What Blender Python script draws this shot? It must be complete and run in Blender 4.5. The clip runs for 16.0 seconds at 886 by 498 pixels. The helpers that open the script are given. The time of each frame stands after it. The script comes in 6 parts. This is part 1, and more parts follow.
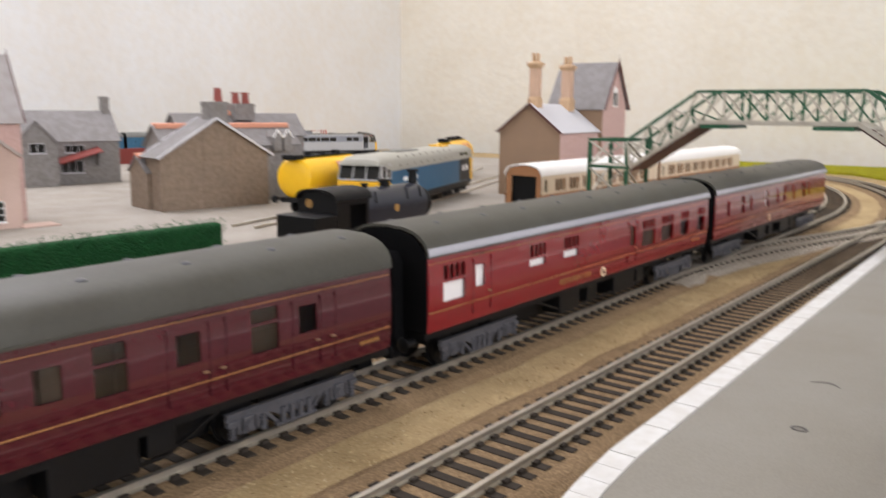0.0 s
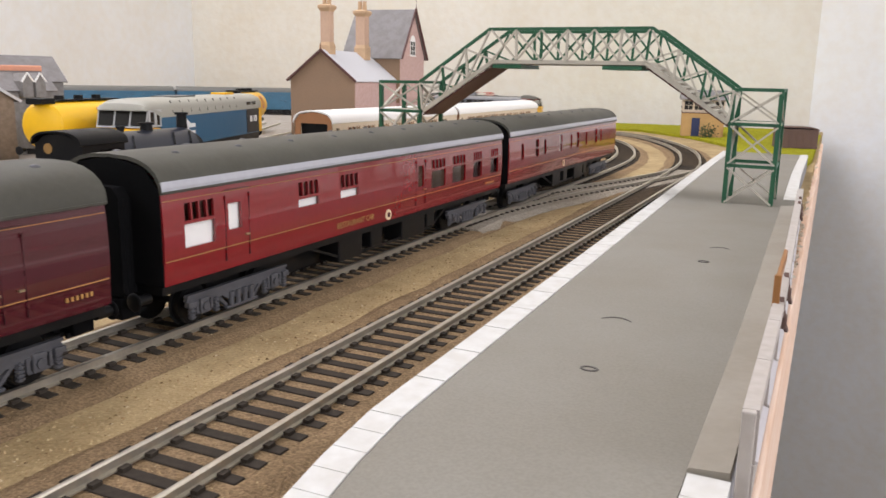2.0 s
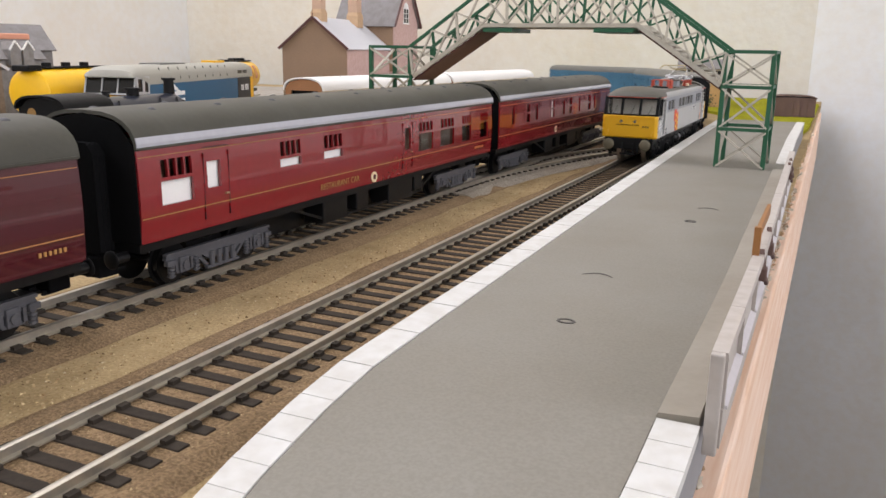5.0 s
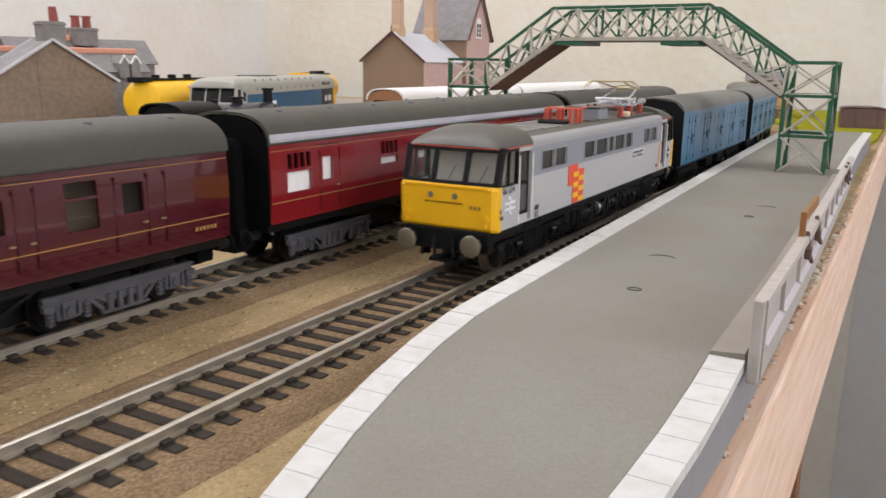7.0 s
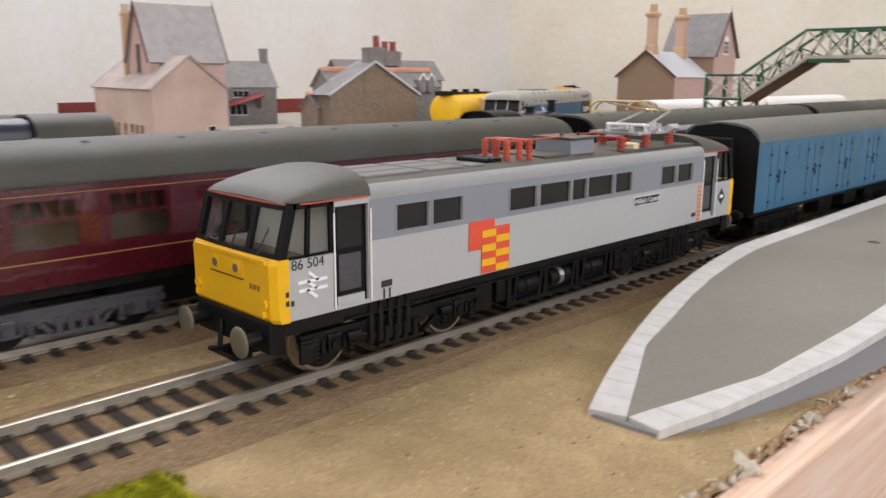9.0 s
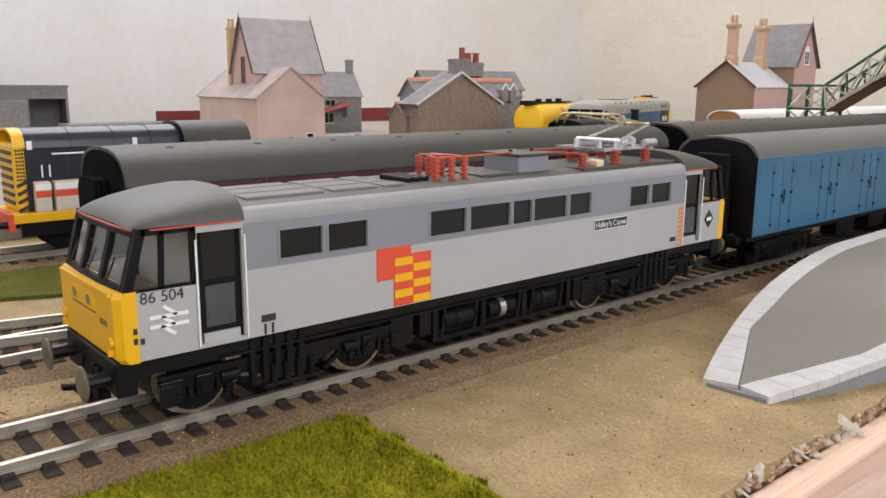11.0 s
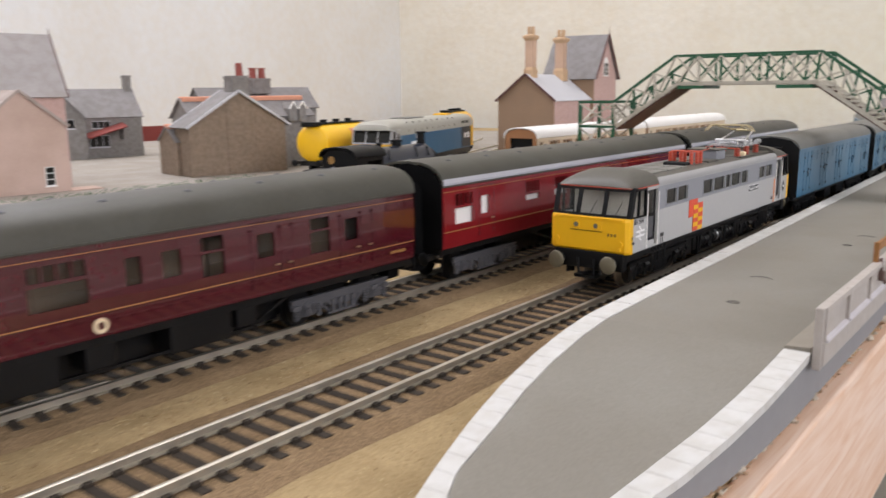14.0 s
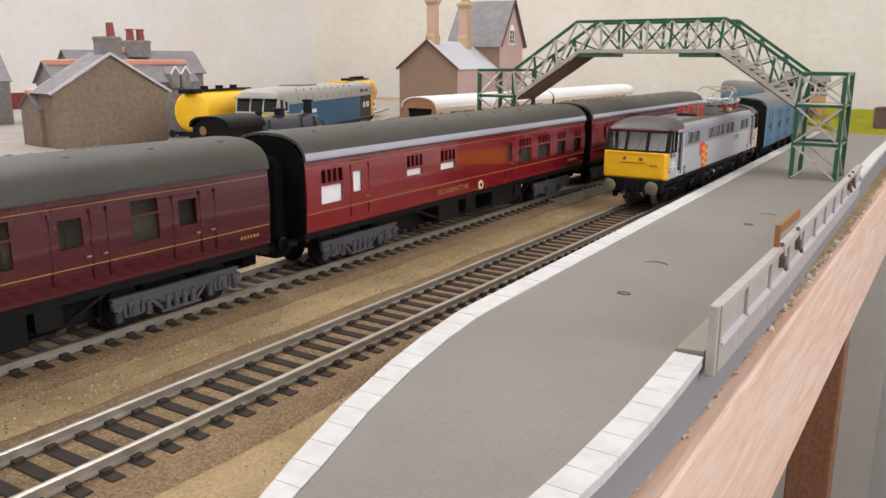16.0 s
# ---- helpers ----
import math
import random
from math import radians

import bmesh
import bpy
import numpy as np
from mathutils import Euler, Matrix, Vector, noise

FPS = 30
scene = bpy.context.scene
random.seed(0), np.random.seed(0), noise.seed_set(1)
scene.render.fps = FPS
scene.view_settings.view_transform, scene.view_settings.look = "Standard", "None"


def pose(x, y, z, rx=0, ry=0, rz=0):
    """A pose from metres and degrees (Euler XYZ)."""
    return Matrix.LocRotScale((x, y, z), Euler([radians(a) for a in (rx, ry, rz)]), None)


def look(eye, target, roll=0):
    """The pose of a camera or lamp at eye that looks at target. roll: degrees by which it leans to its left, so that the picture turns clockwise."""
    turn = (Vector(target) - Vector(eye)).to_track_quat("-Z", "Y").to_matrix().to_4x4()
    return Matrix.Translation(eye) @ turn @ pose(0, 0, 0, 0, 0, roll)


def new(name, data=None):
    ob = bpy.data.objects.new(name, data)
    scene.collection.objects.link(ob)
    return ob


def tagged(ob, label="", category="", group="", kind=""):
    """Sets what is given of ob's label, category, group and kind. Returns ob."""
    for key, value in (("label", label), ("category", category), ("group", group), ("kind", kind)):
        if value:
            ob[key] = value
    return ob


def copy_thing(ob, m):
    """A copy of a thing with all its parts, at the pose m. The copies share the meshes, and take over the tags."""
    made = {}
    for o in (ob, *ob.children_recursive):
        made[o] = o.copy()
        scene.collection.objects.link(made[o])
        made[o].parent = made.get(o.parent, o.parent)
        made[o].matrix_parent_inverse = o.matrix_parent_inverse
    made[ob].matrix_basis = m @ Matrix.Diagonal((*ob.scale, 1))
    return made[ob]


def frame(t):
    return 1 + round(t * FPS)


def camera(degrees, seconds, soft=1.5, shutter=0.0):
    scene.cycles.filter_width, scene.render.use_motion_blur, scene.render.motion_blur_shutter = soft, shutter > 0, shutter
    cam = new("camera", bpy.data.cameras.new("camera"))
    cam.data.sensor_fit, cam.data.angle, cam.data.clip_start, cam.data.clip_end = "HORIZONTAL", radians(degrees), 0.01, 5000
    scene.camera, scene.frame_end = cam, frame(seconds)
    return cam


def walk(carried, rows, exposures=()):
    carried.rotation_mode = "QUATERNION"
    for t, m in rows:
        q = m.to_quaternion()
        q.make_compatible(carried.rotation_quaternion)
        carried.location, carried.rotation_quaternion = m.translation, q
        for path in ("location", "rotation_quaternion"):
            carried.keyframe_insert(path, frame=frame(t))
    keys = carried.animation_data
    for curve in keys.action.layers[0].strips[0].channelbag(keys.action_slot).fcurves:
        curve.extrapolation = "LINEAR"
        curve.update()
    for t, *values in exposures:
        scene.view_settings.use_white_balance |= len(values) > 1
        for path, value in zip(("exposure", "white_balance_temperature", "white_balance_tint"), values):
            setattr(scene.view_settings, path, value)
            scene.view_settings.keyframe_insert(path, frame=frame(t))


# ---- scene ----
cam = camera(57.37, 16.0, shutter=0.5)
PATH = [  # seconds, place, turn
    (0.0, 0.11776, 0.27011, 0.09081, 80.169, -0.472, 38.472),
    (0.5, 0.11168, 0.28735, 0.08443, 77.566, 0.06, 33.023),
    (1.0, 0.11185, 0.29606, 0.07716, 78.447, -1.074, 29.375),
    (1.5, 0.10912, 0.30213, 0.0757, 78.542, -1.331, 26.712),
    (2.0, 0.11045, 0.31067, 0.07405, 78.05, -1.138, 25.342),
    (2.5, 0.11369, 0.31557, 0.07503, 77.424, -0.77, 24.727),
    (3.0, 0.11389, 0.31664, 0.07199, 76.82, -0.832, 24.695),
    (3.5, 0.11425, 0.31687, 0.07029, 76.197, -0.733, 24.737),
    (6.0, 0.11735, 0.3035, 0.06741, 76.715, -1.075, 26.695),
    (6.5, 0.12041, 0.29151, 0.06677, 77.088, -1.081, 27.908),
    (7.0, 0.12472, 0.27787, 0.0676, 77.14, -0.748, 29.715),
    (7.5, 0.1326, 0.25811, 0.07119, 77.239, -0.461, 32.482),
    (8.0, 0.14196, 0.2294, 0.07056, 77.448, -0.535, 36.234),
    (8.5, 0.15211, 0.19576, 0.07022, 77.655, -0.557, 40.444),
    (9.0, 0.15988, 0.16435, 0.06923, 77.917, -0.379, 44.83),
    (9.5, 0.16504, 0.14009, 0.06741, 78.572, -0.889, 47.642),
    (12.0, 0.16875, 0.12933, 0.07082, 78.393, -0.274, 49.474),
    (12.5, 0.16827, 0.13223, 0.07171, 78.394, -0.158, 48.756),
    (13.0, 0.16600, 0.15085, 0.07560, 78.118, 0.204, 47.324),
    (13.5, 0.15968, 0.182, 0.0771, 79.104, 0.153, 42.546),
    (14.0, 0.15389, 0.21633, 0.08095, 78.888, 0.5, 38.282),
    (14.5, 0.15111, 0.2436, 0.08339, 78.764, 0.493, 34.801),
    (15.0, 0.14956, 0.25209, 0.08131, 78.307, 0.166, 33.692),
    (15.5, 0.14663, 0.25834, 0.08039, 77.047, -0.164, 32.842),
    (16.0, 0.14667, 0.25773, 0.07784, 76.857, -0.26, 32.657),
]
EXPOSURE = [(0.0, -0.22), (2.0, -0.18), (3.7, -0.22), (6.0, -0.27), (7.5, -0.34), (9.0, -0.38), (12.5, -0.40), (13.5, -0.35), (14.5, -0.32), (16.0, -0.27)]
walk(cam, [(t, pose(*p)) for t, *p in PATH], EXPOSURE)

# ---------------------------------------------------------------- light
world = bpy.data.worlds.new("world")
scene.world = world
world.use_nodes = True
wn = world.node_tree.nodes
sky = wn.new("ShaderNodeTexSky")
sky.sky_type, sky.sun_disc = "NISHITA", False
sky.sun_elevation, sky.sun_rotation = radians(35), radians(160)
world.node_tree.links.new(sky.outputs[0], wn["Background"].inputs[0])
wn["Background"].inputs[1].default_value = 0.12


def area_lamp(name, at, target, sx, sy, watts, colour):
    d = bpy.data.lights.new(name, "AREA")
    d.shape, d.size, d.size_y, d.energy, d.color = "RECTANGLE", sx, sy, watts, colour
    ob = new(name, d)
    ob.matrix_world = look(at, target)
    return ob


area_lamp("window_light_near", (-0.026, -1.69, 0.775), (-0.20, 0.30, 0.775), 1.38, 1.03, 6, (0.95, 0.93, 0.99))
area_lamp("window_light_side", (1.72, 0.06, 0.775), (0.0, -0.09, 0.775), 1.78, 1.03, 34, (0.96, 0.93, 0.99))
# Unseen fill lamp, added to brighten the wall on the right.
area_lamp("left_fill_light", (-1.075, 0.295, 0.925), (0.0, 0.389, 0.925), 1.16, 0.82, 15, (0.96, 0.935, 0.99))
# Unseen overhead lamp, added to lift the walls and roof tops.
area_lamp("overhead_fill", (-0.80, 0.83, 1.46), (-0.80, 0.83, 0.0), 0.75, 0.95, 24, (0.98, 0.935, 0.97))

# ---------------------------------------------------------------- materials
MM = 0.001


def material(name, colour, rough=0.6, metal=0.0, var=0.12, grain=900.0, patch=60.0, bump=0.25, depth=0.0002, tint=None, coat=0.0, spec=0.5, speck=None):
    """Painted or natural surface: two scales of colour change, fine relief."""
    m = bpy.data.materials.new(name)
    m.use_nodes = True
    n, k = m.node_tree.nodes, m.node_tree.links
    b = n["Principled BSDF"]
    b.inputs["Roughness"].default_value = rough
    b.inputs["Metallic"].default_value = metal
    b.inputs["Coat Weight"].default_value = coat
    b.inputs["Specular IOR Level"].default_value = spec
    co = n.new("ShaderNodeTexCoord")
    big, fine = n.new("ShaderNodeTexNoise"), n.new("ShaderNodeTexNoise")
    big.inputs["Scale"].default_value, big.inputs["Detail"].default_value = patch, 6
    fine.inputs["Scale"].default_value, fine.inputs["Detail"].default_value = grain, 4
    for t in (big, fine):
        k.new(co.outputs["Object"], t.inputs["Vector"])
    mix = n.new("ShaderNodeMix")
    mix.data_type = "RGBA"
    low = [max(0.0, c * (1 - 2.2 * var)) for c in colour]
    high = [min(1.0, c * (1 + 1.2 * var)) for c in (tint or colour)]
    mix.inputs[6].default_value, mix.inputs[7].default_value = (*low, 1), (*high, 1)
    add = n.new("ShaderNodeMath")
    add.operation = "MULTIPLY_ADD"
    add.inputs[1].default_value = 0.55
    half = n.new("ShaderNodeMath")
    half.operation = "MULTIPLY"
    half.inputs[1].default_value = 0.5
    k.new(fine.outputs[0], half.inputs[0])
    k.new(big.outputs[0], add.inputs[0])
    k.new(half.outputs[0], add.inputs[2])
    k.new(add.outputs[0], mix.inputs[0])
    last = mix.outputs[2]
    for size, low, amount in speck or ():
        grit, ramp, mul = n.new("ShaderNodeTexNoise"), n.new("ShaderNodeValToRGB"), n.new("ShaderNodeMix")
        grit.inputs["Scale"].default_value, grit.inputs["Detail"].default_value = size, 3
        k.new(co.outputs["Object"], grit.inputs["Vector"])
        ramp.color_ramp.elements[0].position, ramp.color_ramp.elements[1].position = 0.36, 0.62
        ramp.color_ramp.elements[0].color, ramp.color_ramp.elements[1].color = (low, low * 0.96, low * 0.9, 1), (1.0, 1.0, 1.0, 1)
        mul.data_type, mul.blend_type = "RGBA", "MULTIPLY"
        mul.inputs[0].default_value = amount
        k.new(grit.outputs[0], ramp.inputs[0])
        k.new(last, mul.inputs[6])
        k.new(ramp.outputs[0], mul.inputs[7])
        last = mul.outputs[2]
    k.new(last, b.inputs["Base Color"])
    if bump:
        bp = n.new("ShaderNodeBump")
        bp.inputs["Strength"].default_value, bp.inputs["Distance"].default_value = bump, depth
        k.new(fine.outputs[0], bp.inputs["Height"])
        k.new(bp.outputs[0], b.inputs["Normal"])
    rr = n.new("ShaderNodeMath")
    rr.operation = "MULTIPLY_ADD"
    rr.inputs[1].default_value, rr.inputs[2].default_value = 0.25, max(0.03, rough - 0.12)
    k.new(big.outputs[0], rr.inputs[0])
    k.new(rr.outputs[0], b.inputs["Roughness"])
    return m


def glass_material(name, tint=(0.9, 0.92, 0.9), rough=0.05):
    m = bpy.data.materials.new(name)
    m.use_nodes = True
    b = m.node_tree.nodes["Principled BSDF"]
    b.inputs["Base Color"].default_value = (*tint, 1)
    b.inputs["Transmission Weight"].default_value = 1.0
    b.inputs["Roughness"].default_value = rough
    b.inputs["IOR"].default_value = 1.3
    return m


def wood_material(name, a, c, scale=40.0):
    m = material(name, a, 0.6, var=0.1)
    n, k = m.node_tree.nodes, m.node_tree.links
    co, mp, w, mix = n.new("ShaderNodeTexCoord"), n.new("ShaderNodeMapping"), n.new("ShaderNodeTexNoise"), n.new("ShaderNodeMix")
    mp.inputs["Scale"].default_value = (9.0, 0.45, 5.0)
    w.inputs["Scale"].default_value, w.inputs["Detail"].default_value, w.inputs["Distortion"].default_value = scale, 8, 1.2
    mix.data_type = "RGBA"
    mix.inputs[6].default_value, mix.inputs[7].default_value = (*a, 1), (*c, 1)
    ramp = n.new("ShaderNodeValToRGB")
    ramp.color_ramp.elements[0].position, ramp.color_ramp.elements[1].position = 0.38, 0.66
    k.new(co.outputs["Object"], mp.inputs[0])
    k.new(mp.outputs[0], w.inputs["Vector"])
    k.new(w.outputs[0], ramp.inputs[0])
    k.new(ramp.outputs[0], mix.inputs[0])
    k.new(mix.outputs[2], n["Principled BSDF"].inputs["Base Color"])
    return m


WALL = material("emulsion_cream", (0.70, 0.675, 0.605), 0.75, var=0.035, grain=60, patch=3, bump=0.3, depth=0.004, speck=((6, 0.94, 0.6), (70, 0.96, 0.5)))
WALL_W = material("emulsion_white", (0.775, 0.785, 0.79), 0.75, var=0.025, grain=60, patch=3, bump=0.25, depth=0.003, speck=((6, 0.95, 0.6), (70, 0.97, 0.5)))
CEIL = material("ceiling_white", (0.8, 0.8, 0.78), 0.8, var=0.02, grain=40, patch=3)
CARPET = material("dark_floor", (0.16, 0.13, 0.11), 0.9, var=0.2, grain=200, patch=8)
TAN = material("sandy_board", (0.56, 0.425, 0.235), 0.95, var=0.18, grain=900, patch=28, bump=0.7, depth=0.0012, spec=0.15, speck=((1100, 0.6, 0.5), (110, 0.72, 0.6), (14, 0.82, 0.5)))
CORK = material("brown_ballast", (0.41, 0.285, 0.165), 0.95, var=0.22, grain=1500, patch=60, bump=0.9, depth=0.0014, spec=0.15, speck=((1500, 0.4, 0.6), (90, 0.7, 0.5)))
GRIT = material("grey_ballast", (0.57, 0.50, 0.41), 0.95, var=0.28, grain=1500, patch=80, bump=0.9, depth=0.0014, spec=0.15, speck=((1600, 0.3, 0.7),))
YARD = material("grey_card_yard", (0.38, 0.35, 0.31), 0.9, var=0.12, grain=300, patch=14, speck=((900, 0.7, 0.5), (40, 0.8, 0.6)))
GRASS = material("static_grass", (0.53, 0.52, 0.03), 0.95, var=0.3, grain=1500, patch=70, bump=1.0, depth=0.002, spec=0.1, speck=((1300, 0.45, 0.6), (60, 0.75, 0.6)))
# Same grass, darkened to paint in the shadow between the sidings.
GRASS_SHADE = material("shaded_grass", (0.24, 0.25, 0.05), 0.95, var=0.3, grain=1500, patch=70, bump=1.0, depth=0.002, spec=0.1, speck=((1300, 0.45, 0.6), (60, 0.75, 0.6)))
HEDGE = material("hedge_green", (0.02, 0.11, 0.035), 0.9, var=0.4, grain=900, patch=200, bump=1.0, depth=0.003, spec=0.2)
PLATF = material("platform_grey", (0.25, 0.236, 0.203), 0.75, var=0.06, grain=500, patch=18, bump=0.2, speck=((1400, 0.75, 0.35), (22, 0.86, 0.6)))
PLATW = material("platform_white", (0.62, 0.615, 0.59), 0.7, var=0.05, grain=500, patch=60, speck=((200, 0.82, 0.5),))
PLATS = material("platform_side_grey", (0.26, 0.255, 0.26), 0.8, var=0.08, grain=300, patch=30)
FENCE = material("fence_grey", (0.46, 0.42, 0.385), 0.6, var=0.1, grain=500, patch=60, speck=((300, 0.85, 0.5),))
FENCEL = material("fence_ledge_lilac", (0.62, 0.59, 0.61), 0.55, var=0.1, grain=500, patch=60)
STEEL = material("nickel_rail", (0.58, 0.54, 0.46), 0.46, 0.95, var=0.18, grain=700, patch=120, bump=0.05)
SLEEPER = material("sleeper_brown", (0.048, 0.038, 0.029), 0.8, var=0.4, grain=900, patch=200, spec=0.2)
BLACK = material("satin_black", (0.006, 0.006, 0.0065), 0.5, var=0.3, grain=800, patch=90, spec=0.2)
RUBBER = material("matt_black", (0.006, 0.006, 0.0065), 0.85, var=0.3, grain=800, patch=90, spec=0.06)
FRAME = material("underframe_black", (0.0055, 0.0055, 0.006), 0.4, var=0.35, grain=900, patch=140, bump=0.3, spec=0.3)
BOGIEG = material("bogie_grey_plastic", (0.08, 0.08, 0.088), 0.45, var=0.25, grain=900, patch=120, spec=0.4)
MAROON = material("maroon_gloss", (0.068, 0.0055, 0.0115), 0.2, var=0.15, grain=500, patch=30, bump=0.03, coat=0.9)
SEAM = material("maroon_seam", (0.03, 0.003, 0.006), 0.4, var=0.1)
MAROON2 = material("maroon_bright", (0.215, 0.011, 0.015), 0.2, var=0.15, grain=500, patch=30, bump=0.03, coat=0.9)
ROOFG = material("coach_roof_grey", (0.07, 0.068, 0.055), 0.52, var=0.16, grain=600, patch=25, bump=0.12, spec=0.3, speck=((60, 0.8, 0.5),))
# Pale coat stands in for window light reflected along the roof edge.
ROOFGLINT = material("roof_edge_highlight", (0.42, 0.42, 0.46), 0.18, var=0.1, grain=500, patch=30, bump=0.03, coat=0.6)
GOLD = material("lining_gold", (0.38, 0.21, 0.06), 0.5, var=0.1)
CREAM = material("cream_card", (0.75, 0.62, 0.40), 0.7, var=0.08)
WHITEP = material("white_plastic", (0.86, 0.85, 0.82), 0.5, var=0.03)
LGREY = material("rail_light_grey", (0.44, 0.44, 0.435), 0.38, var=0.05, grain=500, patch=25, bump=0.06)
MGREY = material("rail_mid_grey", (0.25, 0.26, 0.285), 0.4, var=0.05, grain=500, patch=25, bump=0.06)
LROOF = material("loco_roof_grey", (0.085, 0.08, 0.065), 0.5, var=0.16, grain=500, patch=30, bump=0.1, speck=((70, 0.82, 0.5),))
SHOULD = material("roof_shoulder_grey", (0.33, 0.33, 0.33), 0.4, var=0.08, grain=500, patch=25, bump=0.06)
HATCHG = material("roof_hatch_grey", (0.17, 0.165, 0.145), 0.55, var=0.14, grain=500, patch=30, bump=0.1)
BULK = material("cab_bulkhead_grey", (0.58, 0.55, 0.49), 0.6, var=0.1)
LENS = material("lamp_lens_grey", (0.16, 0.15, 0.12), 0.15, var=0.1)
DULLNUM = material("dull_number", (0.30, 0.17, 0.02), 0.5, var=0.1)
YELLOW = material("warning_yellow", (0.86, 0.47, 0.008), 0.4, var=0.05, grain=500, patch=40, bump=0.05)
TANKY = material("tank_yellow", (0.90, 0.52, 0.01), 0.32, var=0.05, grain=300, patch=30, bump=0.05)
RED = material("signal_red", (0.72, 0.085, 0.04), 0.45, var=0.08)
INSRED = material("insulator_orange_red", (0.55, 0.085, 0.045), 0.4, var=0.15)
INSUL = material("insulator_red", (0.42, 0.06, 0.03), 0.4, var=0.15)
SILVER = material("silver_metal", (0.72, 0.73, 0.75), 0.28, 0.9, var=0.1)
BRASS = material("brass_wire", (0.55, 0.46, 0.28), 0.35, 0.9, var=0.15)
TREAD = material("wheel_tread", (0.50, 0.44, 0.36), 0.35, 0.9, var=0.2)
BUFFER = material("buffer_steel", (0.17, 0.15, 0.10), 0.42, 0.3, var=0.2)
BLUE = material("rail_blue", (0.04, 0.152, 0.26), 0.32, var=0.14, grain=500, patch=30, bump=0.06, speck=((40, 0.75, 0.5),))
DBLUE = material("diesel_blue", (0.02, 0.105, 0.20), 0.35, var=0.1, grain=500, patch=30, bump=0.05)
NAVY = material("shunter_navy", (0.017, 0.02, 0.032), 0.3, var=0.2, grain=500, patch=50, bump=0.05)
VROOF = material("van_roof_grey", (0.13, 0.13, 0.118), 0.45, var=0.12, grain=500, patch=30)
DARKWIN = material("tinted_window", (0.014, 0.0135, 0.012), 0.16, var=0.1, bump=0.0)
SEAT = material("interior_tan", (0.15, 0.10, 0.06), 0.7, var=0.2)
GLASS = glass_material("clear_plastic_window", (0.85, 0.86, 0.84))
BRWHITE = material("transfer_white", (0.85, 0.85, 0.84), 0.5, var=0.02)
INK = material("transfer_black", (0.03, 0.03, 0.032), 0.5, var=0.05)
GREEN = material("bridge_green", (0.012, 0.095, 0.042), 0.4, var=0.2, grain=500, patch=80)
BRCREAM = material("bridge_lattice_cream", (0.48, 0.445, 0.37), 0.6, var=0.16, grain=500, patch=120)
PINK = material("render_pink", (0.58, 0.43, 0.365), 0.85, var=0.08, grain=500, patch=30, speck=((30, 0.8, 0.6),))
PINK2 = material("brick_pink", (0.58, 0.40, 0.36), 0.85, var=0.1, grain=700, patch=40, speck=((400, 0.85, 0.6),))
BRICKB = material("brick_brown_card", (0.29, 0.19, 0.12), 0.85, var=0.14, grain=800, patch=50)
STONEB = material("stone_card_b", (0.27, 0.205, 0.15), 0.85, var=0.18, grain=800, patch=50, speck=((260, 0.72, 0.7),))
STONEG = material("stone_card_g", (0.27, 0.255, 0.245), 0.85, var=0.18, grain=800, patch=50, speck=((260, 0.72, 0.7),))
SLATE = material("slate_card", (0.40, 0.375, 0.37), 0.75, var=0.12, grain=700, patch=40, speck=((120, 0.8, 0.6),))
SLATE2 = material("slate_grey_dark", (0.235, 0.222, 0.22), 0.75, var=0.16, grain=700, patch=40, speck=((140, 0.75, 0.6),))
SLATEW = material("slate_pale", (0.56, 0.56, 0.58), 0.7, var=0.06, grain=500, patch=30)
TERRA = material("terracotta", (0.74, 0.34, 0.22), 0.75, var=0.12)
CARDROOF = material("pinkish_card_roof", (0.44, 0.37, 0.335), 0.8, var=0.14, grain=600, patch=40, speck=((90, 0.75, 0.6),))
STRIP = material("beige_card_strip", (0.34, 0.31, 0.26), 0.8, var=0.1, grain=500, patch=25, speck=((40, 0.8, 0.6),))
POTRED = material("chimney_pot_red", (0.30, 0.075, 0.06), 0.75, var=0.15)
YSTONE = material("chimney_buff", (0.55, 0.37, 0.22), 0.8, var=0.14, grain=600, patch=80)
CHIMB = material("chimney_brick", (0.56, 0.38, 0.27), 0.85, var=0.12, grain=600, patch=80)
TRIMB = material("bargeboard_brown", (0.10, 0.035, 0.03), 0.6, var=0.15)
DKRED = material("dark_red_card", (0.20, 0.03, 0.022), 0.7, var=0.14)
PULLB = material("pullman_brown", (0.36, 0.17, 0.075), 0.4, var=0.1)
PULLC = material("pullman_cream", (0.70, 0.60, 0.46), 0.4, var=0.05)
SIGB = material("signalbox_brick", (0.50, 0.31, 0.12), 0.85, var=0.18, grain=700, patch=80)
SIGC = material("signalbox_timber", (0.62, 0.52, 0.40), 0.8, var=0.08)
DOORB = material("door_blue", (0.02, 0.03, 0.09), 0.5, var=0.1)
BUSH = material("bush_card", (0.10, 0.12, 0.05), 0.9, var=0.35, grain=900, patch=200, bump=1.0, depth=0.002)
WOOD = wood_material("pine_plank", (0.86, 0.66, 0.53), (0.76, 0.50, 0.34))
WOODD = wood_material("dark_leg_wood", (0.36, 0.17, 0.085), (0.24, 0.10, 0.05), 25)
ORANGEW = material("orange_brown_post", (0.30, 0.13, 0.035), 0.6, var=0.15)
SHEDB = material("brown_wagon", (0.13, 0.075, 0.06), 0.7, var=0.2)
MARKG = material("pencil_mark", (0.12, 0.11, 0.10), 0.8, var=0.2)
PLASTER = material("broken_plaster", (0.62, 0.545, 0.44), 0.9, var=0.15, grain=500, patch=90, bump=0.8, depth=0.002)


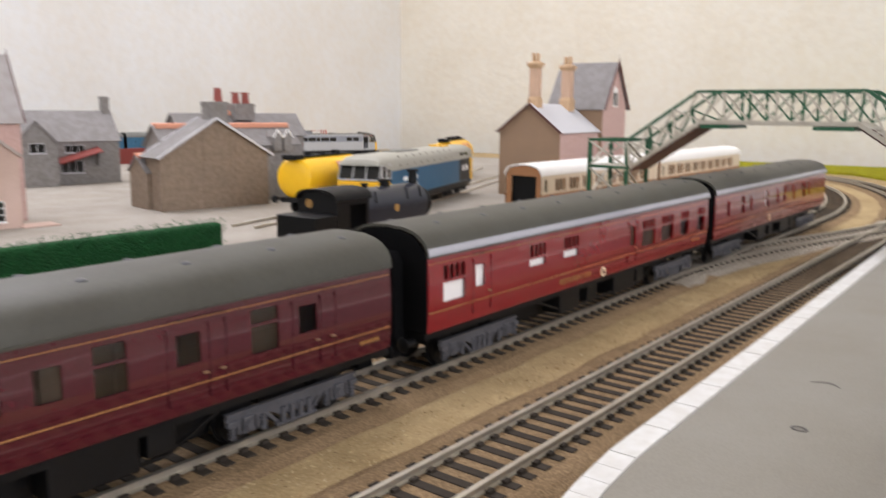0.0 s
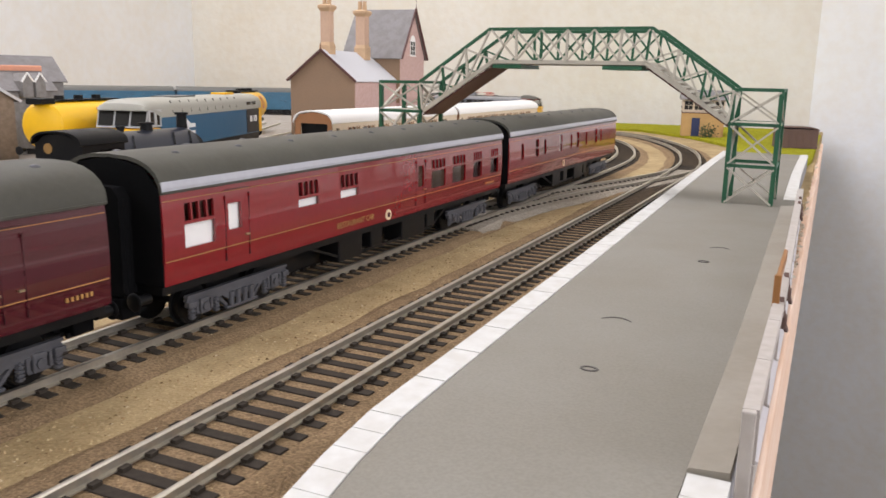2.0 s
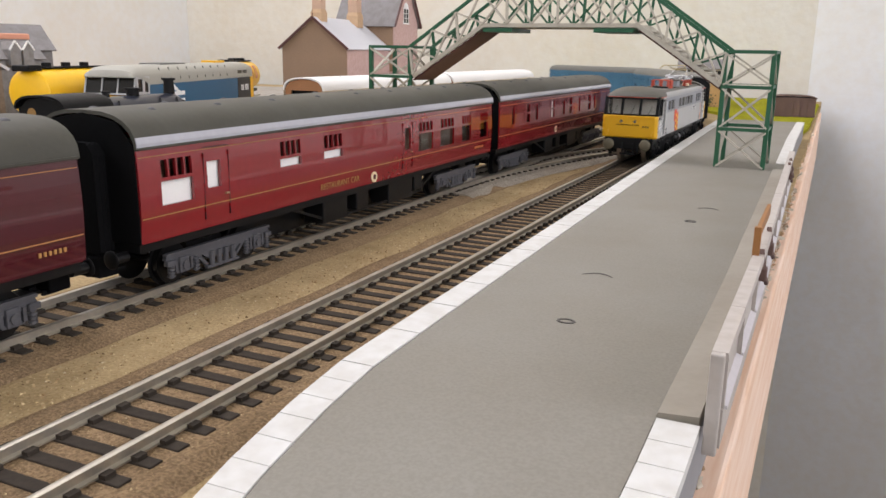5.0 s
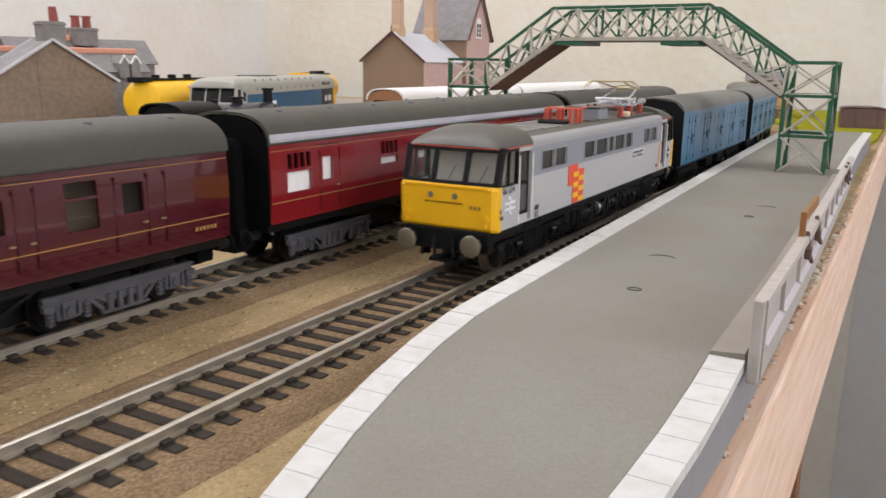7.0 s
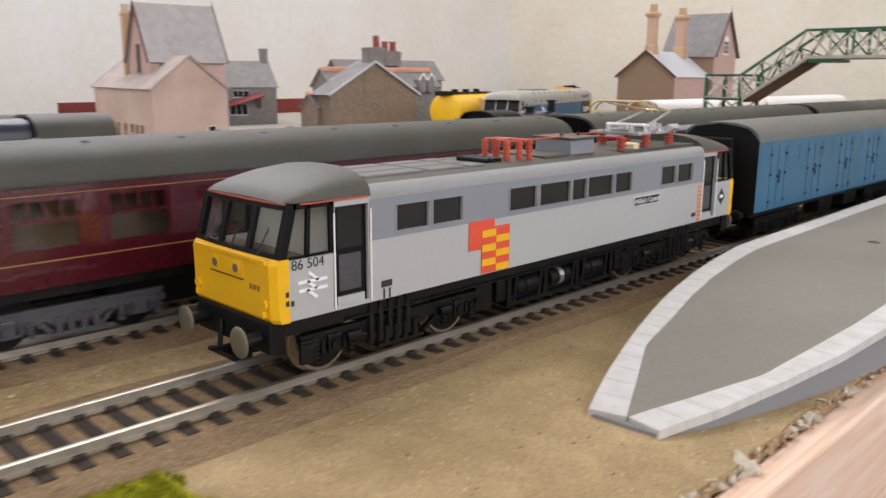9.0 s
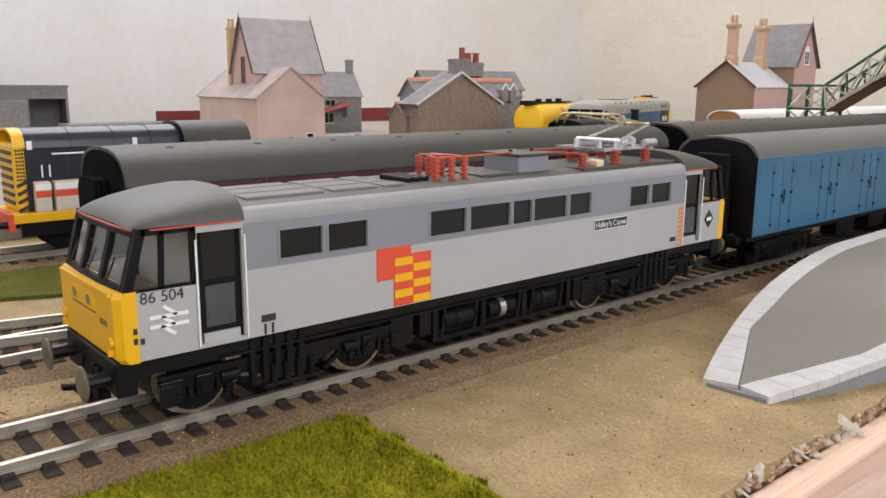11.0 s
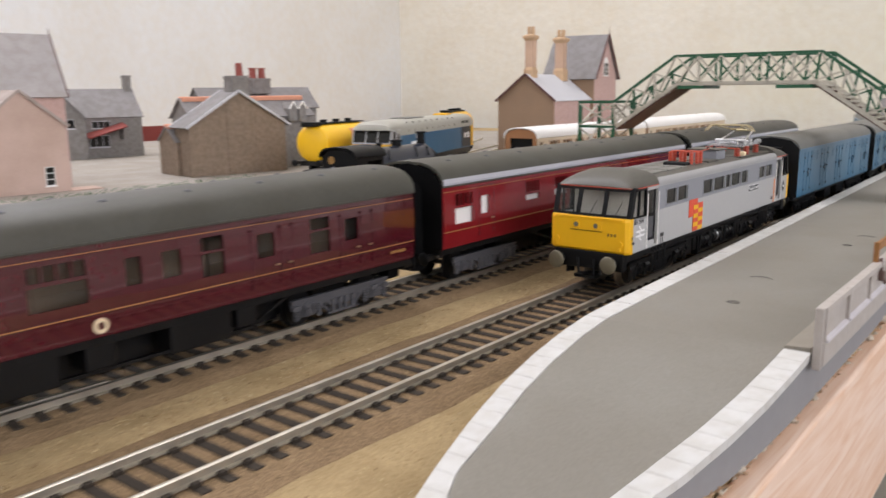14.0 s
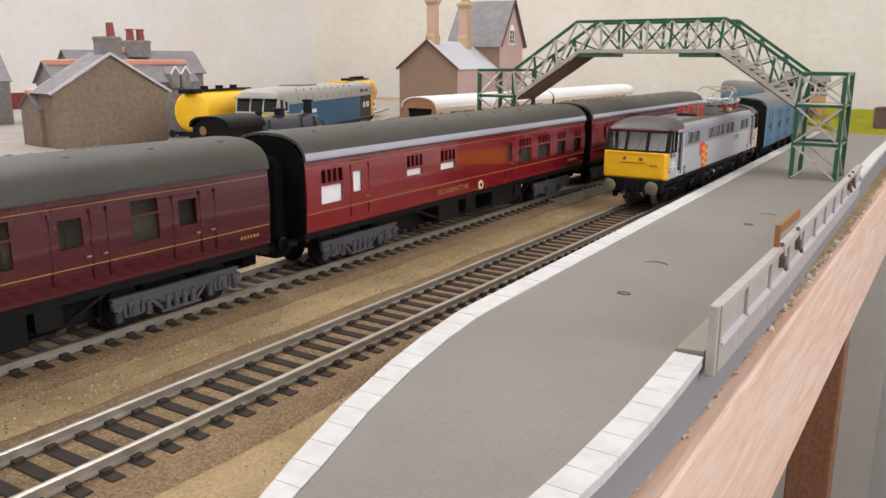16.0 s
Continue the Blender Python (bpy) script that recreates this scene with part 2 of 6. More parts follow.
# ---------------------------------------------------------------- mesh helpers (millimetres)
def part(name, bm, mat, parent=None, label="", at=None, smooth=False):
    me = bpy.data.meshes.new(name)
    bmesh.ops.recalc_face_normals(bm, faces=bm.faces)
    bm.transform(Matrix.Scale(MM, 4))
    bm.to_mesh(me)
    bm.free()
    me.materials.append(mat)
    if smooth:
        for p in me.polygons:
            p.use_smooth = True
        me.set_sharp_from_angle(angle=radians(35))
    ob = new(name, me)
    if parent:
        ob.parent = parent
    if at is not None:
        ob.matrix_basis = at
    if label:
        ob["label"] = label
    return ob


def thing(name, at, label, category, group="", kind=""):
    ob = new(name)
    ob.empty_display_size = 0.01
    ob.matrix_basis = at
    return tagged(ob, label, category, group, kind)


def bx(bm, x0, x1, y0, y1, z0, z1, bev=0.0):
    r = bmesh.ops.create_cube(bm, size=1.0)
    vs = r["verts"]
    for v in vs:
        v.co = Vector((x0 + (v.co.x + 0.5) * (x1 - x0), y0 + (v.co.y + 0.5) * (y1 - y0), z0 + (v.co.z + 0.5) * (z1 - z0)))
    if bev:
        es = list({e for v in vs for e in v.link_edges})
        bmesh.ops.bevel(bm, geom=es, offset=bev, segments=2, profile=0.5, affect="EDGES")
    return bm


def box(x0, x1, y0, y1, z0, z1, bev=0.0):
    return bx(bmesh.new(), x0, x1, y0, y1, z0, z1, bev)


def rod(bm, a, b, r, n=8, r2=None):
    a, b = Vector(a), Vector(b)
    d = b - a
    m = Matrix.Translation((a + b) / 2) @ d.to_track_quat("Z", "Y").to_matrix().to_4x4()
    bmesh.ops.create_cone(bm, cap_ends=True, segments=n, radius1=r, radius2=r if r2 is None else r2, depth=d.length, matrix=m)
    return bm


def bar(bm, a, b, w, h, up=(0, 0, 1)):
    """A square bar from a to b."""
    a, b = Vector(a), Vector(b)
    d = (b - a)
    z = Vector(up) - d.normalized() * d.normalized().dot(Vector(up))
    z = z.normalized() if z.length > 1e-6 else Vector((1, 0, 0))
    x = d.normalized().cross(z)
    vs = []
    for p in (a, b):
        for i, j in ((-1, -1), (1, -1), (1, 1), (-1, 1)):
            vs.append(bm.verts.new(p + x * (w / 2 * i) + z * (h / 2 * j)))
    for f in ((0, 1, 2, 3), (7, 6, 5, 4), (0, 4, 5, 1), (1, 5, 6, 2), (2, 6, 7, 3), (3, 7, 4, 0)):
        bm.faces.new([vs[i] for i in f])
    return bm


def prism(bm, pts, a, b, axis="y"):
    """A flat outline carried along an axis from a to b."""
    def put(p, q):
        return {"y": (p[0], q, p[1]), "x": (q, p[0], p[1]), "z": (p[0], p[1], q)}[axis]
    lo = [bm.verts.new(put(p, a)) for p in pts]
    hi = [bm.verts.new(put(p, b)) for p in pts]
    n = len(pts)
    bm.faces.new(lo)
    bm.faces.new(hi[::-1])
    for i in range(n):
        bm.faces.new([lo[i], lo[(i + 1) % n], hi[(i + 1) % n], hi[i]])
    return bm


def loft(bm, rings, caps=True):
    rs = [[bm.verts.new(p) for p in r] for r in rings]
    for a, b in zip(rs, rs[1:]):
        for i in range(len(a)):
            j = (i + 1) % len(a)
            bm.faces.new([a[i], a[j], b[j], b[i]])
    if caps:
        bm.faces.new(rs[0][::-1])
        bm.faces.new(rs[-1])
    return bm


def holed(bm, u0, u1, v0, v1, holes, w0, w1, put):
    """A wall panel of thickness w0..w1 with rectangular openings; put(u, v, w) lays it out."""
    us = sorted({u0, u1, *[h[0] for h in holes], *[h[1] for h in holes]})
    vs = sorted({v0, v1, *[h[2] for h in holes], *[h[3] for h in holes]})
    us = [u for u in us if u0 <= u <= u1]
    vs = [v for v in vs if v0 <= v <= v1]
    def solid(i, j):
        if not (0 <= i < len(us) - 1 and 0 <= j < len(vs) - 1):
            return False
        cu, cv = (us[i] + us[i + 1]) / 2, (vs[j] + vs[j + 1]) / 2
        return not any(h[0] < cu < h[1] and h[2] < cv < h[3] for h in holes)
    vert = {}
    def V(i, j, k):
        if (i, j, k) not in vert:
            vert[i, j, k] = bm.verts.new(put(us[i], vs[j], (w0, w1)[k]))
        return vert[i, j, k]
    for i in range(len(us) - 1):
        for j in range(len(vs) - 1):
            if not solid(i, j):
                continue
            bm.faces.new([V(i, j, 0), V(i, j + 1, 0), V(i + 1, j + 1, 0), V(i + 1, j, 0)])
            bm.faces.new([V(i, j, 1), V(i + 1, j, 1), V(i + 1, j + 1, 1), V(i, j + 1, 1)])
            for di, dj, a, b in ((-1, 0, (i, j), (i, j + 1)), (1, 0, (i + 1, j + 1), (i + 1, j)), (0, -1, (i + 1, j), (i, j)), (0, 1, (i, j + 1), (i + 1, j + 1))):
                if not solid(i + di, j + dj):
                    bm.faces.new([V(*a, 0), V(*a, 1), V(*b, 1), V(*b, 0)])
    return bm


def letters(text, height, mat, parent, m, name="lettering", label=""):
    """Writing in the built-in font, turned into a thin mesh, standing on m's x axis."""
    c = bpy.data.curves.new(name, "FONT")
    c.body, c.size, c.extrude = text, height * MM / 0.72, 0.00003
    tmp = new(name, c)
    me = bpy.data.meshes.new_from_object(tmp.evaluated_get(bpy.context.evaluated_depsgraph_get()))
    bpy.data.objects.remove(tmp)
    me.materials.append(mat)
    ob = new(name, me)
    ob.parent, ob.matrix_basis = parent, m
    if label:
        ob["label"] = label
    return ob


def arc_roof(w, z_eave, rise, n=12, lip=0.6):
    """Outline of a coach roof: half width w, eave height, rise above it."""
    top = []
    for i in range(n + 1):
        a = math.pi * i / n
        top.append((w * math.copysign(abs(math.cos(a)) ** 0.72, math.cos(a)), z_eave + rise * math.sin(a) ** 0.9 if 0 < i < n else z_eave))
    low = [(p[0] * 0.96, p[1] - lip if i in (0, n) else p[1] - 1.0) for i, p in enumerate(top)]
    return top + low[::-1]

# ---------------------------------------------------------------- room
TH = radians(5)


def room(u, v, z):
    """A place in the room: u to the left along the far wall, v towards the viewer, from the far right corner."""
    return (92 - u * math.cos(TH) + v * math.sin(TH), 1900 - u * math.sin(TH) - v * math.cos(TH), z)


def slab(name, u0, u1, v0, v1, z0, z1, mat, label, category):
    bm = bmesh.new()
    vs = [bm.verts.new(room(u, v, z)) for z in (z0, z1) for u, v in ((u0, v0), (u1, v0), (u1, v1), (u0, v1))]
    for f in ((0, 1, 2, 3), (7, 6, 5, 4), (0, 4, 5, 1), (1, 5, 6, 2), (2, 6, 7, 3), (3, 7, 4, 0)):
        bm.faces.new([vs[i] for i in f])
    return tagged(part(name, bm, mat), label, category, kind="structure")


slab("floor", -1700, 1500, -100, 3700, -1000, -950, CARPET, "dark carpeted floor of the room under the layout", "floor")
# Opening cut for the added overhead lamp; no skylight is known here.
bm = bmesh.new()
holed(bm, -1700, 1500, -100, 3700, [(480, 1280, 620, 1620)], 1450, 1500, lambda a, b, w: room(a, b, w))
tagged(part("ceiling", bm, CEIL), "white painted ceiling with an opening added for the overhead fill lamp", "ceiling", kind="structure")
slab("wall_far", -20, 1316, -100, 0, -950, 1450, WALL, "cream painted plaster wall behind the layout", "wall")
# Opening above the view, cut only for the left fill lamp.
bm = bmesh.new()
holed(bm, -100, 3700, -950, 1450, [(910, 2090, 505, 1345)], 1316, 1416, lambda a, z, w: room(w, a, z))
tagged(part("wall_left", bm, WALL_W), "white painted plaster wall behind the model houses", "wall", kind="structure")
bm = bmesh.new()
# Slant and white coat chosen to brighten this wall; its true angle is unknown.
prism(bm, [room(u, v, 0)[:2] for u, v in ((15, 0.5), (-1500, 600), (-1500, 500), (-20, -90))], -950, 1450, "z")
tagged(part("wall_right", bm, WALL_W), "pale wall past the end of the layout, slanted to catch light", "wall", kind="structure")
bm = bmesh.new()
holed(bm, 601, 3700, -950, 1450, [(1150, 2950, 250, 1300)], -1500, -1600, lambda a, z, w: room(w, a, z))
tagged(part("wall_side", bm, WALL), "cream painted side wall with a window opening", "wall", kind="structure")
bm = bmesh.new()
holed(bm, -1500, 1316, -950, 1450, [(-250, 1150, 250, 1300)], 3600, 3700, lambda a, z, w: room(a, w, z))
tagged(part("wall_near", bm, WALL), "cream painted wall with a window opening behind the viewer", "wall", kind="structure")

# ---------------------------------------------------------------- layout board
BZ = -4.6                                            # top of the board


def outline(name, pts, z0, z1, mat, label, category, kind="structure", parent=None):
    bm = bmesh.new()
    prism(bm, pts, z0, z1, "z")
    ob = part(name, bm, mat, parent)
    return tagged(ob, label, category, kind=kind) if not parent else ob


edge = [(97.2 + 0.012 * (y - 260) * (260 < y < 620) + 4.3 * (y >= 620) + random.uniform(-1.1, 0.9), y) for y in range(-600, 1860, 9)]
outline("ground", [(-1190, -600)] + edge + [(-1190, 1700)], BZ - 12, BZ, TAN, "sandy brown scenic board that carries the tracks", "ground")
frame_ob = thing("layout_frame", pose(0, 0, 0), "pine timber frame and dark legs under the layout board", "table frame")
bm = bmesh.new()
bx(bm, 98.5, 105.5, -600, 1590, BZ - 68, BZ - 2.6, 1.0)
part("edge_plank", bm, WOOD, frame_ob, "pale pink pine plank")
for y in (-300, 1250):
    part("leg", box(14, 62, y, y + 45, -950, BZ - 13, 2), WOODD, frame_ob, "dark stained leg")
part("cross_rail", box(-1150, 13, 1262, 1284, BZ - 70, BZ - 13), WOODD, frame_ob)
# torn plaster and paper fibres along the edge of the board
BROWNT = material("torn_brown_paper", (0.50, 0.33, 0.20), 0.9, var=0.2, grain=500, patch=90, bump=0.6, depth=0.001)


def shards(count, mat, name, label, smallest, largest, flat):
    """Jagged flakes hugging the board's edge."""
    vs, fs = [], []
    for i in range(count):
        y = random.uniform(120, 820) if i % 5 else random.uniform(-300, 1500)
        xe = 97.2 + 0.012 * (y - 260) * (260 < y < 620) + 4.3 * (y >= 620)
        r = (smallest + (largest - smallest) * random.random() ** 2.5) * (1.0 if y < 400 else 0.75)
        c = Vector((xe + random.uniform(-1.6, 1.6), y, BZ - random.uniform(0.0, 2.2)))
        turn = Euler((random.uniform(-0.7, 0.7), random.uniform(-0.5, 0.9), random.uniform(0, 6.28))).to_matrix()
        n, k = len(vs), random.randint(4, 6)
        ring = [turn @ Vector((math.cos(6.28 * j / k) * r * random.uniform(0.5, 1.3), math.sin(6.28 * j / k) * r * random.uniform(0.5, 1.6), 0)) for j in range(k)]
        up = turn @ Vector((0, 0, r * flat))
        vs += [c + p - up for p in ring] + [c + p * 0.8 + up * random.uniform(0.5, 1.2) for p in ring]
        fs.append(tuple(range(n, n + k))[::-1])
        fs.append(tuple(range(n + k, n + 2 * k)))
        fs += [(n + j, n + (j + 1) % k, n + k + (j + 1) % k, n + k + j) for j in range(k)]
    me = bpy.data.meshes.new(name)
    me.from_pydata([v * MM for v in vs], [], fs)
    me.materials.append(mat)
    tagged(new(name, me), label, "board edge", kind="stuff")


shards(800, PLASTER, "torn_edge", "ragged broken plaster along the edge of the board", 0.35, 2.8, 0.16)
shards(2200, BROWNT, "torn_paper", "torn brown paper fibres along the edge of the board", 0.2, 1.1, 0.25)

# raised grey yard
outline("yard", [(-255, -400), (-255, 330), (-262, 560), (-275, 700), (-255, 760), (-250, 880), (-330, 960), (-420, 1200), (-640, 1420), (-990, 1330), (-1030, 1000), (-1030, -400)], BZ + 0.2, 9.0, YARD, "grey card yard on which the model houses stand", "yard ground")
outline("grass_patch", [(25, -600), (25.5, 226), (66, 226.5), (95.5, 224), (95.5, -600)], BZ + 0.1, BZ + 1.6, GRASS, "bright green scatter grass beside the track", "grass", "stuff")
vs, fs = [], []
for i in range(15000):
    x, y = random.uniform(24, 96), 227 - 190 * random.random() ** 1.5
    y += 2.0 * math.sin(x * 0.5) * (y > 220)
    a, lean, h = random.random() * 6.28, random.uniform(-0.9, 0.9), random.uniform(0.7, 2.0)
    w = Vector((math.cos(a), math.sin(a), 0)) * 0.3
    p = Vector((x, y, BZ + 1.5 if 25.2 < x < 95.3 and y < 224.5 else BZ))
    q = p + Vector((-math.sin(a) * lean, math.cos(a) * lean, h))
    n = len(vs)
    vs += [p - w, p + w, q]
    fs.append((n, n + 1, n + 2))
me = bpy.data.meshes.new("grass_tuft")
me.from_pydata([v * MM for v in vs], [], fs)
me.materials.append(GRASS)
tagged(new("grass_tuft", me), "short bright green grass blades on the board", "grass", kind="stuff")


def grit_material(name, stops):
    """Grains whose colour changes from grain to grain."""
    m = bpy.data.materials.new(name)
    m.use_nodes = True
    n, k = m.node_tree.nodes, m.node_tree.links
    geo, ramp = n.new("ShaderNodeNewGeometry"), n.new("ShaderNodeValToRGB")
    ramp.color_ramp.interpolation = "CONSTANT"
    while len(ramp.color_ramp.elements) < len(stops):
        ramp.color_ramp.elements.new(0.5)
    for e, (at, colour) in zip(ramp.color_ramp.elements, stops):
        e.position, e.color = at, (*colour, 1)
    k.new(geo.outputs["Random Per Island"], ramp.inputs[0])
    k.new(ramp.outputs[0], n["Principled BSDF"].inputs["Base Color"])
    n["Principled BSDF"].inputs["Roughness"].default_value = 0.95
    n["Principled BSDF"].inputs["Specular IOR Level"].default_value = 0.15
    return m


GRAINS = grit_material("loose_grains", [(0.0, (0.16, 0.10, 0.05)), (0.12, (0.34, 0.23, 0.12)), (0.4, (0.50, 0.37, 0.20)), (0.7, (0.60, 0.47, 0.27)), (0.93, (0.62, 0.51, 0.34))])


def grains(name, label, count, place, smallest, largest):
    vs, fs = [], []
    for i in range(count):
        x, y, z = place()
        r = smallest + (largest - smallest) * random.random() ** 3
        a, n = random.random() * 6.28, len(vs)
        for j in range(3):
            b = a + j * 2.1 + random.uniform(-0.4, 0.4)
            vs.append((x + math.cos(b) * r, y + math.sin(b) * r, z - 0.05))
        vs.append((x + random.uniform(-0.3, 0.3) * r, y + random.uniform(-0.3, 0.3) * r, z + r * random.uniform(0.5, 1.1)))
        fs += [(n, n + 1, n + 3), (n + 1, n + 2, n + 3), (n + 2, n, n + 3)]
    me = bpy.data.meshes.new(name)
    me.from_pydata([(a * MM, b * MM, c * MM) for a, b, c in vs], [], fs)
    me.materials.append(GRAINS)
    tagged(new(name, me), label, "gravel", kind="stuff")


def between_tracks():
    return random.uniform(-42, -22), 150 + 850 * random.random() ** 1.3, BZ


def by_platform():
    return random.uniform(25, 96), random.uniform(222, 470), BZ


def on_ballast():
    x, y = random.uniform(-27, 27), 120 + 780 * random.random() ** 1.4
    return x + random.choice((0, 0, -66.5)), y, -3.02 - max(0.0, abs(x) - 18.6) * 0.345


grains("loose_gravel", "loose sandy gravel between the running lines", 11000, between_tracks, 0.12, 0.6)
grains("scattered_gravel", "fine dark and pale grit on the sandy board", 5200, by_platform, 0.12, 0.55)
grains("ballast_grains", "brown ballast grains round the sleepers", 14000, on_ballast, 0.12, 0.42)
outline("grass_strip", [(-178, -400), (-178, 330), (-118, 330), (-112, 250), (-150, 150), (-172, 60), (-172, -400)], BZ + 0.1, BZ + 1.4, GRASS_SHADE, "green scatter grass between the sidings, darkened to stand for shadow", "grass", "stuff")
outline("grass_bank", [(-420, 1600), (-300, 1655), (-160, 1625), (-60, 1500), (5, 1370), (26, 1230), (36, 1150), (92, 1140), (98, 1230), (100, 1700), (40, 1830), (-420, 1800)], BZ + 0.1, -1.0, GRASS, "bright green grass round the signal box", "grass", "stuff")

# ---------------------------------------------------------------- the line of the tracks
CURVE = [(-1070, -600), (-1070, -200), (-1070, 200), (-1070, 550), (-1060, 860), (-1020, 1100), (-935, 1310), (-800, 1480), (-620, 1590), (-455, 1622), (-310, 1598), (-195, 1533), (-129, 1470), (-79, 1380), (-33, 1255), (-6, 1110), (0, 1000), (0, 880), (0, 600), (0, 300), (0, 0), (0, -300), (0, -600)]


def spline(ctrl, step=6.0):
    """A smooth line through the control points, at even steps."""
    c = [Vector((*p, 0)) for p in ctrl]
    c = [2 * c[0] - c[1]] + c + [2 * c[-1] - c[-2]]
    dense = []
    for i in range(1, len(c) - 2):
        p0, p1, p2, p3 = c[i - 1:i + 3]
        t1 = (p1 - p0).length ** 0.5
        t2 = t1 + (p2 - p1).length ** 0.5
        t3 = t2 + (p3 - p2).length ** 0.5
        for k in range(40):
            t = t1 + (t2 - t1) * k / 40
            a1 = p0 * ((t1 - t) / t1) + p1 * (t / t1)
            a2 = p1 * ((t2 - t) / (t2 - t1)) + p2 * ((t - t1) / (t2 - t1))
            a3 = p2 * ((t3 - t) / (t3 - t2)) + p3 * ((t - t2) / (t3 - t2))
            b1 = a1 * ((t2 - t) / t2) + a2 * (t / t2)
            b2 = a2 * ((t3 - t) / (t3 - t1)) + a3 * ((t - t1) / (t3 - t1))
            dense.append(b1 * ((t2 - t) / (t2 - t1)) + b2 * ((t - t1) / (t2 - t1)))
    dense.append(c[-2])
    out, left = [dense[0]], step
    for a, b in zip(dense, dense[1:]):
        d = (b - a).length
        while d >= left:
            a = a + (b - a) * (left / d)
            out.append(a)
            d, left = (b - a).length, step
        left -= d
    return out


def side_line(line, off):
    out = []
    for i, p in enumerate(line):
        d = (line[min(i + 1, len(line) - 1)] - line[max(i - 1, 0)]).normalized()
        out.append(p + Vector((d.y, -d.x, 0)) * off)
    return out


RAIL = [(-1.15, -2.6), (1.15, -2.6), (1.15, -2.2), (0.4, -1.9), (0.4, -0.9), (0.8, -0.7), (0.8, -0.12), (0.55, 0.0), (-0.55, 0.0), (-0.8, -0.12), (-0.8, -0.7), (-0.4, -0.9), (-0.4, -1.9), (-1.15, -2.2)]


def rail_mesh(line, z=0.0):
    bm = bmesh.new()
    rings = []
    for i, p in enumerate(line):
        d = (line[min(i + 1, len(line) - 1)] - line[max(i - 1, 0)]).normalized()
        r = Vector((d.y, -d.x, 0))
        rings.append([p + r * a + Vector((0, 0, b + z)) for a, b in RAIL])
    return loft(bm, rings)


def sleeper_mesh():
    bm = box(-15.2, 15.2, -1.6, 1.6, -4.4, -2.6, 0.25)
    for x in (-9.3, 9.3):
        for s in (-1, 1):
            bx(bm, x + s * 1.9 - 0.75, x + s * 1.9 + 0.75, -1.2, 1.2, -2.7, -1.75)
    bm.transform(Matrix.Scale(MM, 4))
    me = bpy.data.meshes.new("sleeper")
    bm.to_mesh(me)
    bm.free()
    me.materials.append(SLEEPER)
    return me


SLEEPER_MESH = sleeper_mesh()


def track(name, line, label, single=(0, 0), z=0.0, bed=CORK, bed_w=23.0, wobble=2.2, gap=7.15, heap=-3.0):
    """A length of track: ballast strip, two rails, sleepers; those with y in `single` are parts of their own."""
    t = thing(name, pose(0, 0, 0), label, "railway track", "lengths of track")
    coarse = line[::3] + ([line[-1]] if (len(line) - 1) % 3 else [])
    for off in (-9.3, 9.3):
        part("rail", rail_mesh([p for p in side_line(line, off)], z), STEEL, t, smooth=True)
    bm = bmesh.new()
    L, R = side_line(coarse, -bed_w), side_line(coarse, bed_w)
    rings = []
    for i, (a, b) in enumerate(zip(L, R)):
        n = (b - a).normalized()
        a, b = a - n * random.uniform(0, wobble), b + n * random.uniform(0, wobble)
        rings.append([a + Vector((0, 0, z + BZ + 0.05)), b + Vector((0, 0, z + BZ + 0.05)), b - n * 4.5 + Vector((0, 0, z + heap)), a + n * 4.5 + Vector((0, 0, z + heap))])
    loft(bm, rings)
    part("ballast_bed", bm, bed, t, "brown cork ballast strip")
    acc, far = 0.0, bmesh.new()
    for a, b in zip(line, line[1:]):
        d = (b - a)
        acc += d.length
        if acc < gap:
            continue
        acc -= gap
        q = b - d.normalized() * acc
        m = Matrix.Translation((q.x, q.y, z)) @ Matrix.Rotation(math.atan2(-d.x, d.y) + random.uniform(-0.012, 0.012), 4, "Z")
        if single[0] < b.y < single[1]:
            ob = new("sleeper", SLEEPER_MESH)
            ob.parent = t
            m.translation *= MM
            ob.matrix_basis = m
        else:
            r = bmesh.ops.create_cube(far, size=1.0)
            bmesh.ops.transform(far, matrix=m @ Matrix.Translation((0, 0, -3.5)) @ Matrix.Diagonal((30.4, 2.9, 1.6, 1)), verts=r["verts"])
    ob = part("far_sleeper", far, SLEEPER, t)
    ob["kind"] = "stuff"
    return t


MAIN = spline(CURVE, 6.0)
track("railway_track", [p for p in MAIN if p.x > -40 and p.y < 1290], "nickel silver rails on dark sleepers beside the platform", (150, 1100))
track("railway_track", [p for p in MAIN if not (p.x > -36 and p.y < 1284)], "curved track round the far end of the layout")
coach_line = spline([(-66.5, -600), (-66.5, -200), (-66.5, 300), (-66.5, 800), (-66.5, 1000), (-72, 1110), (-95, 1230), (-135, 1340), (-190, 1430), (-270, 1500), (-370, 1530), (-470, 1525), (-620, 1490), (-780, 1390)])
track("railway_track", coach_line, "nickel silver rails under the maroon carriages", (120, 1130))
track("railway_track", spline([(-66.5, 690), (-63, 760), (-46, 850), (-20, 940), (-4, 1010), (0, 1060)]), "grey crossover points between the two running lines", (600, 1100), bed=GRIT, bed_w=21, z=0.35, heap=-2.45)
track("railway_track", spline([(-204, -500), (-204, 0), (-204, 300), (-213, 490), (-225, 623), (-229, 720), (-225, 810), (-224, 900), (-226, 1100), (-232, 1300), (-262, 1420)]), "siding with black engine and cream carriages")
track("railway_track", spline([(-284, 655), (-297, 693), (-333, 798), (-369, 903), (-405, 1000), (-470, 1180), (-560, 1330)]), "siding in the yard under the blue diesel", z=11.0)
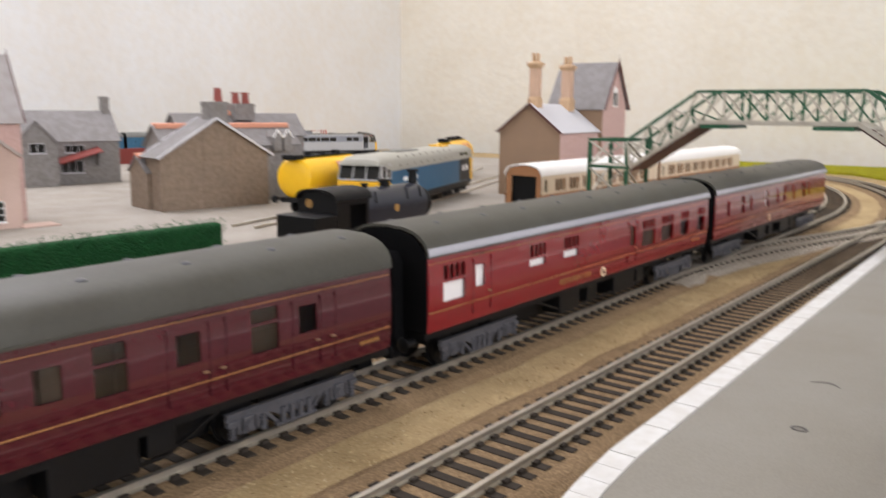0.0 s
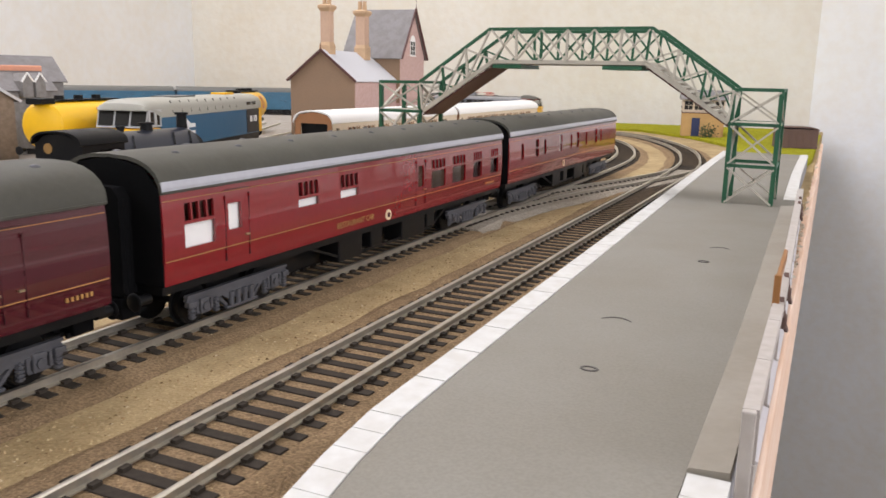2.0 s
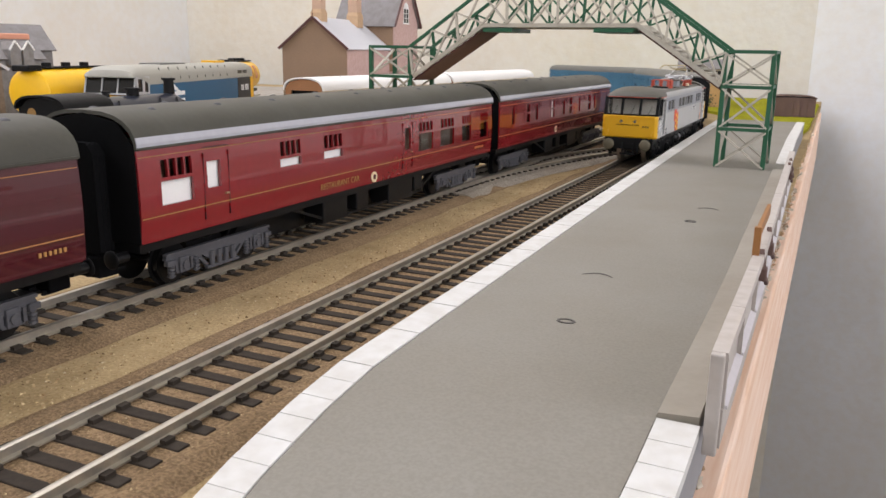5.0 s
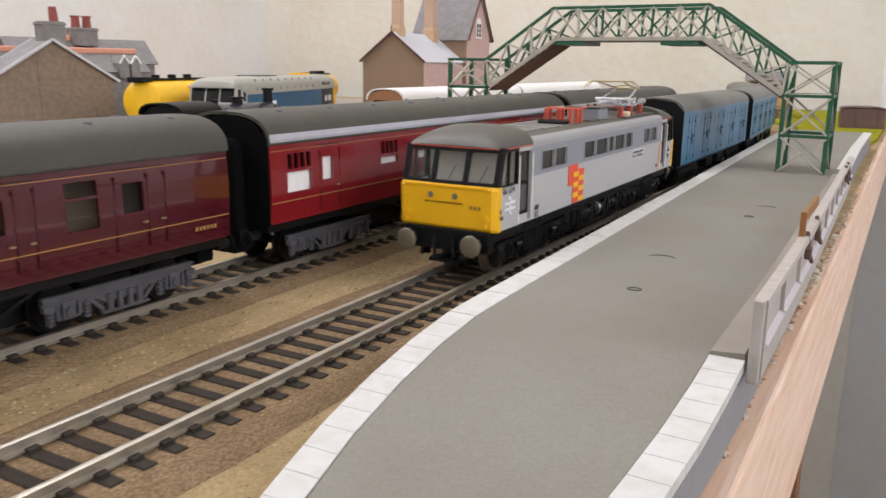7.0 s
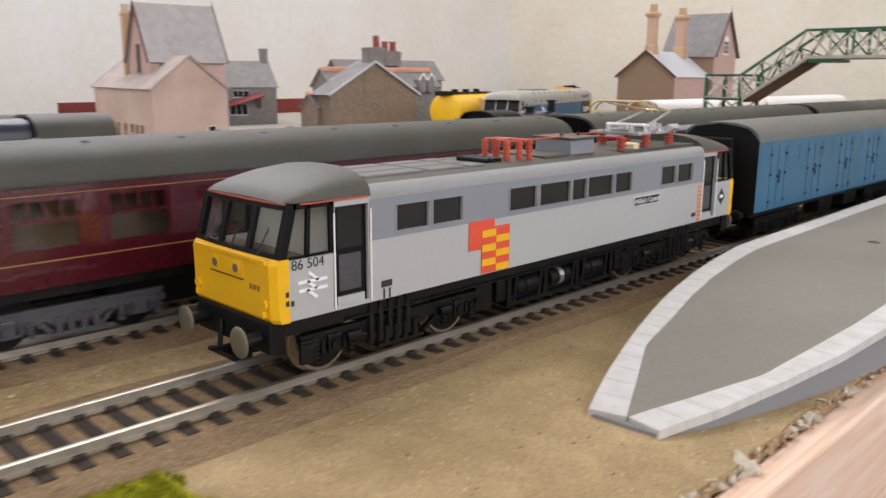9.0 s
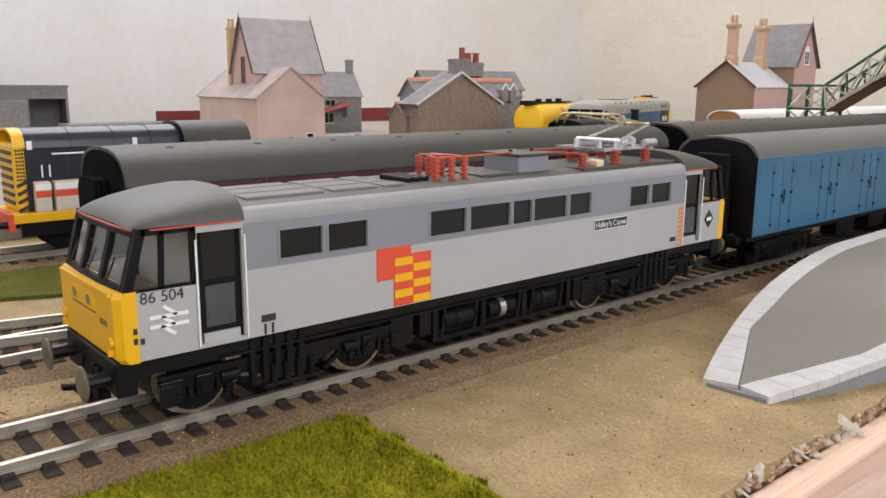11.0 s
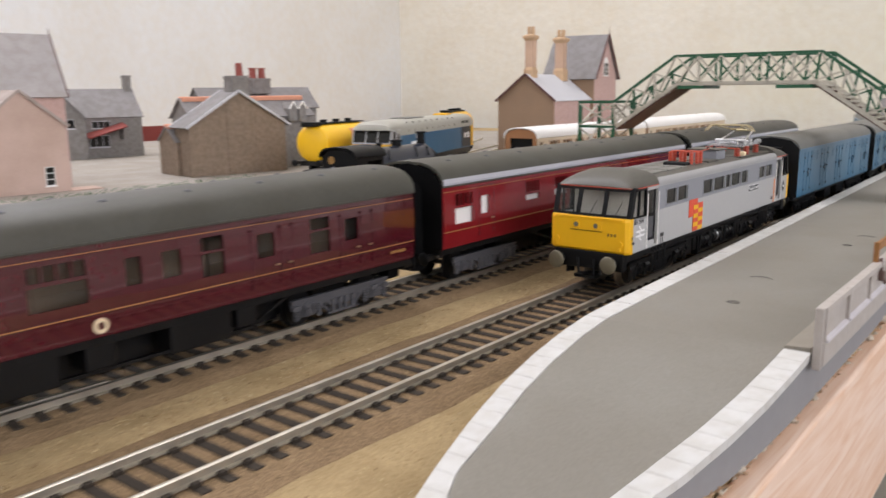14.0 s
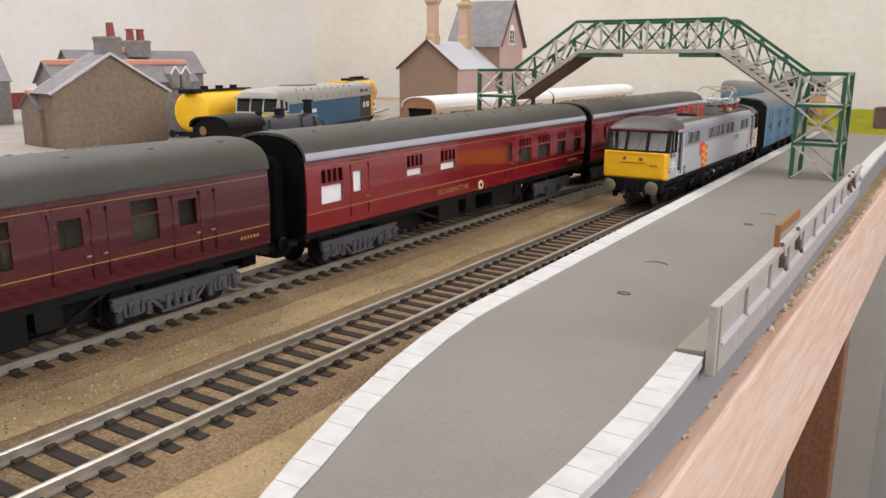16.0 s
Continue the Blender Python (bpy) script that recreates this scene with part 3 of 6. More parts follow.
track("railway_track", spline([(-330, 615), (-356, 714), (-386, 820), (-425, 930), (-480, 1040), (-560, 1200)]), "second siding in the yard beside the diesel", z=11.0)
track("railway_track", spline([(-68, 330), (-74, 230), (-96, 120), (-128, 20), (-150, -100), (-150, -400)]), "turnout track curving away behind the carriages", bed_w=18, z=0.3)

# ---------------------------------------------------------------- platform
pf = thing("station_platform", pose(0, 0, 0), "grey station platform with white edges and a ramped end", "platform")
PT = 10.7


def pz(y):
    """Height of the platform top along its ramp."""
    return PT if y >= 440 else -3.2 + (PT + 3.2) * ((y - 307) / 133.0) ** 0.75 if y > 307 else -3.2


left_edge = [(64.4, 307), (58.8, 322), (52.3, 342), (46.6, 362), (41.9, 382), (38.6, 402), (36.6, 421), (35.9, 438)]
right_edge = [(81.6, 307.5), (87.8, 322), (93.2, 342), (97.8, 364), (100.3, 385), (101.6, 405), (102.1, 424), (102.2, 440)]
for y in range(470, 1141, 30):
    left_edge.append((35.9 - 11.8 * min(1.0, (y - 438) / 520.0) - 3.0 * max(0, (y - 958) / 180.0), y))
    right_edge.append((102.2 - 6.0 * max(0.0, min(1.0, (y - 520) / 440.0)), y))


def inset(ed, w, sgn):
    return [(x + sgn * w * (0.75 if y < 345 else 1.0), y + (2.0 if y < 330 else 0)) for x, y in ed]


W = 6.9
li, ri = inset(left_edge, W, 1), inset(right_edge, W, -1)
li[0], ri[0] = (73.2, 308.5), (73.6, 308.6)
li[1] = (66.6, 323)
ri[1] = (80.0, 322)
li.insert(8, (li[7][0], li[7][1] + 0.5))
ri[8:] = [(102.0, 440.6)] + [(x + 6.4, y) for x, y in ri[8:]]
bm = bmesh.new()
loft(bm, [[(a[0] + 0.2, a[1], pz(a[1])), (b[0] - 0.2, b[1], pz(b[1])), (b[0] - 0.2, b[1], pz(b[1]) - 2), (a[0] + 0.2, a[1], pz(a[1]) - 2)] for a, b in zip(li, ri)])
part("surface", bm, PLATF, pf, "mid grey painted platform surface")
bm = bmesh.new()
loft(bm, [[(a[0] + 1.0, a[1], pz(a[1]) - 0.6), (b[0] - 0.6, b[1], pz(b[1]) - 0.6), (b[0] - 0.6, b[1], BZ - 0.3), (a[0] + 1.0, a[1], BZ - 0.3)] for a, b in zip(left_edge, right_edge)])
part("side_wall", bm, PLATS, pf, "plain dark grey platform side")


def coping(outer, inner, count, upto):
    """White edge slabs, one by one."""
    def along(line, f):
        ds = [0.0]
        for a, b in zip(line, line[1:]):
            ds.append(ds[-1] + math.dist(a, b))
        s = f * ds[-1]
        for i in range(len(line) - 1):
            if ds[i + 1] >= s - 1e-6:
                k = (s - ds[i]) / max(1e-6, ds[i + 1] - ds[i])
                return tuple(line[i][j] + k * (line[i + 1][j] - line[i][j]) for j in (0, 1))
    for i in range(count):
        f0, f1 = (i + 0.012) / count, (i + 0.988) / count
        bm = bmesh.new()
        rings = []
        for f in (f0, (f0 + f1) / 2, f1):
            o, n = along(outer, f), along(inner, f)
            z0, z1 = pz(o[1]) + 0.25, pz(n[1]) + 0.25
            rings.append([(*o, z0), (*n, z1), (*n, z1 - 2.4), (*o, z0 - 2.2)])
        loft(bm, rings)
        part("coping_slab", bm, PLATW, pf)


coping(left_edge[:8], li[:8], 19, 440)
coping(left_edge[7:], li[7:], 34, 1140)
coping(right_edge[:8], ri[:8], 19, 440)
bm = bmesh.new()
loft(bm, [[(x - 7.0, y, PT + 0.25), (x - 0.4, y, PT + 0.25), (x - 0.4, y, PT - 2), (x - 7.0, y, PT - 2)] for x, y in right_edge if y > 780])
part("back_edge", bm, PLATW, pf, "white painted back edge")
bm = bmesh.new()
loft(bm, [[(x - 7.2, y, PT + 0.1), (x - 6.9, y, PT + 0.8), (x - 0.3, y, PT + 1.3), (x - 0.3, y, PT - 1.0), (x - 7.2, y, PT - 1.0)] for x, y in [(102.2, 440.8)] + [p for p in right_edge if 450 < p[1] < 780]])
part("back_strip", bm, STRIP, pf, "beige card strip along the fence")
# scratches and stray fragments on the surface
for (x, y), r, a0, a1 in (((64.0, 524), 16, 62, 118), ((77, 640), 14, 60, 120)):
    bm = bmesh.new()
    rings = []
    for i in range(9):
        a = radians(a0 + (a1 - a0) * i / 8)
        w = 0.45 * math.sin(math.pi * (i + 0.6) / 9.2)
        c = Vector((x + math.cos(a) * r * 0.55, y + (math.sin(a) - 1) * r * 1.5, PT + 0.1))
        rings.append([c + Vector((0, -w, 0)), c + Vector((0, w, 0)), c + Vector((0, w, 0.12)), c + Vector((0, -w, 0.12))])
    loft(bm, rings)
    part("scratch", bm, MARKG, pf)
for x, y in ((67.5, 481), (74.5, 610)):
    bm = bmesh.new()
    for k in range(11):
        a, b = radians(k * 33), radians(k * 33 + 40)
        bar(bm, (x + 1.9 * math.cos(a), y + 1.4 * math.sin(a), PT + 0.1), (x + 1.9 * math.cos(b), y + 1.4 * math.sin(b), PT + 0.1), 0.5, 0.24)
    part("peg_outline", bm, MARKG, pf)

# fence along the back of the platform
fn = thing("platform_fence", pose(0, 0, 0), "grey panelled platform fence with an orange nameboard post", "fence")
ys = [440.6, 467, 496, 524, 552, 580, 608, 636, 664, 692, 720, 748]


def fx(y):
    return 102.9 - 6.0 * max(0.0, min(1.0, (y - 520) / 440.0))


for a, b in zip(ys, ys[1:]):
    bm = bmesh.new()
    loft(bm, [[(fx(y), y, 7.4), (fx(y) + 1.7, y, 7.4), (fx(y) + 1.7, y, 23.2), (fx(y), y, 23.2)] for y in (a, b - 0.25)])
    part("panel", bm, FENCE, fn)
    bm = bmesh.new()
    bx(bm, fx(a) + 1.7, fx(a) + 2.5, a - 0.1, a + 1.3, 14.4, 22.4)
    part("post", bm, FENCE, fn)
    bm = bmesh.new()
    loft(bm, [[(fx(y) + 1.7, y, 7.4), (fx(y) + 2.4, y, 7.4), (fx(y) + 2.4, y, 14.0), (fx(y) + 1.7, y, 14.4)] for y in (a, b - 0.25)])
    part("plinth_board", bm, FENCE, fn)
    bm = bmesh.new()
    loft(bm, [[(fx(y) + 1.7, y, 13.9), (fx(y) + 2.9, y, 13.7), (fx(y) + 2.9, y, 14.3), (fx(y) + 1.7, y, 14.8)] for y in (a + 1.4, b - 0.25)])
    part("ledge", bm, FENCEL, fn, "pale moulded ledge")
    bm = bmesh.new()
    loft(bm, [[(fx(y) - 0.3, y, 22.3), (fx(y) + 2.6, y, 22.3), (fx(y) + 2.4, y, 23.7), (fx(y) - 0.1, y, 23.7)] for y in (a, b - 0.2)])
    part("cap_rail", bm, FENCE, fn)
part("end_post", box(102.8, 105.0, 438.8, 440.5, 6.6, 23.8, 0.3), FENCE, fn)
part("nameboard_post", box(102.6, 104.2, 510.5, 512.0, 21, 30.4, 0.2), ORANGEW, fn, "orange brown wooden post")
part("nameboard", box(102.9, 103.9, 512.1, 546, 27.2, 30.2, 0.2), ORANGEW, fn, "orange brown wooden board")
for y in (512, 540, 690, 706):
    x = fx(y) + 2.6
    bm = bx(bmesh.new(), x - 1.0, x + 0.8, y - 1.6, y + 1.6, 17.6, 20.8, 0.4)
    bar(bm, (x, y - 1.2, 20.4), (x - 1.0, y + 1.4, 24.6), 1.0, 0.9)
    bar(bm, (x + 0.4, y + 1.0, 18.0), (x + 0.8, y + 2.6, 16.2), 0.8, 0.8)
    part("clip", bm, SHEDB, fn, "small brown clip hooked on the fence")
part("hole_plug", rod(bmesh.new(), (100.6, 492, 4.2), (102.0, 492, 4.2), 1.8), BLACK, fn, "round black hole")

# ---------------------------------------------------------------- footbridge
br = thing("footbridge", pose(0, 0.770, 0), "green and cream lattice footbridge across the tracks", "footbridge")


def lattice(p0, p1, p2, p3, n, y):
    """One parapet panel run: bottom p0-p1, top p3-p2, n crossed bays at depth y."""
    for i in range(n):
        f, g = i / n, (i + 1) / n
        def at(a, b, k):
            return (a[0] + (b[0] - a[0]) * k, y, a[1] + (b[1] - a[1]) * k)
        for a, b in ((at(p0, p1, f), at(p3, p2, g)), (at(p0, p1, g), at(p3, p2, f))):
            part("cross_brace", bar(bmesh.new(), a, b, 0.9, 1.7, (0, 1, 0)), BRCREAM if y < 5 else GREEN, br)
        part("upright", bar(bmesh.new(), at(p0, p1, g), at(p3, p2, g), 1.3, 1.5, (0, 1, 0)), GREEN if i % 2 or y > 5 else BRCREAM, br)


for y in (0.0, 31.0):
    out = y + (-0.7 if y == 0 else 0.7)
    # level span
    part("top_chord", bar(bmesh.new(), (-76.9, y, 102.6), (18.5, y, 102.6), 1.9, 1.8), GREEN, br)
    part("bottom_chord", bar(bmesh.new(), (-74.5, y, 84.0), (16.0, y, 84.0), 1.7, 2.2), BRCREAM, br)
    lattice((-74.5, 85.0), (16.0, 85.0), (17.5, 102), (-75.5, 102), 6, out)
    # stair flights
    for s, (xt, xb, xu, xl) in ((1, (18.5, 63.2, 16.0, 61.5)), (-1, (-76.9, -122.6, -74.5, -120.5))):
        part("stair_top_rail", bar(bmesh.new(), (xt, y, 102.6), (xb, y, 71.5), 1.7, 1.8), GREEN, br)
        part("stair_string", bar(bmesh.new(), (xu, y, 84.0), (xl, y, 53.5), 1.5, 2.4), BRCREAM, br)
        lattice((xu, 85.0), (xl, 54.5), (xb, 70.5), (xt, 101.5), 3, out)
    # towers
    for x0, x1 in ((63.0, 86.6), (-150.4, -122.8)):
        zb = PT if x0 > 0 else 3.0
        for x in (x0, x1):
            part("tower_post", bar(bmesh.new(), (x, y, zb), (x, y, 71.8), 2.3, 2.3, (0, 1, 0)), GREEN, br)
        for z in (71.0, 53.0, 31.0):
            part("tower_rail", bar(bmesh.new(), (x0, y, z), (x1, y, z), 1.5, 1.7), GREEN, br)
        for z0, z1 in ((54, 70), (32, 52), (zb + 0.5, 30)):
            for a, b in (((x0, out, z0), (x1, out, z1)), ((x0, out, z1), (x1, out, z0))):
                part("cross_brace", bar(bmesh.new(), a, b, 0.9, 1.9, (0, 1, 0)), BRCREAM, br)
for x0, x1 in ((63.0, 86.6), (-150.4, -122.8)):
    for x in (x0, x1):
        for z in (71.0, 53.0, 31.0):
            part("tower_tie", bar(bmesh.new(), (x, 0, z), (x, 31, z), 1.4, 1.6), GREEN, br)
    for z0, z1 in ((54, 70), (32, 52), (11, 30)):
        part("side_brace", bar(bmesh.new(), (x0, 0, z0), (x0, 31, z1), 0.9, 1.6, (1, 0, 0)), BRCREAM, br)
        part("side_brace", bar(bmesh.new(), (x1, 31, z0), (x1, 0, z1), 0.9, 1.6, (1, 0, 0)), BRCREAM, br)
    part("landing", box(x0, x1, 0.5, 30.5, 52.2, 53.6), BRCREAM, br, "cream landing floor")
part("deck", box(-75, 16.5, 1, 30, 82.6, 83.8), BRCREAM, br, "cream walkway deck")
for x0, x1 in ((-74, -56), (-8, 14)):
    part("deck_plate", box(x0, x1, -1.5, 31, 80.2, 82.4), GREEN, br, "green plate under the walkway")
for s, xa, xb in ((1, 16.5, 62.0), (-1, -75.0, -121.0)):
    for i in range(12):
        k = (i + 0.5) / 12
        x, z = xa + (xb - xa) * k, 83.0 - 30.0 * k
        part("stair_tread", box(x - 2.3, x + 2.3, 1, 30, z - 0.6, z + 0.5), BRCREAM if s > 0 else TRIMB, br)
    part("stair_soffit", bar(bmesh.new(), (xa, 15.5, 81.4), (xb, 15.5, 51.2), 29, 0.8), TRIMB, br, "brown underside of the stairs")

# ---------------------------------------------------------------- rolling stock helpers
def wheelset(parent, y, r, name="wheelset", tread=FRAME, gauge=8.3):
    w = part(name, rod(bmesh.new(), (-gauge, y, r), (gauge, y, r), 1.0), FRAME, parent)
    for s in (-1, 1):
        bm = bmesh.new()
        rod(bm, (s * (gauge - 1.2), y, r), (s * (gauge + 1.2), y, r), r, 24)
        rod(bm, (s * (gauge - 1.6), y, r), (s * (gauge - 1.0), y, r), r + 0.8, 24)
        part("tyre", bm, tread, w, smooth=True)
        bm = bmesh.new()
        rod(bm, (s * (gauge + 1.1), y, r), (s * (gauge + 1.35), y, r), r * 0.9, 20)
        rod(bm, (s * (gauge + 1.3), y, r), (s * (gauge + 2.0), y, r), r * 0.25, 10)
        part("wheel_centre", bm, FRAME, w)
    return w


def bogie(parent, y, base, r, mat, half=13.2, z=8.2, loco=False):
    """A two-axle bogie with sideframes, springs and axleboxes."""
    b = part("bogie", box(-7, 7, y - 8, y + 8, r + 1, r + 4), FRAME, parent)
    for dy in (-base / 2, base / 2):
        w = wheelset(b, y + dy, r, tread=TREAD if loco else FRAME)
    for s in (-1, 1):
        bm = bmesh.new()
        x = s * half
        h = base / 2 + (9.5 if loco else 7.0)
        prism(bm, [(y - h, z + 0.5), (y - h + 1, z + 2.2), (y + h - 1, z + 2.2), (y + h, z + 0.5), (y + h - 3, z - 0.6), (y + base / 2 + 3, z - 1.0), (y + base / 4, z - 1.0), (y + 6, z - 2.6), (y - 6, z - 2.6), (y - base / 4, z - 1.0), (y - base / 2 - 3, z - 1.0), (y - h + 3, z - 0.6)], x - 0.7, x + 0.7, "x")
        for dy in (-base / 2, base / 2):
            bx(bm, x - 1.3, x + 1.5, y + dy - 1.9, y + dy + 1.9, r - 2.2, r + 2.6, 0.4)
            bx(bm, x - 0.8, x + 1.2, y + dy - 3.6, y + dy - 2.6, r - 1.6, z)
            bx(bm, x - 0.8, x + 1.2, y + dy + 2.6, y + dy + 3.6, r - 1.6, z)
            bar(bm, (x, y + dy - 3.1, r - 1.8), (x, y + dy + 3.1, r - 1.8), 1.6, 0.7)
        for dy in (-base / 2 + 6.6, base / 2 - 6.6):
            bar(bm, (x, y + dy, z - 0.8), (x, y + dy * 0.62, z - 4.6), 1.2, 1.0)
        bar(bm, (x + s * 0.4, y - h, z + 2.0), (x + s * 0.4, y + h, z + 2.0), 1.6, 0.8)
        part("sideframe", bm, mat, b, "moulded bogie side frame")
        for dy in (-base / 2, base / 2):
            part("axlebox_cover", rod(bmesh.new(), (x + s * 1.2, y + dy, r), (x + s * 2.1, y + dy, r), 1.3, 10), mat, b)
            for e in (-5.2, 5.2):
                bm = bmesh.new()
                for k in range(4):
                    rod(bm, (x + s * 0.8, y + dy + e, z - 4.6 + k * 1.0), (x + s * 0.8, y + dy + e, z - 4.0 + k * 1.0), 1.15, 8)
                rod(bm, (x + s * 0.8, y + dy + e, z - 5.0), (x + s * 0.8, y + dy + e, z - 0.4), 0.7, 6)
                part("axle_spring", bm, mat, b)
        for dy in (-4.8, -1.6, 1.6, 4.8):
            bm = bmesh.new()
            rod(bm, (x + s * 0.9, y + dy, z - 4.8), (x + s * 0.9, y + dy, z - 0.4), 0.95, 8)
            part("spring", bm, mat, b)
        part("step_beam", box(min(x, x + s * 1.6), max(x, x + s * 1.6), y - 7.5, y + 7.5, z - 5.6, z - 4.7, 0.2), mat, b)
        for dy in (-h + 1.4, h - 1.4):
            part("foot_step", box(min(x, x + s * 1.8), max(x, x + s * 1.8), y + dy - 1.6, y + dy + 1.6, z - 1.2, z + 0.4, 0.2), mat, b)
        if loco:
            part("sandbox", box(min(x, x + s * 1.4), max(x, x + s * 1.4), y - h, y - h + 5, z - 4.5, z + 1.2, 0.3), mat, b)
            for dy in (-base / 2 + 5.5, base / 2 - 5.5):
                part("brake_cylinder", rod(bmesh.new(), (x + s * 1.1, y + dy - 2, z - 0.5), (x + s * 1.1, y + dy + 2, z - 0.5), 1.3, 10), mat, b)
    return b


def buffers(parent, y, sgn, z=12.5, r=3.3, half=11.6, mat=BUFFER):
    for s in (-1, 1):
        bm = bmesh.new()
        rod(bm, (s * half, y, z), (s * half, y + sgn * 5.0, z), 1.5, 12)
        p = part("buffer_shank", bm, FRAME, parent)
        bm = bmesh.new()
        bmesh.ops.create_uvsphere(bm, u_segments=20, v_segments=8, radius=r, matrix=Matrix.Translation((s * half, y + sgn * 5.3, z)) @ Matrix.Diagonal((1, 0.22, 1, 1)))
        part("buffer_head", bm, mat, p, "round steel buffer head", smooth=True)


def coupling(parent, y, sgn, z=7.5):
    bm = bmesh.new()
    bar(bm, (0, y, z), (0, y + sgn * 9, z), 5.0, 1.0)
    bar(bm, (-4.6, y + sgn * 9, z), (4.6, y + sgn * 9, z), 1.4, 1.2)
    for s in (-1, 1):
        bar(bm, (s * 4.2, y + sgn * 5, z), (s * 4.2, y + sgn * 9.5, z), 1.0, 1.2)
    bar(bm, (0, y + sgn * 4, z + 0.6), (0, y + sgn * 13, z + 2.2), 1.8, 0.9)
    part("coupling", bm, BLACK, parent, "black tension-lock coupling")


def coach(name, y0, y1, wins, mat, label, white=(), doors=(), text=None, numbers=(), emblem=None, x=-66.5, roof_mat=ROOFG, end_mat=RUBBER, lining=True, vents=9, bog=BOGIEG, edge_glint=False):
    """A bogie carriage from y0 to y1; wins: (y from, y to, z from, z to, kind) on the platform side."""
    L, yc = y1 - y0, (y0 + y1) / 2
    c = thing(name, pose(x * MM, yc * MM, 0), label, "carriage", "maroon carriages")
    h = L / 2
    HW, zb, zc = 18.3, 16.4, 42.6
    holes = [(a - yc, b - yc, z0, z1) for a, b, z0, z1, k in wins]
    for s in (1, -1):
        bm = bmesh.new()
        holed(bm, -h, h, zb, zc, holes, HW - 0.9, HW, lambda u, v, w, s=s: (s * (w - (0.7 * ((v - 29) / 13.4) ** 2)), u, v))
        body = part("body_side", bm, mat, c, smooth=True)
        if lining and s == 1:
            for z, t in ((23.3, 0.13), (39.9, 0.09)):
                w = HW + 0.12 - 0.7 * ((z - 29) / 13.4) ** 2
                part("lining", box(w - 0.2, w, -h + 0.5, h - 0.5, z - t, z + t), GOLD, body, "thin gold lining")
        if s == 1:
            for e in sorted({round(v - yc, 2) for d in doors for v in d}):
                part("door_seam", box(HW - 0.9, HW + 0.03, e - 0.11, e + 0.11, 19.2, 38.8), SEAM, body)
                for z in (22.0, 29.5, 38.0):
                    part("hinge", box(HW - 0.7, HW + 0.3, e - 0.3, e + 0.3, z - 0.45, z + 0.45), mat, body)
            for d0, d1 in doors:
                part("door_head", box(HW - 0.35, HW - 0.02, d0 - yc, d1 - yc, 40.3, 40.5), SEAM, body)
                part("door_handle", box(HW, HW + 0.7, d1 - yc - 2.2, d1 - yc - 0.8, 25.6, 26.1), BRASS, body)
    for a, b, z0, z1, k in wins:
        a, b = a - yc, b - yc
        if k == "W":
            zm = z1
            part("white_blind", box(HW - 2.4, HW - 1.6, a - 0.6, b + 0.6, z0 - 0.6, zm + 0.6), WHITEP, c, "white blanked window")
        else:
            g = part("window", box(HW - 1.5, HW - 1.2, a - 0.5, b + 0.5, z0 - 0.5, z1 + 0.5), GLASS, c, "clear plastic glazing")
            g.visible_shadow = False
        g = part("window", box(-HW + 1.2, -HW + 1.5, a - 0.5, b + 0.5, z0 - 0.5, z1 + 0.5), GLASS, c)
        g.visible_shadow = False
    # inside: floor, seats, partition
    part("floor_pan", box(-17, 17, -h + 1, h - 1, zb, zb + 1.0), FRAME, c)
    part("seating", box(-15, -2, -h + 20, h - 20, zb + 1, zb + 9), SEAT, c, "tan moulded seating")
    part("corridor_wall", box(-3.2, -2.6, -h + 8, h - 8, zb + 1, zc), SEAT, c, "brown corridor partition")
    for i in range(int(L // 19)):
        y = -h + 14 + i * 19
        part("partition", box(-16.6, -1.0, y, y + 0.8, zb + 1, zc), SEAT, c)
    # roof
    bm = bmesh.new()
    ro = arc_roof(HW + 0.15, zc - 0.2, 9.6)
    prism(bm, ro, -h - 0.3, h + 0.3)
    roof = part("roof", bm, roof_mat, c, "dull dark grey roof", smooth=True)
    part("rain_strip", box(HW - 0.25, HW + 0.4, -h, h, zc - 0.5, zc + 0.1), roof_mat, roof)
    # Strip paints in the reflected highlight; the roof has no such part.
    if edge_glint:
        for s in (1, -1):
            part("highlight_strip", prism(bmesh.new(), [(s * (HW + 0.25), zc - 0.2), (s * (HW + 0.3), zc + 1.0), (s * (HW - 0.15), zc + 2.7), (s * (HW - 1.2), zc + 2.2)], -h - 0.2, h + 0.2), ROOFGLINT, roof, "pale strip painting in the roof edge highlight")
    for i in range(vents):
        y = -h + L * (i + 0.5) / vents
        for xx, zz in ((7.5, zc + 8.3), (-7.5, zc + 8.3)):
            bm = bmesh.new()
            bmesh.ops.create_uvsphere(bm, u_segments=10, v_segments=6, radius=1.5, matrix=Matrix.Translation((xx, y + (3 if xx > 0 else -4), zz)) @ Matrix.Diagonal((1, 1.2, 0.8, 1)))
            part("roof_vent", bm, BOGIEG, roof, smooth=True)
    # ends with gangways
    for s in (-1, 1):
        e = part("end_wall", prism(bmesh.new(), [(-HW + 0.6, zb), (HW - 0.6, zb), (HW - 0.8, zc), (12, zc + 6.5), (0, zc + 8.6), (-12, zc + 6.5), (-HW + 0.8, zc)], s * h - 0.4 - (0.5 if s > 0 else -0.5), s * h + 0.35 * s), end_mat, c, "black carriage end")
        rings = []
        for k in range(7):
            o = 0.7 if k % 2 else 0.0
            rings.append([(a * (7.4 - o), s * (h + k * 0.8), z) for a, z in ((-1, zb - 3 + o), (1, zb - 3 + o), (1, zc - 2 - o), (0.7, zc + 1 - o), (-0.7, zc + 1 - o), (-1, zc - 2 - o))])
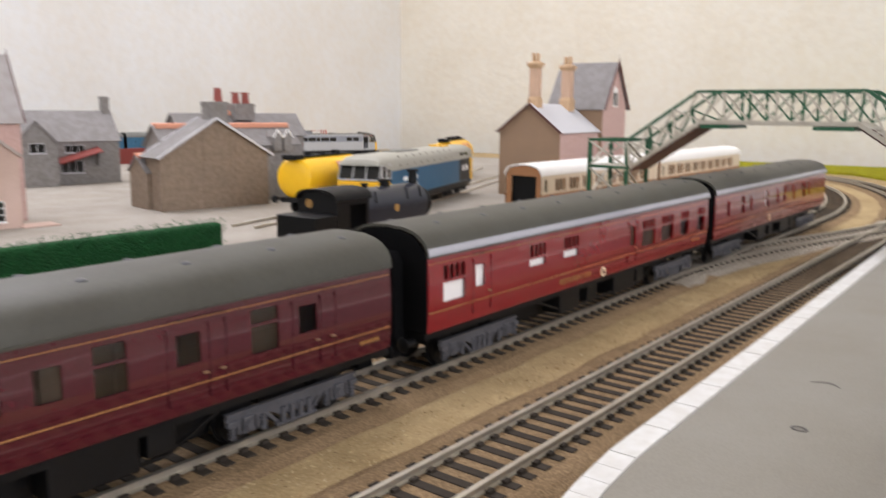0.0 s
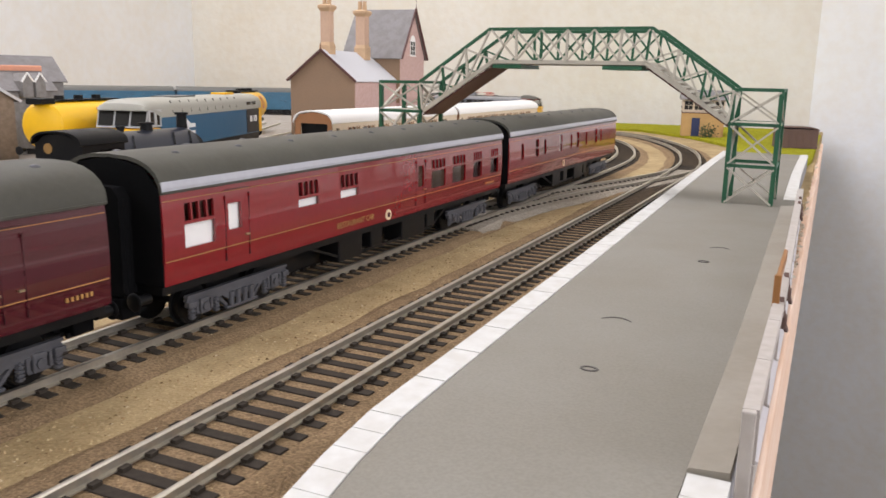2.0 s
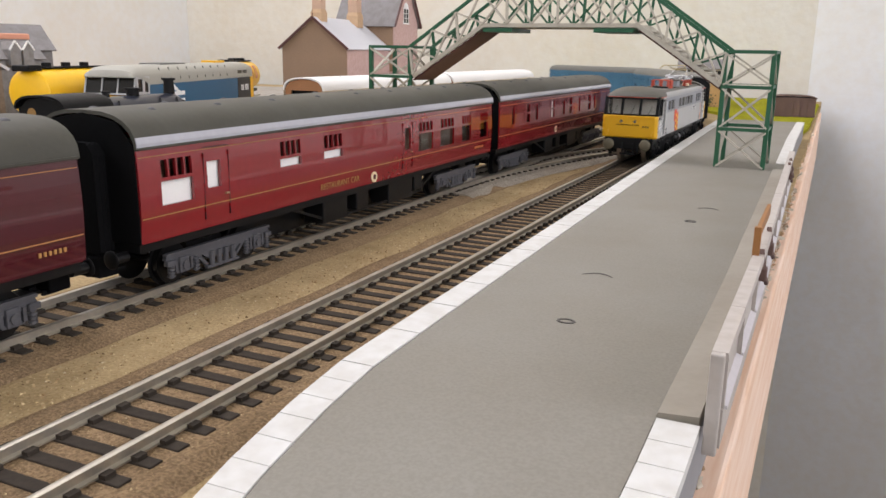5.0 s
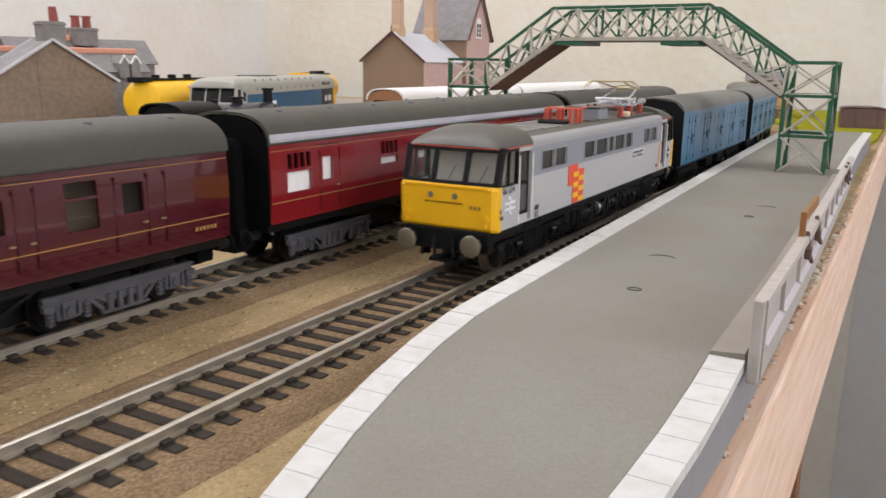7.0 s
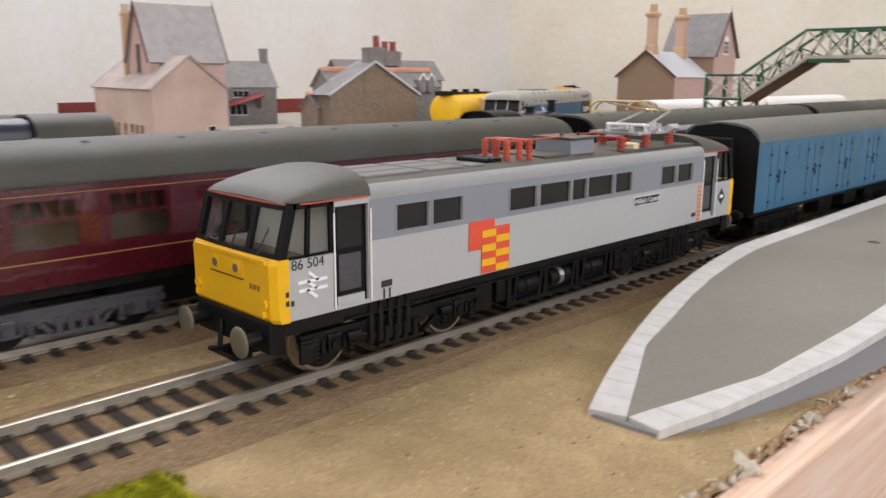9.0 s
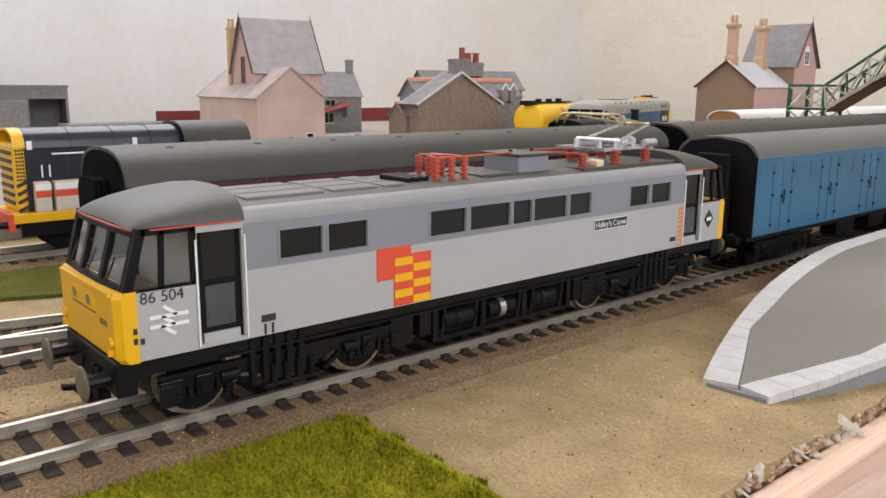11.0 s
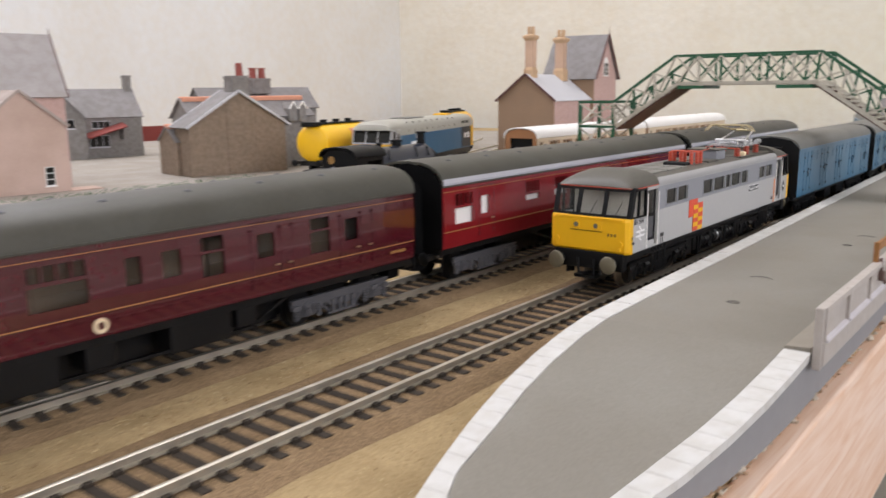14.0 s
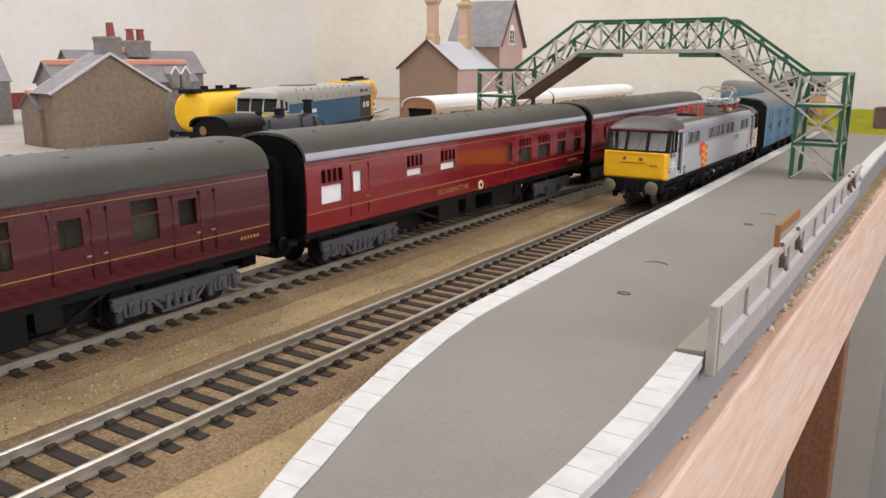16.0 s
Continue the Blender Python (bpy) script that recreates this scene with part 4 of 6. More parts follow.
        part("gangway", loft(bmesh.new(), rings), RUBBER, e, "black concertina gangway")
        # Block added so that the shaded gap below the gangway stays dark.
        part("gap_block", box(-6, 6, min(s * (h - 2), s * (h + 4.6)), max(s * (h - 2), s * (h + 4.6)), 6.4, 12.6, 0.5), RUBBER, e, "black block for the couplings and the shaded gap between carriages")
        buffers(e, s * h, s, 12.6, 2.7, mat=BLACK)
        coupling(c, s * (h - 8), s, 6.6)
    # underframe
    part("solebar", box(-16.2, 16.2, -h + 0.5, h - 0.5, 13.6, 16.5), FRAME, c, "black underframe")
    for y, w, zz in ((-34, 17, 5.0), (-10, 9, 6.5), (16, 22, 4.8), (40, 8, 7.0)):
        part("equipment_box", box(6.5, 15.5, y, y + w, zz, 13.8, 0.5), FRAME, c)
        part("equipment_box", box(-15.5, -6.5, y + 4, y + w, zz, 13.8, 0.5), FRAME, c)
    # Added block that hides the bright ground showing beneath the carriage.
    part("centre_blocker", box(-7, 4, -h + 58, h - 58, 2.6, 13.7, 0.6), FRAME, c, "black block added to darken the space under the carriage")
    bm = bmesh.new()
    bar(bm, (14.5, -52, 13.5), (14.5, -30, 6.0), 0.9, 0.9)
    bar(bm, (14.5, -30, 6.0), (14.5, 45, 6.0), 0.9, 0.9)
    bar(bm, (14.5, 45, 6.0), (14.5, 62, 13.5), 0.9, 0.9)
    part("truss_rod", bm, FRAME, c)
    for y in (-h + 36, h - 36):
        bogie(c, y, 34, 6.2, bog)
    if text:
        s, ya, yb, z = text
        letters(s, 2.3, GOLD, c, pose((HW + 0.12 - 0.25) * MM, (ya - yc) * MM, z * MM, 90, 0, 90), "lettering", "gold lettering")
    for ya, yb, z in numbers:
        n = 6
        for i in range(n):
            f0, f1 = i / n, (i + 0.5) / n
            part("number_bar", box(HW - 0.3, HW + 0.02, ya + (yb - ya) * f0 - yc, ya + (yb - ya) * f1 - yc, z - 0.55, z + 0.55), GOLD, c)
    if emblem:
        y, z = emblem
        bm = bmesh.new()
        rod(bm, (HW - 0.4, y - yc, z), (HW - 0.02, y - yc, z), 2.2, 20)
        e = part("emblem", bm, CREAM, c, "round cream and red emblem")
        part("emblem_centre", rod(bmesh.new(), (HW - 0.3, y - yc, z), (HW + 0.05, y - yc, z), 1.1, 12), MAROON, e)
    return c


def four_slots(a, b, z0, z1, zm, low="G"):
    """Ventilated carriage window: four narrow slots over one pane."""
    w = (b - a) / 4
    return [(a + i * w + 0.35, a + (i + 1) * w - 0.35, zm + 0.5, z1, "G") for i in range(4)] + [(a, b, z0, zm - 0.5, low)]


def two(a, b, z0, z1, zm):
    return [(a, b, z0, zm - 0.35, "G"), (a, b, zm + 0.35, z1, "G")]


w1 = []
for a, b in ((227, 243), (251, 267), (281, 297), (305, 321)):
    w1 += four_slots(a, b, 26.6, 38.4, 33.6)
w1 += [(211.5, 218.0, 28.8, 36.6, "G"), (331.7, 336.6, 28.8, 36.6, "G"), (377.0, 384.0, 28.8, 36.6, "G"), (415.8, 422.6, 28.8, 36.6, "G"), (343.1, 349.3, 28.8, 36.6, "G")]
w1 += two(356.3, 364.4, 26.6, 38.6, 34.0) + two(399.4, 408.6, 26.6, 38.6, 34.4)
c1 = coach("passenger_carriage", 206.0, 453.6, w1, MAROON, "maroon passenger carriage with grey roof and gold lining", doors=((374.6, 386.4), (386.4, 391.5), (413.6, 423.9), (423.9, 429.8), (209.5, 220)), numbers=((440, 448.5, 20.6),), emblem=(323.5, 19.6))
w2 = four_slots(480.1, 492.8, 26.0, 38.6, 33.2, "W") + four_slots(534.2, 546.4, 30.2, 38.6, 33.4, "W") + four_slots(560.4, 573.2, 30.1, 38.4, 33.4, "W")
w2 += [(498.6, 504.6, 28.3, 36.2, "W"), (622.8, 628.2, 27.2, 36.4, "G")]
for a, b in ((635.8, 650.6), (658.4, 673.6), (683.2, 694.4), (706.4, 717.0)):
    w2 += four_slots(a, b, 25.2, 37.8, 33.4)
c2 = coach("restaurant_carriage", 472.2, 722.6, w2, MAROON2, "bright maroon restaurant car with white blanked windows", doors=((497.2, 508.2), (621, 630)), edge_glint=True, text=("RESTAURANT CAR", 558.0, 591.5, 18.9), numbers=((700, 712, 20.6),), emblem=(596.6, 18.9))
w3 = []
for a, b in ((753.4, 757.7), (795.0, 799.0), (851.5, 855.5), (889.5, 893.5), (931, 935)):
    w3 += [(a, b, 28.6, 37.6, "G")]
for a, b, k in ((778.8, 784.8, "G"), (826.4, 833.0, "W"), (866.4, 872.2, "G"), (915.0, 921.5, "G")):
    w3 += [(a, b, 28.2, 33.0, k), (a, b, 34.2, 38.6, k)]
c3 = coach("brake_carriage", 734.0, 981.0, w3, MAROON2, "maroon brake carriage standing at the end of the train", edge_glint=True, emblem=(838, 19.6))

# ---------------------------------------------------------------- electric locomotive
LF = 221.6                                           # front of the body on the day it rests at the platform's ramp
loco = thing("electric_locomotive", pose(0, (LF + 106) * MM, 0), "grey electric locomotive with yellow ends and a pantograph", "locomotive")
HB = 106.0
HWL = 17.5


def side(s):
    return lambda u, v, w: (s * w, u, v)


win_a = [(34.0 - HB, 44.6 - HB), (46.2 - HB, 56.8 - HB)]
win_b = [(75.8 - HB, 87.6 - HB), (89.2 - HB, 103.6 - HB), (104.8 - HB, 112.0 - HB), (113.0 - HB, 126.6 - HB), (128.0 - HB, 137.4 - HB)]
win_c = [(156.4 - HB, 166.0 - HB), (167.6 - HB, 178.0 - HB)]
for s in (1, -1):
    holes = [(a, b, 32.8, 39.0) for a, b in win_a + win_b + win_c] + [(-HB + 15.6, -HB + 25.2, 17.5, 40.5), (HB - 25.2, HB - 15.6, 17.5, 40.5)]
    holes += [(-HB + 0.8, -HB + 15.2, 30.4, 42.4), (HB - 15.2, HB - 0.8, 30.4, 42.4)]
    bm = bmesh.new()
    holed(bm, -HB + 0.8, HB - 0.8, 16.6, 42.4, holes, HWL - 0.9, HWL, side(s))
    bs = part("body_side", bm, LGREY, loco, "light grey body side")
    # darker upper band
    bm = bmesh.new()
    holed(bm, -HB + 25.6, HB - 25.6, 31.4, 41.2, [h for h in holes if h[2] > 32 and h[0] > -HB + 26 and h[1] < HB - 26], HWL, HWL + 0.12, side(s))
    part("upper_band", bm, MGREY, bs, "mid grey band round the windows")
    for a, b in win_a + win_b + win_c:
        w = part("window", box(min(s * (HWL - 0.75), s * (HWL - 0.45)), max(s * (HWL - 0.75), s * (HWL - 0.45)), a - 0.3, b + 0.3, 32.5, 39.3), DARKWIN, bs, "dark tinted window")
        bm = bmesh.new()
        holed(bm, a - 0.55, b + 0.55, 32.25, 39.55, [(a, b, 32.8, 39.0)], HWL + 0.1, HWL + 0.3, side(s))
        part("window_frame", bm, MGREY, w)
    for d in (-1, 1):
        def cp(back, z, x=HWL - 0.45):
            return (s * x, d * (HB - back), z)
        bm = bmesh.new()
        for (b0, z0), (b1, z1), w in (((1.3, 30.0), (4.7, 42.3), 1.9), ((8.0, 30.2), (8.7, 42.2), 1.0), ((14.8, 30.2), (14.8, 42.2), 1.3), ((1.2, 30.5), (15.2, 30.5), 0.6), ((4.6, 41.7), (15.2, 41.7), 1.4)):
            bar(bm, cp(b0, z0), cp(b1, z1), 0.9, w, (0, 1, 0) if abs(b1 - b0) < 4 else (0, 0, 1))
        part("cab_side_frame", bm, BLACK, bs, "black cab window pillars")
        for q0, q1, q2, q3 in ((1.6, 7.8, 8.4, 4.6), (8.2, 14.6, 14.6, 8.8)):
            bm = bmesh.new()
            loft(bm, [[cp(b, z, x) for b, z in ((q0, 30.6), (q1, 30.6), (q2, 41.4), (q3, 41.4))] for x in (HWL - 0.75, HWL - 0.5)])
            g = part("cab_side_window", bm, GLASS, bs, "clear cab side window")
            g.visible_shadow = False
        y0, y1 = sorted((d * (HB - 15.6), d * (HB - 25.2)))
        dr = part("cab_door", box(min(s * (HWL - 1.6), s * (HWL - 1.1)), max(s * (HWL - 1.6), s * (HWL - 1.1)), y0 - 0.4, y1 + 0.4, 17.2, 41), BLACK, bs, "recessed black cab door")
        part("door_window", box(min(s * (HWL - 1.15), s * (HWL - 0.9)), max(s * (HWL - 1.15), s * (HWL - 0.9)), y0 + 1.2, y1 - 1.2, 30.6, 40.2), DARKWIN, dr)
        part("door_panel", box(min(s * (HWL - 1.15), s * (HWL - 0.85)), max(s * (HWL - 1.15), s * (HWL - 0.85)), y0 + 1.6, y1 - 1.6, 20.6, 29.2), BOGIEG, dr)
        part("door_step", box(min(s * (HWL - 1.15), s * (HWL - 0.5)), max(s * (HWL - 1.15), s * (HWL - 0.5)), y0 + 0.8, y1 - 0.8, 17.4, 19.4), LGREY, dr)
        for y in (y0 - 0.5, y1 + 0.5):
            part("handrail", rod(bmesh.new(), (s * (HWL + 0.4), y, 17.2), (s * (HWL + 0.4), y, 39.2), 0.22, 8), WHITEP, bs, "white handrail")
    # red and yellow sector emblem: overlapping chequered squares
    ex = HWL + 0.13
    def flat(y0, y1, z0, z1, mat, t=0.1, nm="emblem_block"):
        part(nm, box(min(s * ex, s * (ex + t)), max(s * ex, s * (ex + t)), y0, y1, z0, z1), mat, bs)
    m0 = 59.4 - HB if s == 1 else HB - 59.4 - 16.5
    flat(m0, m0 + 10.2, 23.8, 31.6, RED, 0.1)
    flat(m0 + 5.0, m0 + 16.5, 16.9, 29.4, RED, 0.16)
    for i in range(3):
        flat(m0 + 5.2, m0 + 10.7, 18.9 + i * 3.95, 20.85 + i * 3.95, YELLOW, 0.22)
        flat(m0 + 10.9, m0 + 16.3, 17.0 + i * 3.95, 18.9 + i * 3.95, YELLOW, 0.22)
    if s == 1:
        pl = part("nameplate", box(ex, ex + 0.25, 139.2 - HB, 155.2 - HB, 27.2, 30.2), INK, bs, "black nameplate with white border")
        part("plate_border", holed(bmesh.new(), 139.1 - HB, 155.3 - HB, 27.1, 30.3, [(139.3 - HB, 155.1 - HB, 27.3, 30.1)], ex, ex + 0.3, side(1)), BRWHITE, pl)
        letters("Halley's Comet", 1.75, BRWHITE, pl, pose((ex + 0.27) * MM, (139.9 - HB) * MM, 0.0279, 90, 0, 90), "name_lettering", "white lettering")
        letters("86 504", 2.3, INK, bs, pose(ex * MM, (3.5 - HB) * MM, 0.0279, 90, 0, 90), "running_number", "black running number")
        # white twin arrow device
        bm = bmesh.new()
        q = lambda y, z: (ex + 0.05, y - HB, z)
        for z in (24.9, 23.0):
            bar(bm, q(5.2, z), q(13.0, z), 0.12, 0.75)
        bar(bm, q(8.0, 26.9), q(10.6, 24.9), 0.12, 0.75)
        bar(bm, q(7.6, 24.9), q(10.2, 23.0), 0.12, 0.75)
        bar(bm, q(7.4, 23.0), q(10.2, 21.0), 0.12, 0.75)
        part("white_device", bm, BRWHITE, bs, "white twin arrow transfer")
        part("data_panel", box(ex, ex + 0.08, 29.0 - HB, 32.4 - HB, 19.6, 21.2), INK, bs)
        for yy in (29.6, 31.4):
            part("data_mark", box(ex, ex + 0.08, yy - HB, yy + 0.5 - HB, 16.8, 19.2), INK, bs)
        part("data_panel", box(ex, ex + 0.08, 179.4 - HB, 182.4 - HB, 19.0, 20.4), INK, bs)
        for i in range(9):
            part("stripe_mark", box(ex, ex + 0.1, 183.4 - HB, 186.0 - HB, 17.2 + i * 1.5, 18.0 + i * 1.5), material("orange_stripe", (0.85, 0.25, 0.03)) if i == 0 else bpy.data.materials["orange_stripe"], bs)
        bm = bmesh.new()
        prism(bm, [(202.2 - HB, 21.2), (205.0 - HB, 24.4), (202.2 - HB, 27.6), (199.4 - HB, 24.4)], ex, ex + 0.1, "x")
        dm = part("depot_diamond", bm, INK, bs, "black diamond plate")
        part("diamond_bar", box(ex + 0.1, ex + 0.16, 200.8 - HB, 203.6 - HB, 23.8, 25.0), BRWHITE, dm)
        for yy, zz in ((1.9, 22.2), (1.9, 20.2), (3.2, 20.0)):
            part("small_mark", box(ex, ex + 0.08, yy - HB, yy + 0.8 - HB, zz, zz + 1.2), INK, bs)
# cab fronts
for d in (-1, 1):
    def fr(x, y, z):
        return (x, d * (HB + y), z)
    bm = bmesh.new()
    W2 = HWL + 0.05
    rings = []
    for z, y, k in ((16.4, 0.2, 1.0), (17.4, 1.0, 1.0), (29.4, 1.2, 1.0), (30.6, 0.6, 1.0)):
        rings.append([fr(-W2 * k, -3.0, z), fr(-W2 * k, y - 1.2, z), fr(-W2 * k + 1.6, y, z), fr(W2 * k - 1.6, y, z), fr(W2 * k, y - 1.2, z), fr(W2 * k, -3.0, z)])
    loft(bm, rings)
    f = part("cab_front", bm, YELLOW, loco, "yellow warning panel", smooth=False)
    bm = bmesh.new()
    holed(bm, -HWL + 0.2, HWL - 0.2, 30.4, 42.4, [(-15.6, -6.6, 31.6, 40.8), (-5.0, 5.0, 31.6, 40.8), (6.6, 15.6, 31.6, 40.8)], -0.8, 0.3, lambda u, v, w: fr(u, w - (v - 30.4) * 0.28 - 0.9 * (abs(u) / HWL) ** 3, v))
    ws = part("windscreen_frame", bm, BLACK, loco, "black windscreen surround")
    for a, b in ((-15.6, -6.6), (-5.0, 5.0), (6.6, 15.6)):
        bm = bmesh.new()
        loft(bm, [[fr(x, -0.55 - (v - 30.4) * 0.28 - 0.9 * (abs(x) / HWL) ** 3 + e, v) for x, v, e in ((a - 0.3, 31.3, 0), (b + 0.3, 31.3, 0), (b + 0.3, 41.1, 0), (a - 0.3, 41.1, 0))], [fr(x, -0.35 - (v - 30.4) * 0.28 - 0.9 * (abs(x) / HWL) ** 3, v) for x, v in ((a - 0.3, 31.3), (b + 0.3, 31.3), (b + 0.3, 41.1), (a - 0.3, 41.1))]])
        g = part("windscreen", bm, GLASS, ws, "clear windscreen pane")
        g.visible_shadow = False
        part("wiper", bar(bmesh.new(), fr((a + b) / 2, 0.6, 31.4), fr((a + b) / 2 + 2.4, -1.0, 37.0), 0.3, 0.25), INK, ws)
    for x in (-5.4, 3.4):
        bm = bmesh.new()
        rod(bm, fr(x, 0.8, 27.0), fr(x, 1.6, 27.0), 1.5, 16)
        h = part("headlamp", bm, YELLOW, f, "round lamp in the nose")
        part("lamp_lens", rod(bmesh.new(), fr(x, 1.5, 27.0), fr(x, 1.75, 27.0), 1.0, 14), LENS, h)
    part("lamp_panel", box(-8, 6, min(d * (HB + 0.9), d * (HB + 1.4)), max(d * (HB + 0.9), d * (HB + 1.4)), 24.9, 29.2, 0.15), YELLOW, f, "raised yellow lamp panel")
    part("nose_seam", bar(bmesh.new(), fr(-8, 1.25, 24.8), fr(6, 1.25, 24.8), 0.25, 0.25), FRAME, f)
    part("nose_ledge", bar(bmesh.new(), fr(-15, 1.1, 30.0), fr(15, 1.1, 30.0), 1.0, 0.7), YELLOW, f)
    for x in (-14.2, 14.2):
        part("tail_lamp", rod(bmesh.new(), fr(x, 0.8, 20.5), fr(x, 1.7, 20.5), 1.1, 12), YELLOW, f)
        part("lamp_iron", box(x - 0.3, x + 0.3, min(d * HB, d * (HB + 2.0)), max(d * HB, d * (HB + 2.0)), 17.8, 19.2), YELLOW, f)
    for i in range(3):
        part("front_number_bar", box(8.4 + i * 1.5, 9.3 + i * 1.5, min(d * (HB + 1.1), d * (HB + 1.28)), max(d * (HB + 1.1), d * (HB + 1.28)), 23.2, 24.4), DULLNUM, f)
    part("buffer_beam", box(-15.5, 15.5, min(d * (HB - 3), d * (HB + 1.2)), max(d * (HB - 3), d * (HB + 1.2)), 9.2, 16.5, 0.5), BLACK, loco)
    buffers(loco, d * (HB + 1), d, 12.6, 3.6)
    coupling(loco, d * (HB - 6), d, 6.4)
    for x in (-4, 3, 6):
        part("brake_pipe", rod(bmesh.new(), fr(x, 1.6, 13.5), fr(x + 0.8, 2.6, 7.4), 0.6, 6), BLACK, loco)
    # cab interior
    part("cab_desk", box(-15, 15, min(d * (HB - 9), d * (HB - 4)), max(d * (HB - 9), d * (HB - 4)), 20, 30.2), SEAT, loco)
    part("cab_bulkhead", box(-16.4, 16.4, min(d * (HB - 16.4), d * (HB - 15.8)), max(d * (HB - 16.4), d * (HB - 15.8)), 17, 43), BULK, loco)
    # domed cab roof
    bm = bmesh.new()
    rings = []
    n = 14
    for y, w, top in ((-26.0, 17.6, 6.2), (-22.0, 17.65, 6.4), (-15.0, 17.65, 5.7), (-9.0, 17.5, 4.3), (-5.6, 17.1, 3.0), (-4.0, 16.4, 1.9), (-3.0, 15.6, 0.6)):
        rings.append([fr(w * math.copysign(abs(math.cos(math.pi * i / n)) ** 0.75, math.cos(math.pi * i / n)), y, 42.0 + top * math.sin(math.pi * i / n) ** 0.85 if 0 < i < n else 42.0) for i in range(n + 1)])
    loft(bm, rings)
    r = part("cab_roof", bm, LROOF, loco, "domed dark grey cab roof", smooth=True)
    bm = bmesh.new()
    pts = [fr(-17.75, -25, 42.1), fr(-17.75, -8, 42.1), fr(-17.0, -5.2, 42.1), fr(-15.4, -3.2, 42.1), fr(-8, -2.7, 42.1), fr(8, -2.7, 42.1), fr(15.4, -3.2, 42.1), fr(17.0, -5.2, 42.1), fr(17.75, -8, 42.1), fr(17.75, -25, 42.1)]
    for a, b in zip(pts, pts[1:]):
        bar(bm, a, b, 0.35, 0.34)
    part("red_line", bm, INSRED, r, "thin red-orange line under the roof")
bm = bmesh.new()
prism(bm, arc_roof(17.55, 42.2, 3.2, 14), -HB + 25.6, HB - 25.6)
rf = part("roof", bm, LROOF, loco, "dark grey roof with equipment well", smooth=True)
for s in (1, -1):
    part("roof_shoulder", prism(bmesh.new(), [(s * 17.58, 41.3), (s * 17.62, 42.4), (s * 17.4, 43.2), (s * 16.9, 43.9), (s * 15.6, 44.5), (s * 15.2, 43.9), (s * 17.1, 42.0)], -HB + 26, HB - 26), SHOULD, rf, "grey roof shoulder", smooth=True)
for y0, y1 in ((-76, -56), (-54, -41), (-39, -33)):
    hatch = part("roof_hatch", box(-10, 10.5, y0, y1, 44.6, 45.6, 0.3), HATCHG, rf, "paler flat roof hatch")
    for x in (-4, 4):
        part("hatch_rib", box(x - 0.3, x + 0.3, y0 + 0.6, y1 - 0.6, 45.5, 45.75), HATCHG, hatch)
for y in (-29.5, -27, -24.5):
    part("air_filter", rod(bmesh.new(), (-2, y - 1, 46.0), (8, y + 1, 45.6), 0.9, 8), BLACK, rf)


def insulator(x, y, z, h, mat=RED, r=1.5):
    bm = bmesh.new()
    rod(bm, (x, y, z), (x, y, z + h), r * 0.6, 10)
    k = max(3, int(h / 1.1))
    for i in range(k):
        rod(bm, (x, y, z + h * (i + 0.2) / k), (x, y, z + h * (i + 0.75) / k), r, 12)
    return part("insulator", bm, mat, rf, "ribbed red insulator", smooth=False)


GZ = 44.4                                            # top of the roof under its gear
for x, y in ((7, -19.5), (8, -15.0), (8, -10.5), (1, -17), (1, -12.5), (-5, -15.5), (-5, -11)):
    insulator(x, y, GZ, 6.2, INSRED, 1.1)
for a, b in (((7, -19.5, 50.8), (8, -10.5, 50.8)), ((1, -17, 50.8), (7, -19.5, 50.8)), ((-5, -15.5, 50.8), (1, -12.5, 50.8)), ((-5, -11, 50.8), (8, -10.5, 50.8)), ((8, -10.5, 50.8), (4, 11, 50.6)), ((4, 22, 50.4), (9, 36, 49.4)), ((-2, 22, 50.4), (-8, 53, 49.4))):
    part("busbar", rod(bmesh.new(), a, b, 0.3, 6), INSUL if a[1] > 0 else INSRED, rf, "red painted busbar")
part("transformer_box", box(-6, 8.5, 10.0, 22.6, GZ - 0.5, 49.8, 0.5), MGREY, rf, "grey roof box")
part("box_lid", box(-7, 9.5, 9.4, 23.2, 49.8, 50.5, 0.3), LROOF, rf)
for y in (12, 21):
    part("box_knob", rod(bmesh.new(), (3, y, 50.4), (3, y, 51.4), 0.6, 6), INK, rf)
part("walkway_plate", box(-10, 10.5, -6, 7, GZ, 45.9, 0.3), LROOF, rf)
part("well_floor", box(-12, 13.5, 32.5, 80, 42.5, 45.4), LROOF, rf)
part("cream_fitting", box(7.5, 12.5, 40, 43.5, 45.2, 47.4, 0.5), CREAM, rf, "small cream fitting")
for x, y in ((10, 36), (9, 53), (9, 69), (-9, 53), (-9, 69)):
    insulator(x, y, 45.0, 4.6, INSUL, 1.7)
# pantograph, folded low
pg = part("pantograph", box(-8, 8, 49, 51, 49.2, 50.2), SILVER, rf, "silver pantograph frame with brass arms")
for x in (-8.5, 8.5):
    part("frame_rail", bar(bmesh.new(), (x, 46, 50.0), (x, 72, 50.0), 1.0, 1.0), SILVER, pg)
for y in (47, 59, 71):
    part("cross_bar", bar(bmesh.new(), (-10, y, 50.0), (10, y, 50.0), 1.5, 0.9), SILVER, pg)
for x0, y0, x1, y1 in ((-6, 52, 4, 60), (5, 50, -3, 58), (6, 60, 2, 70), (-5, 61, 3, 66), (7.5, 55, 7.5, 64)):
    bm = bar(bmesh.new(), (x0, y0, 51.0), (x1, y1, 51.8), 1.0, 0.9)
    rod(bm, (x0, y0, 50.2), (x0, y0, 52.6), 0.9, 8)
    rod(bm, (x1, y1, 50.2), (x1, y1, 53.0), 1.1, 8)
    part("linkage", bm, SILVER, pg)
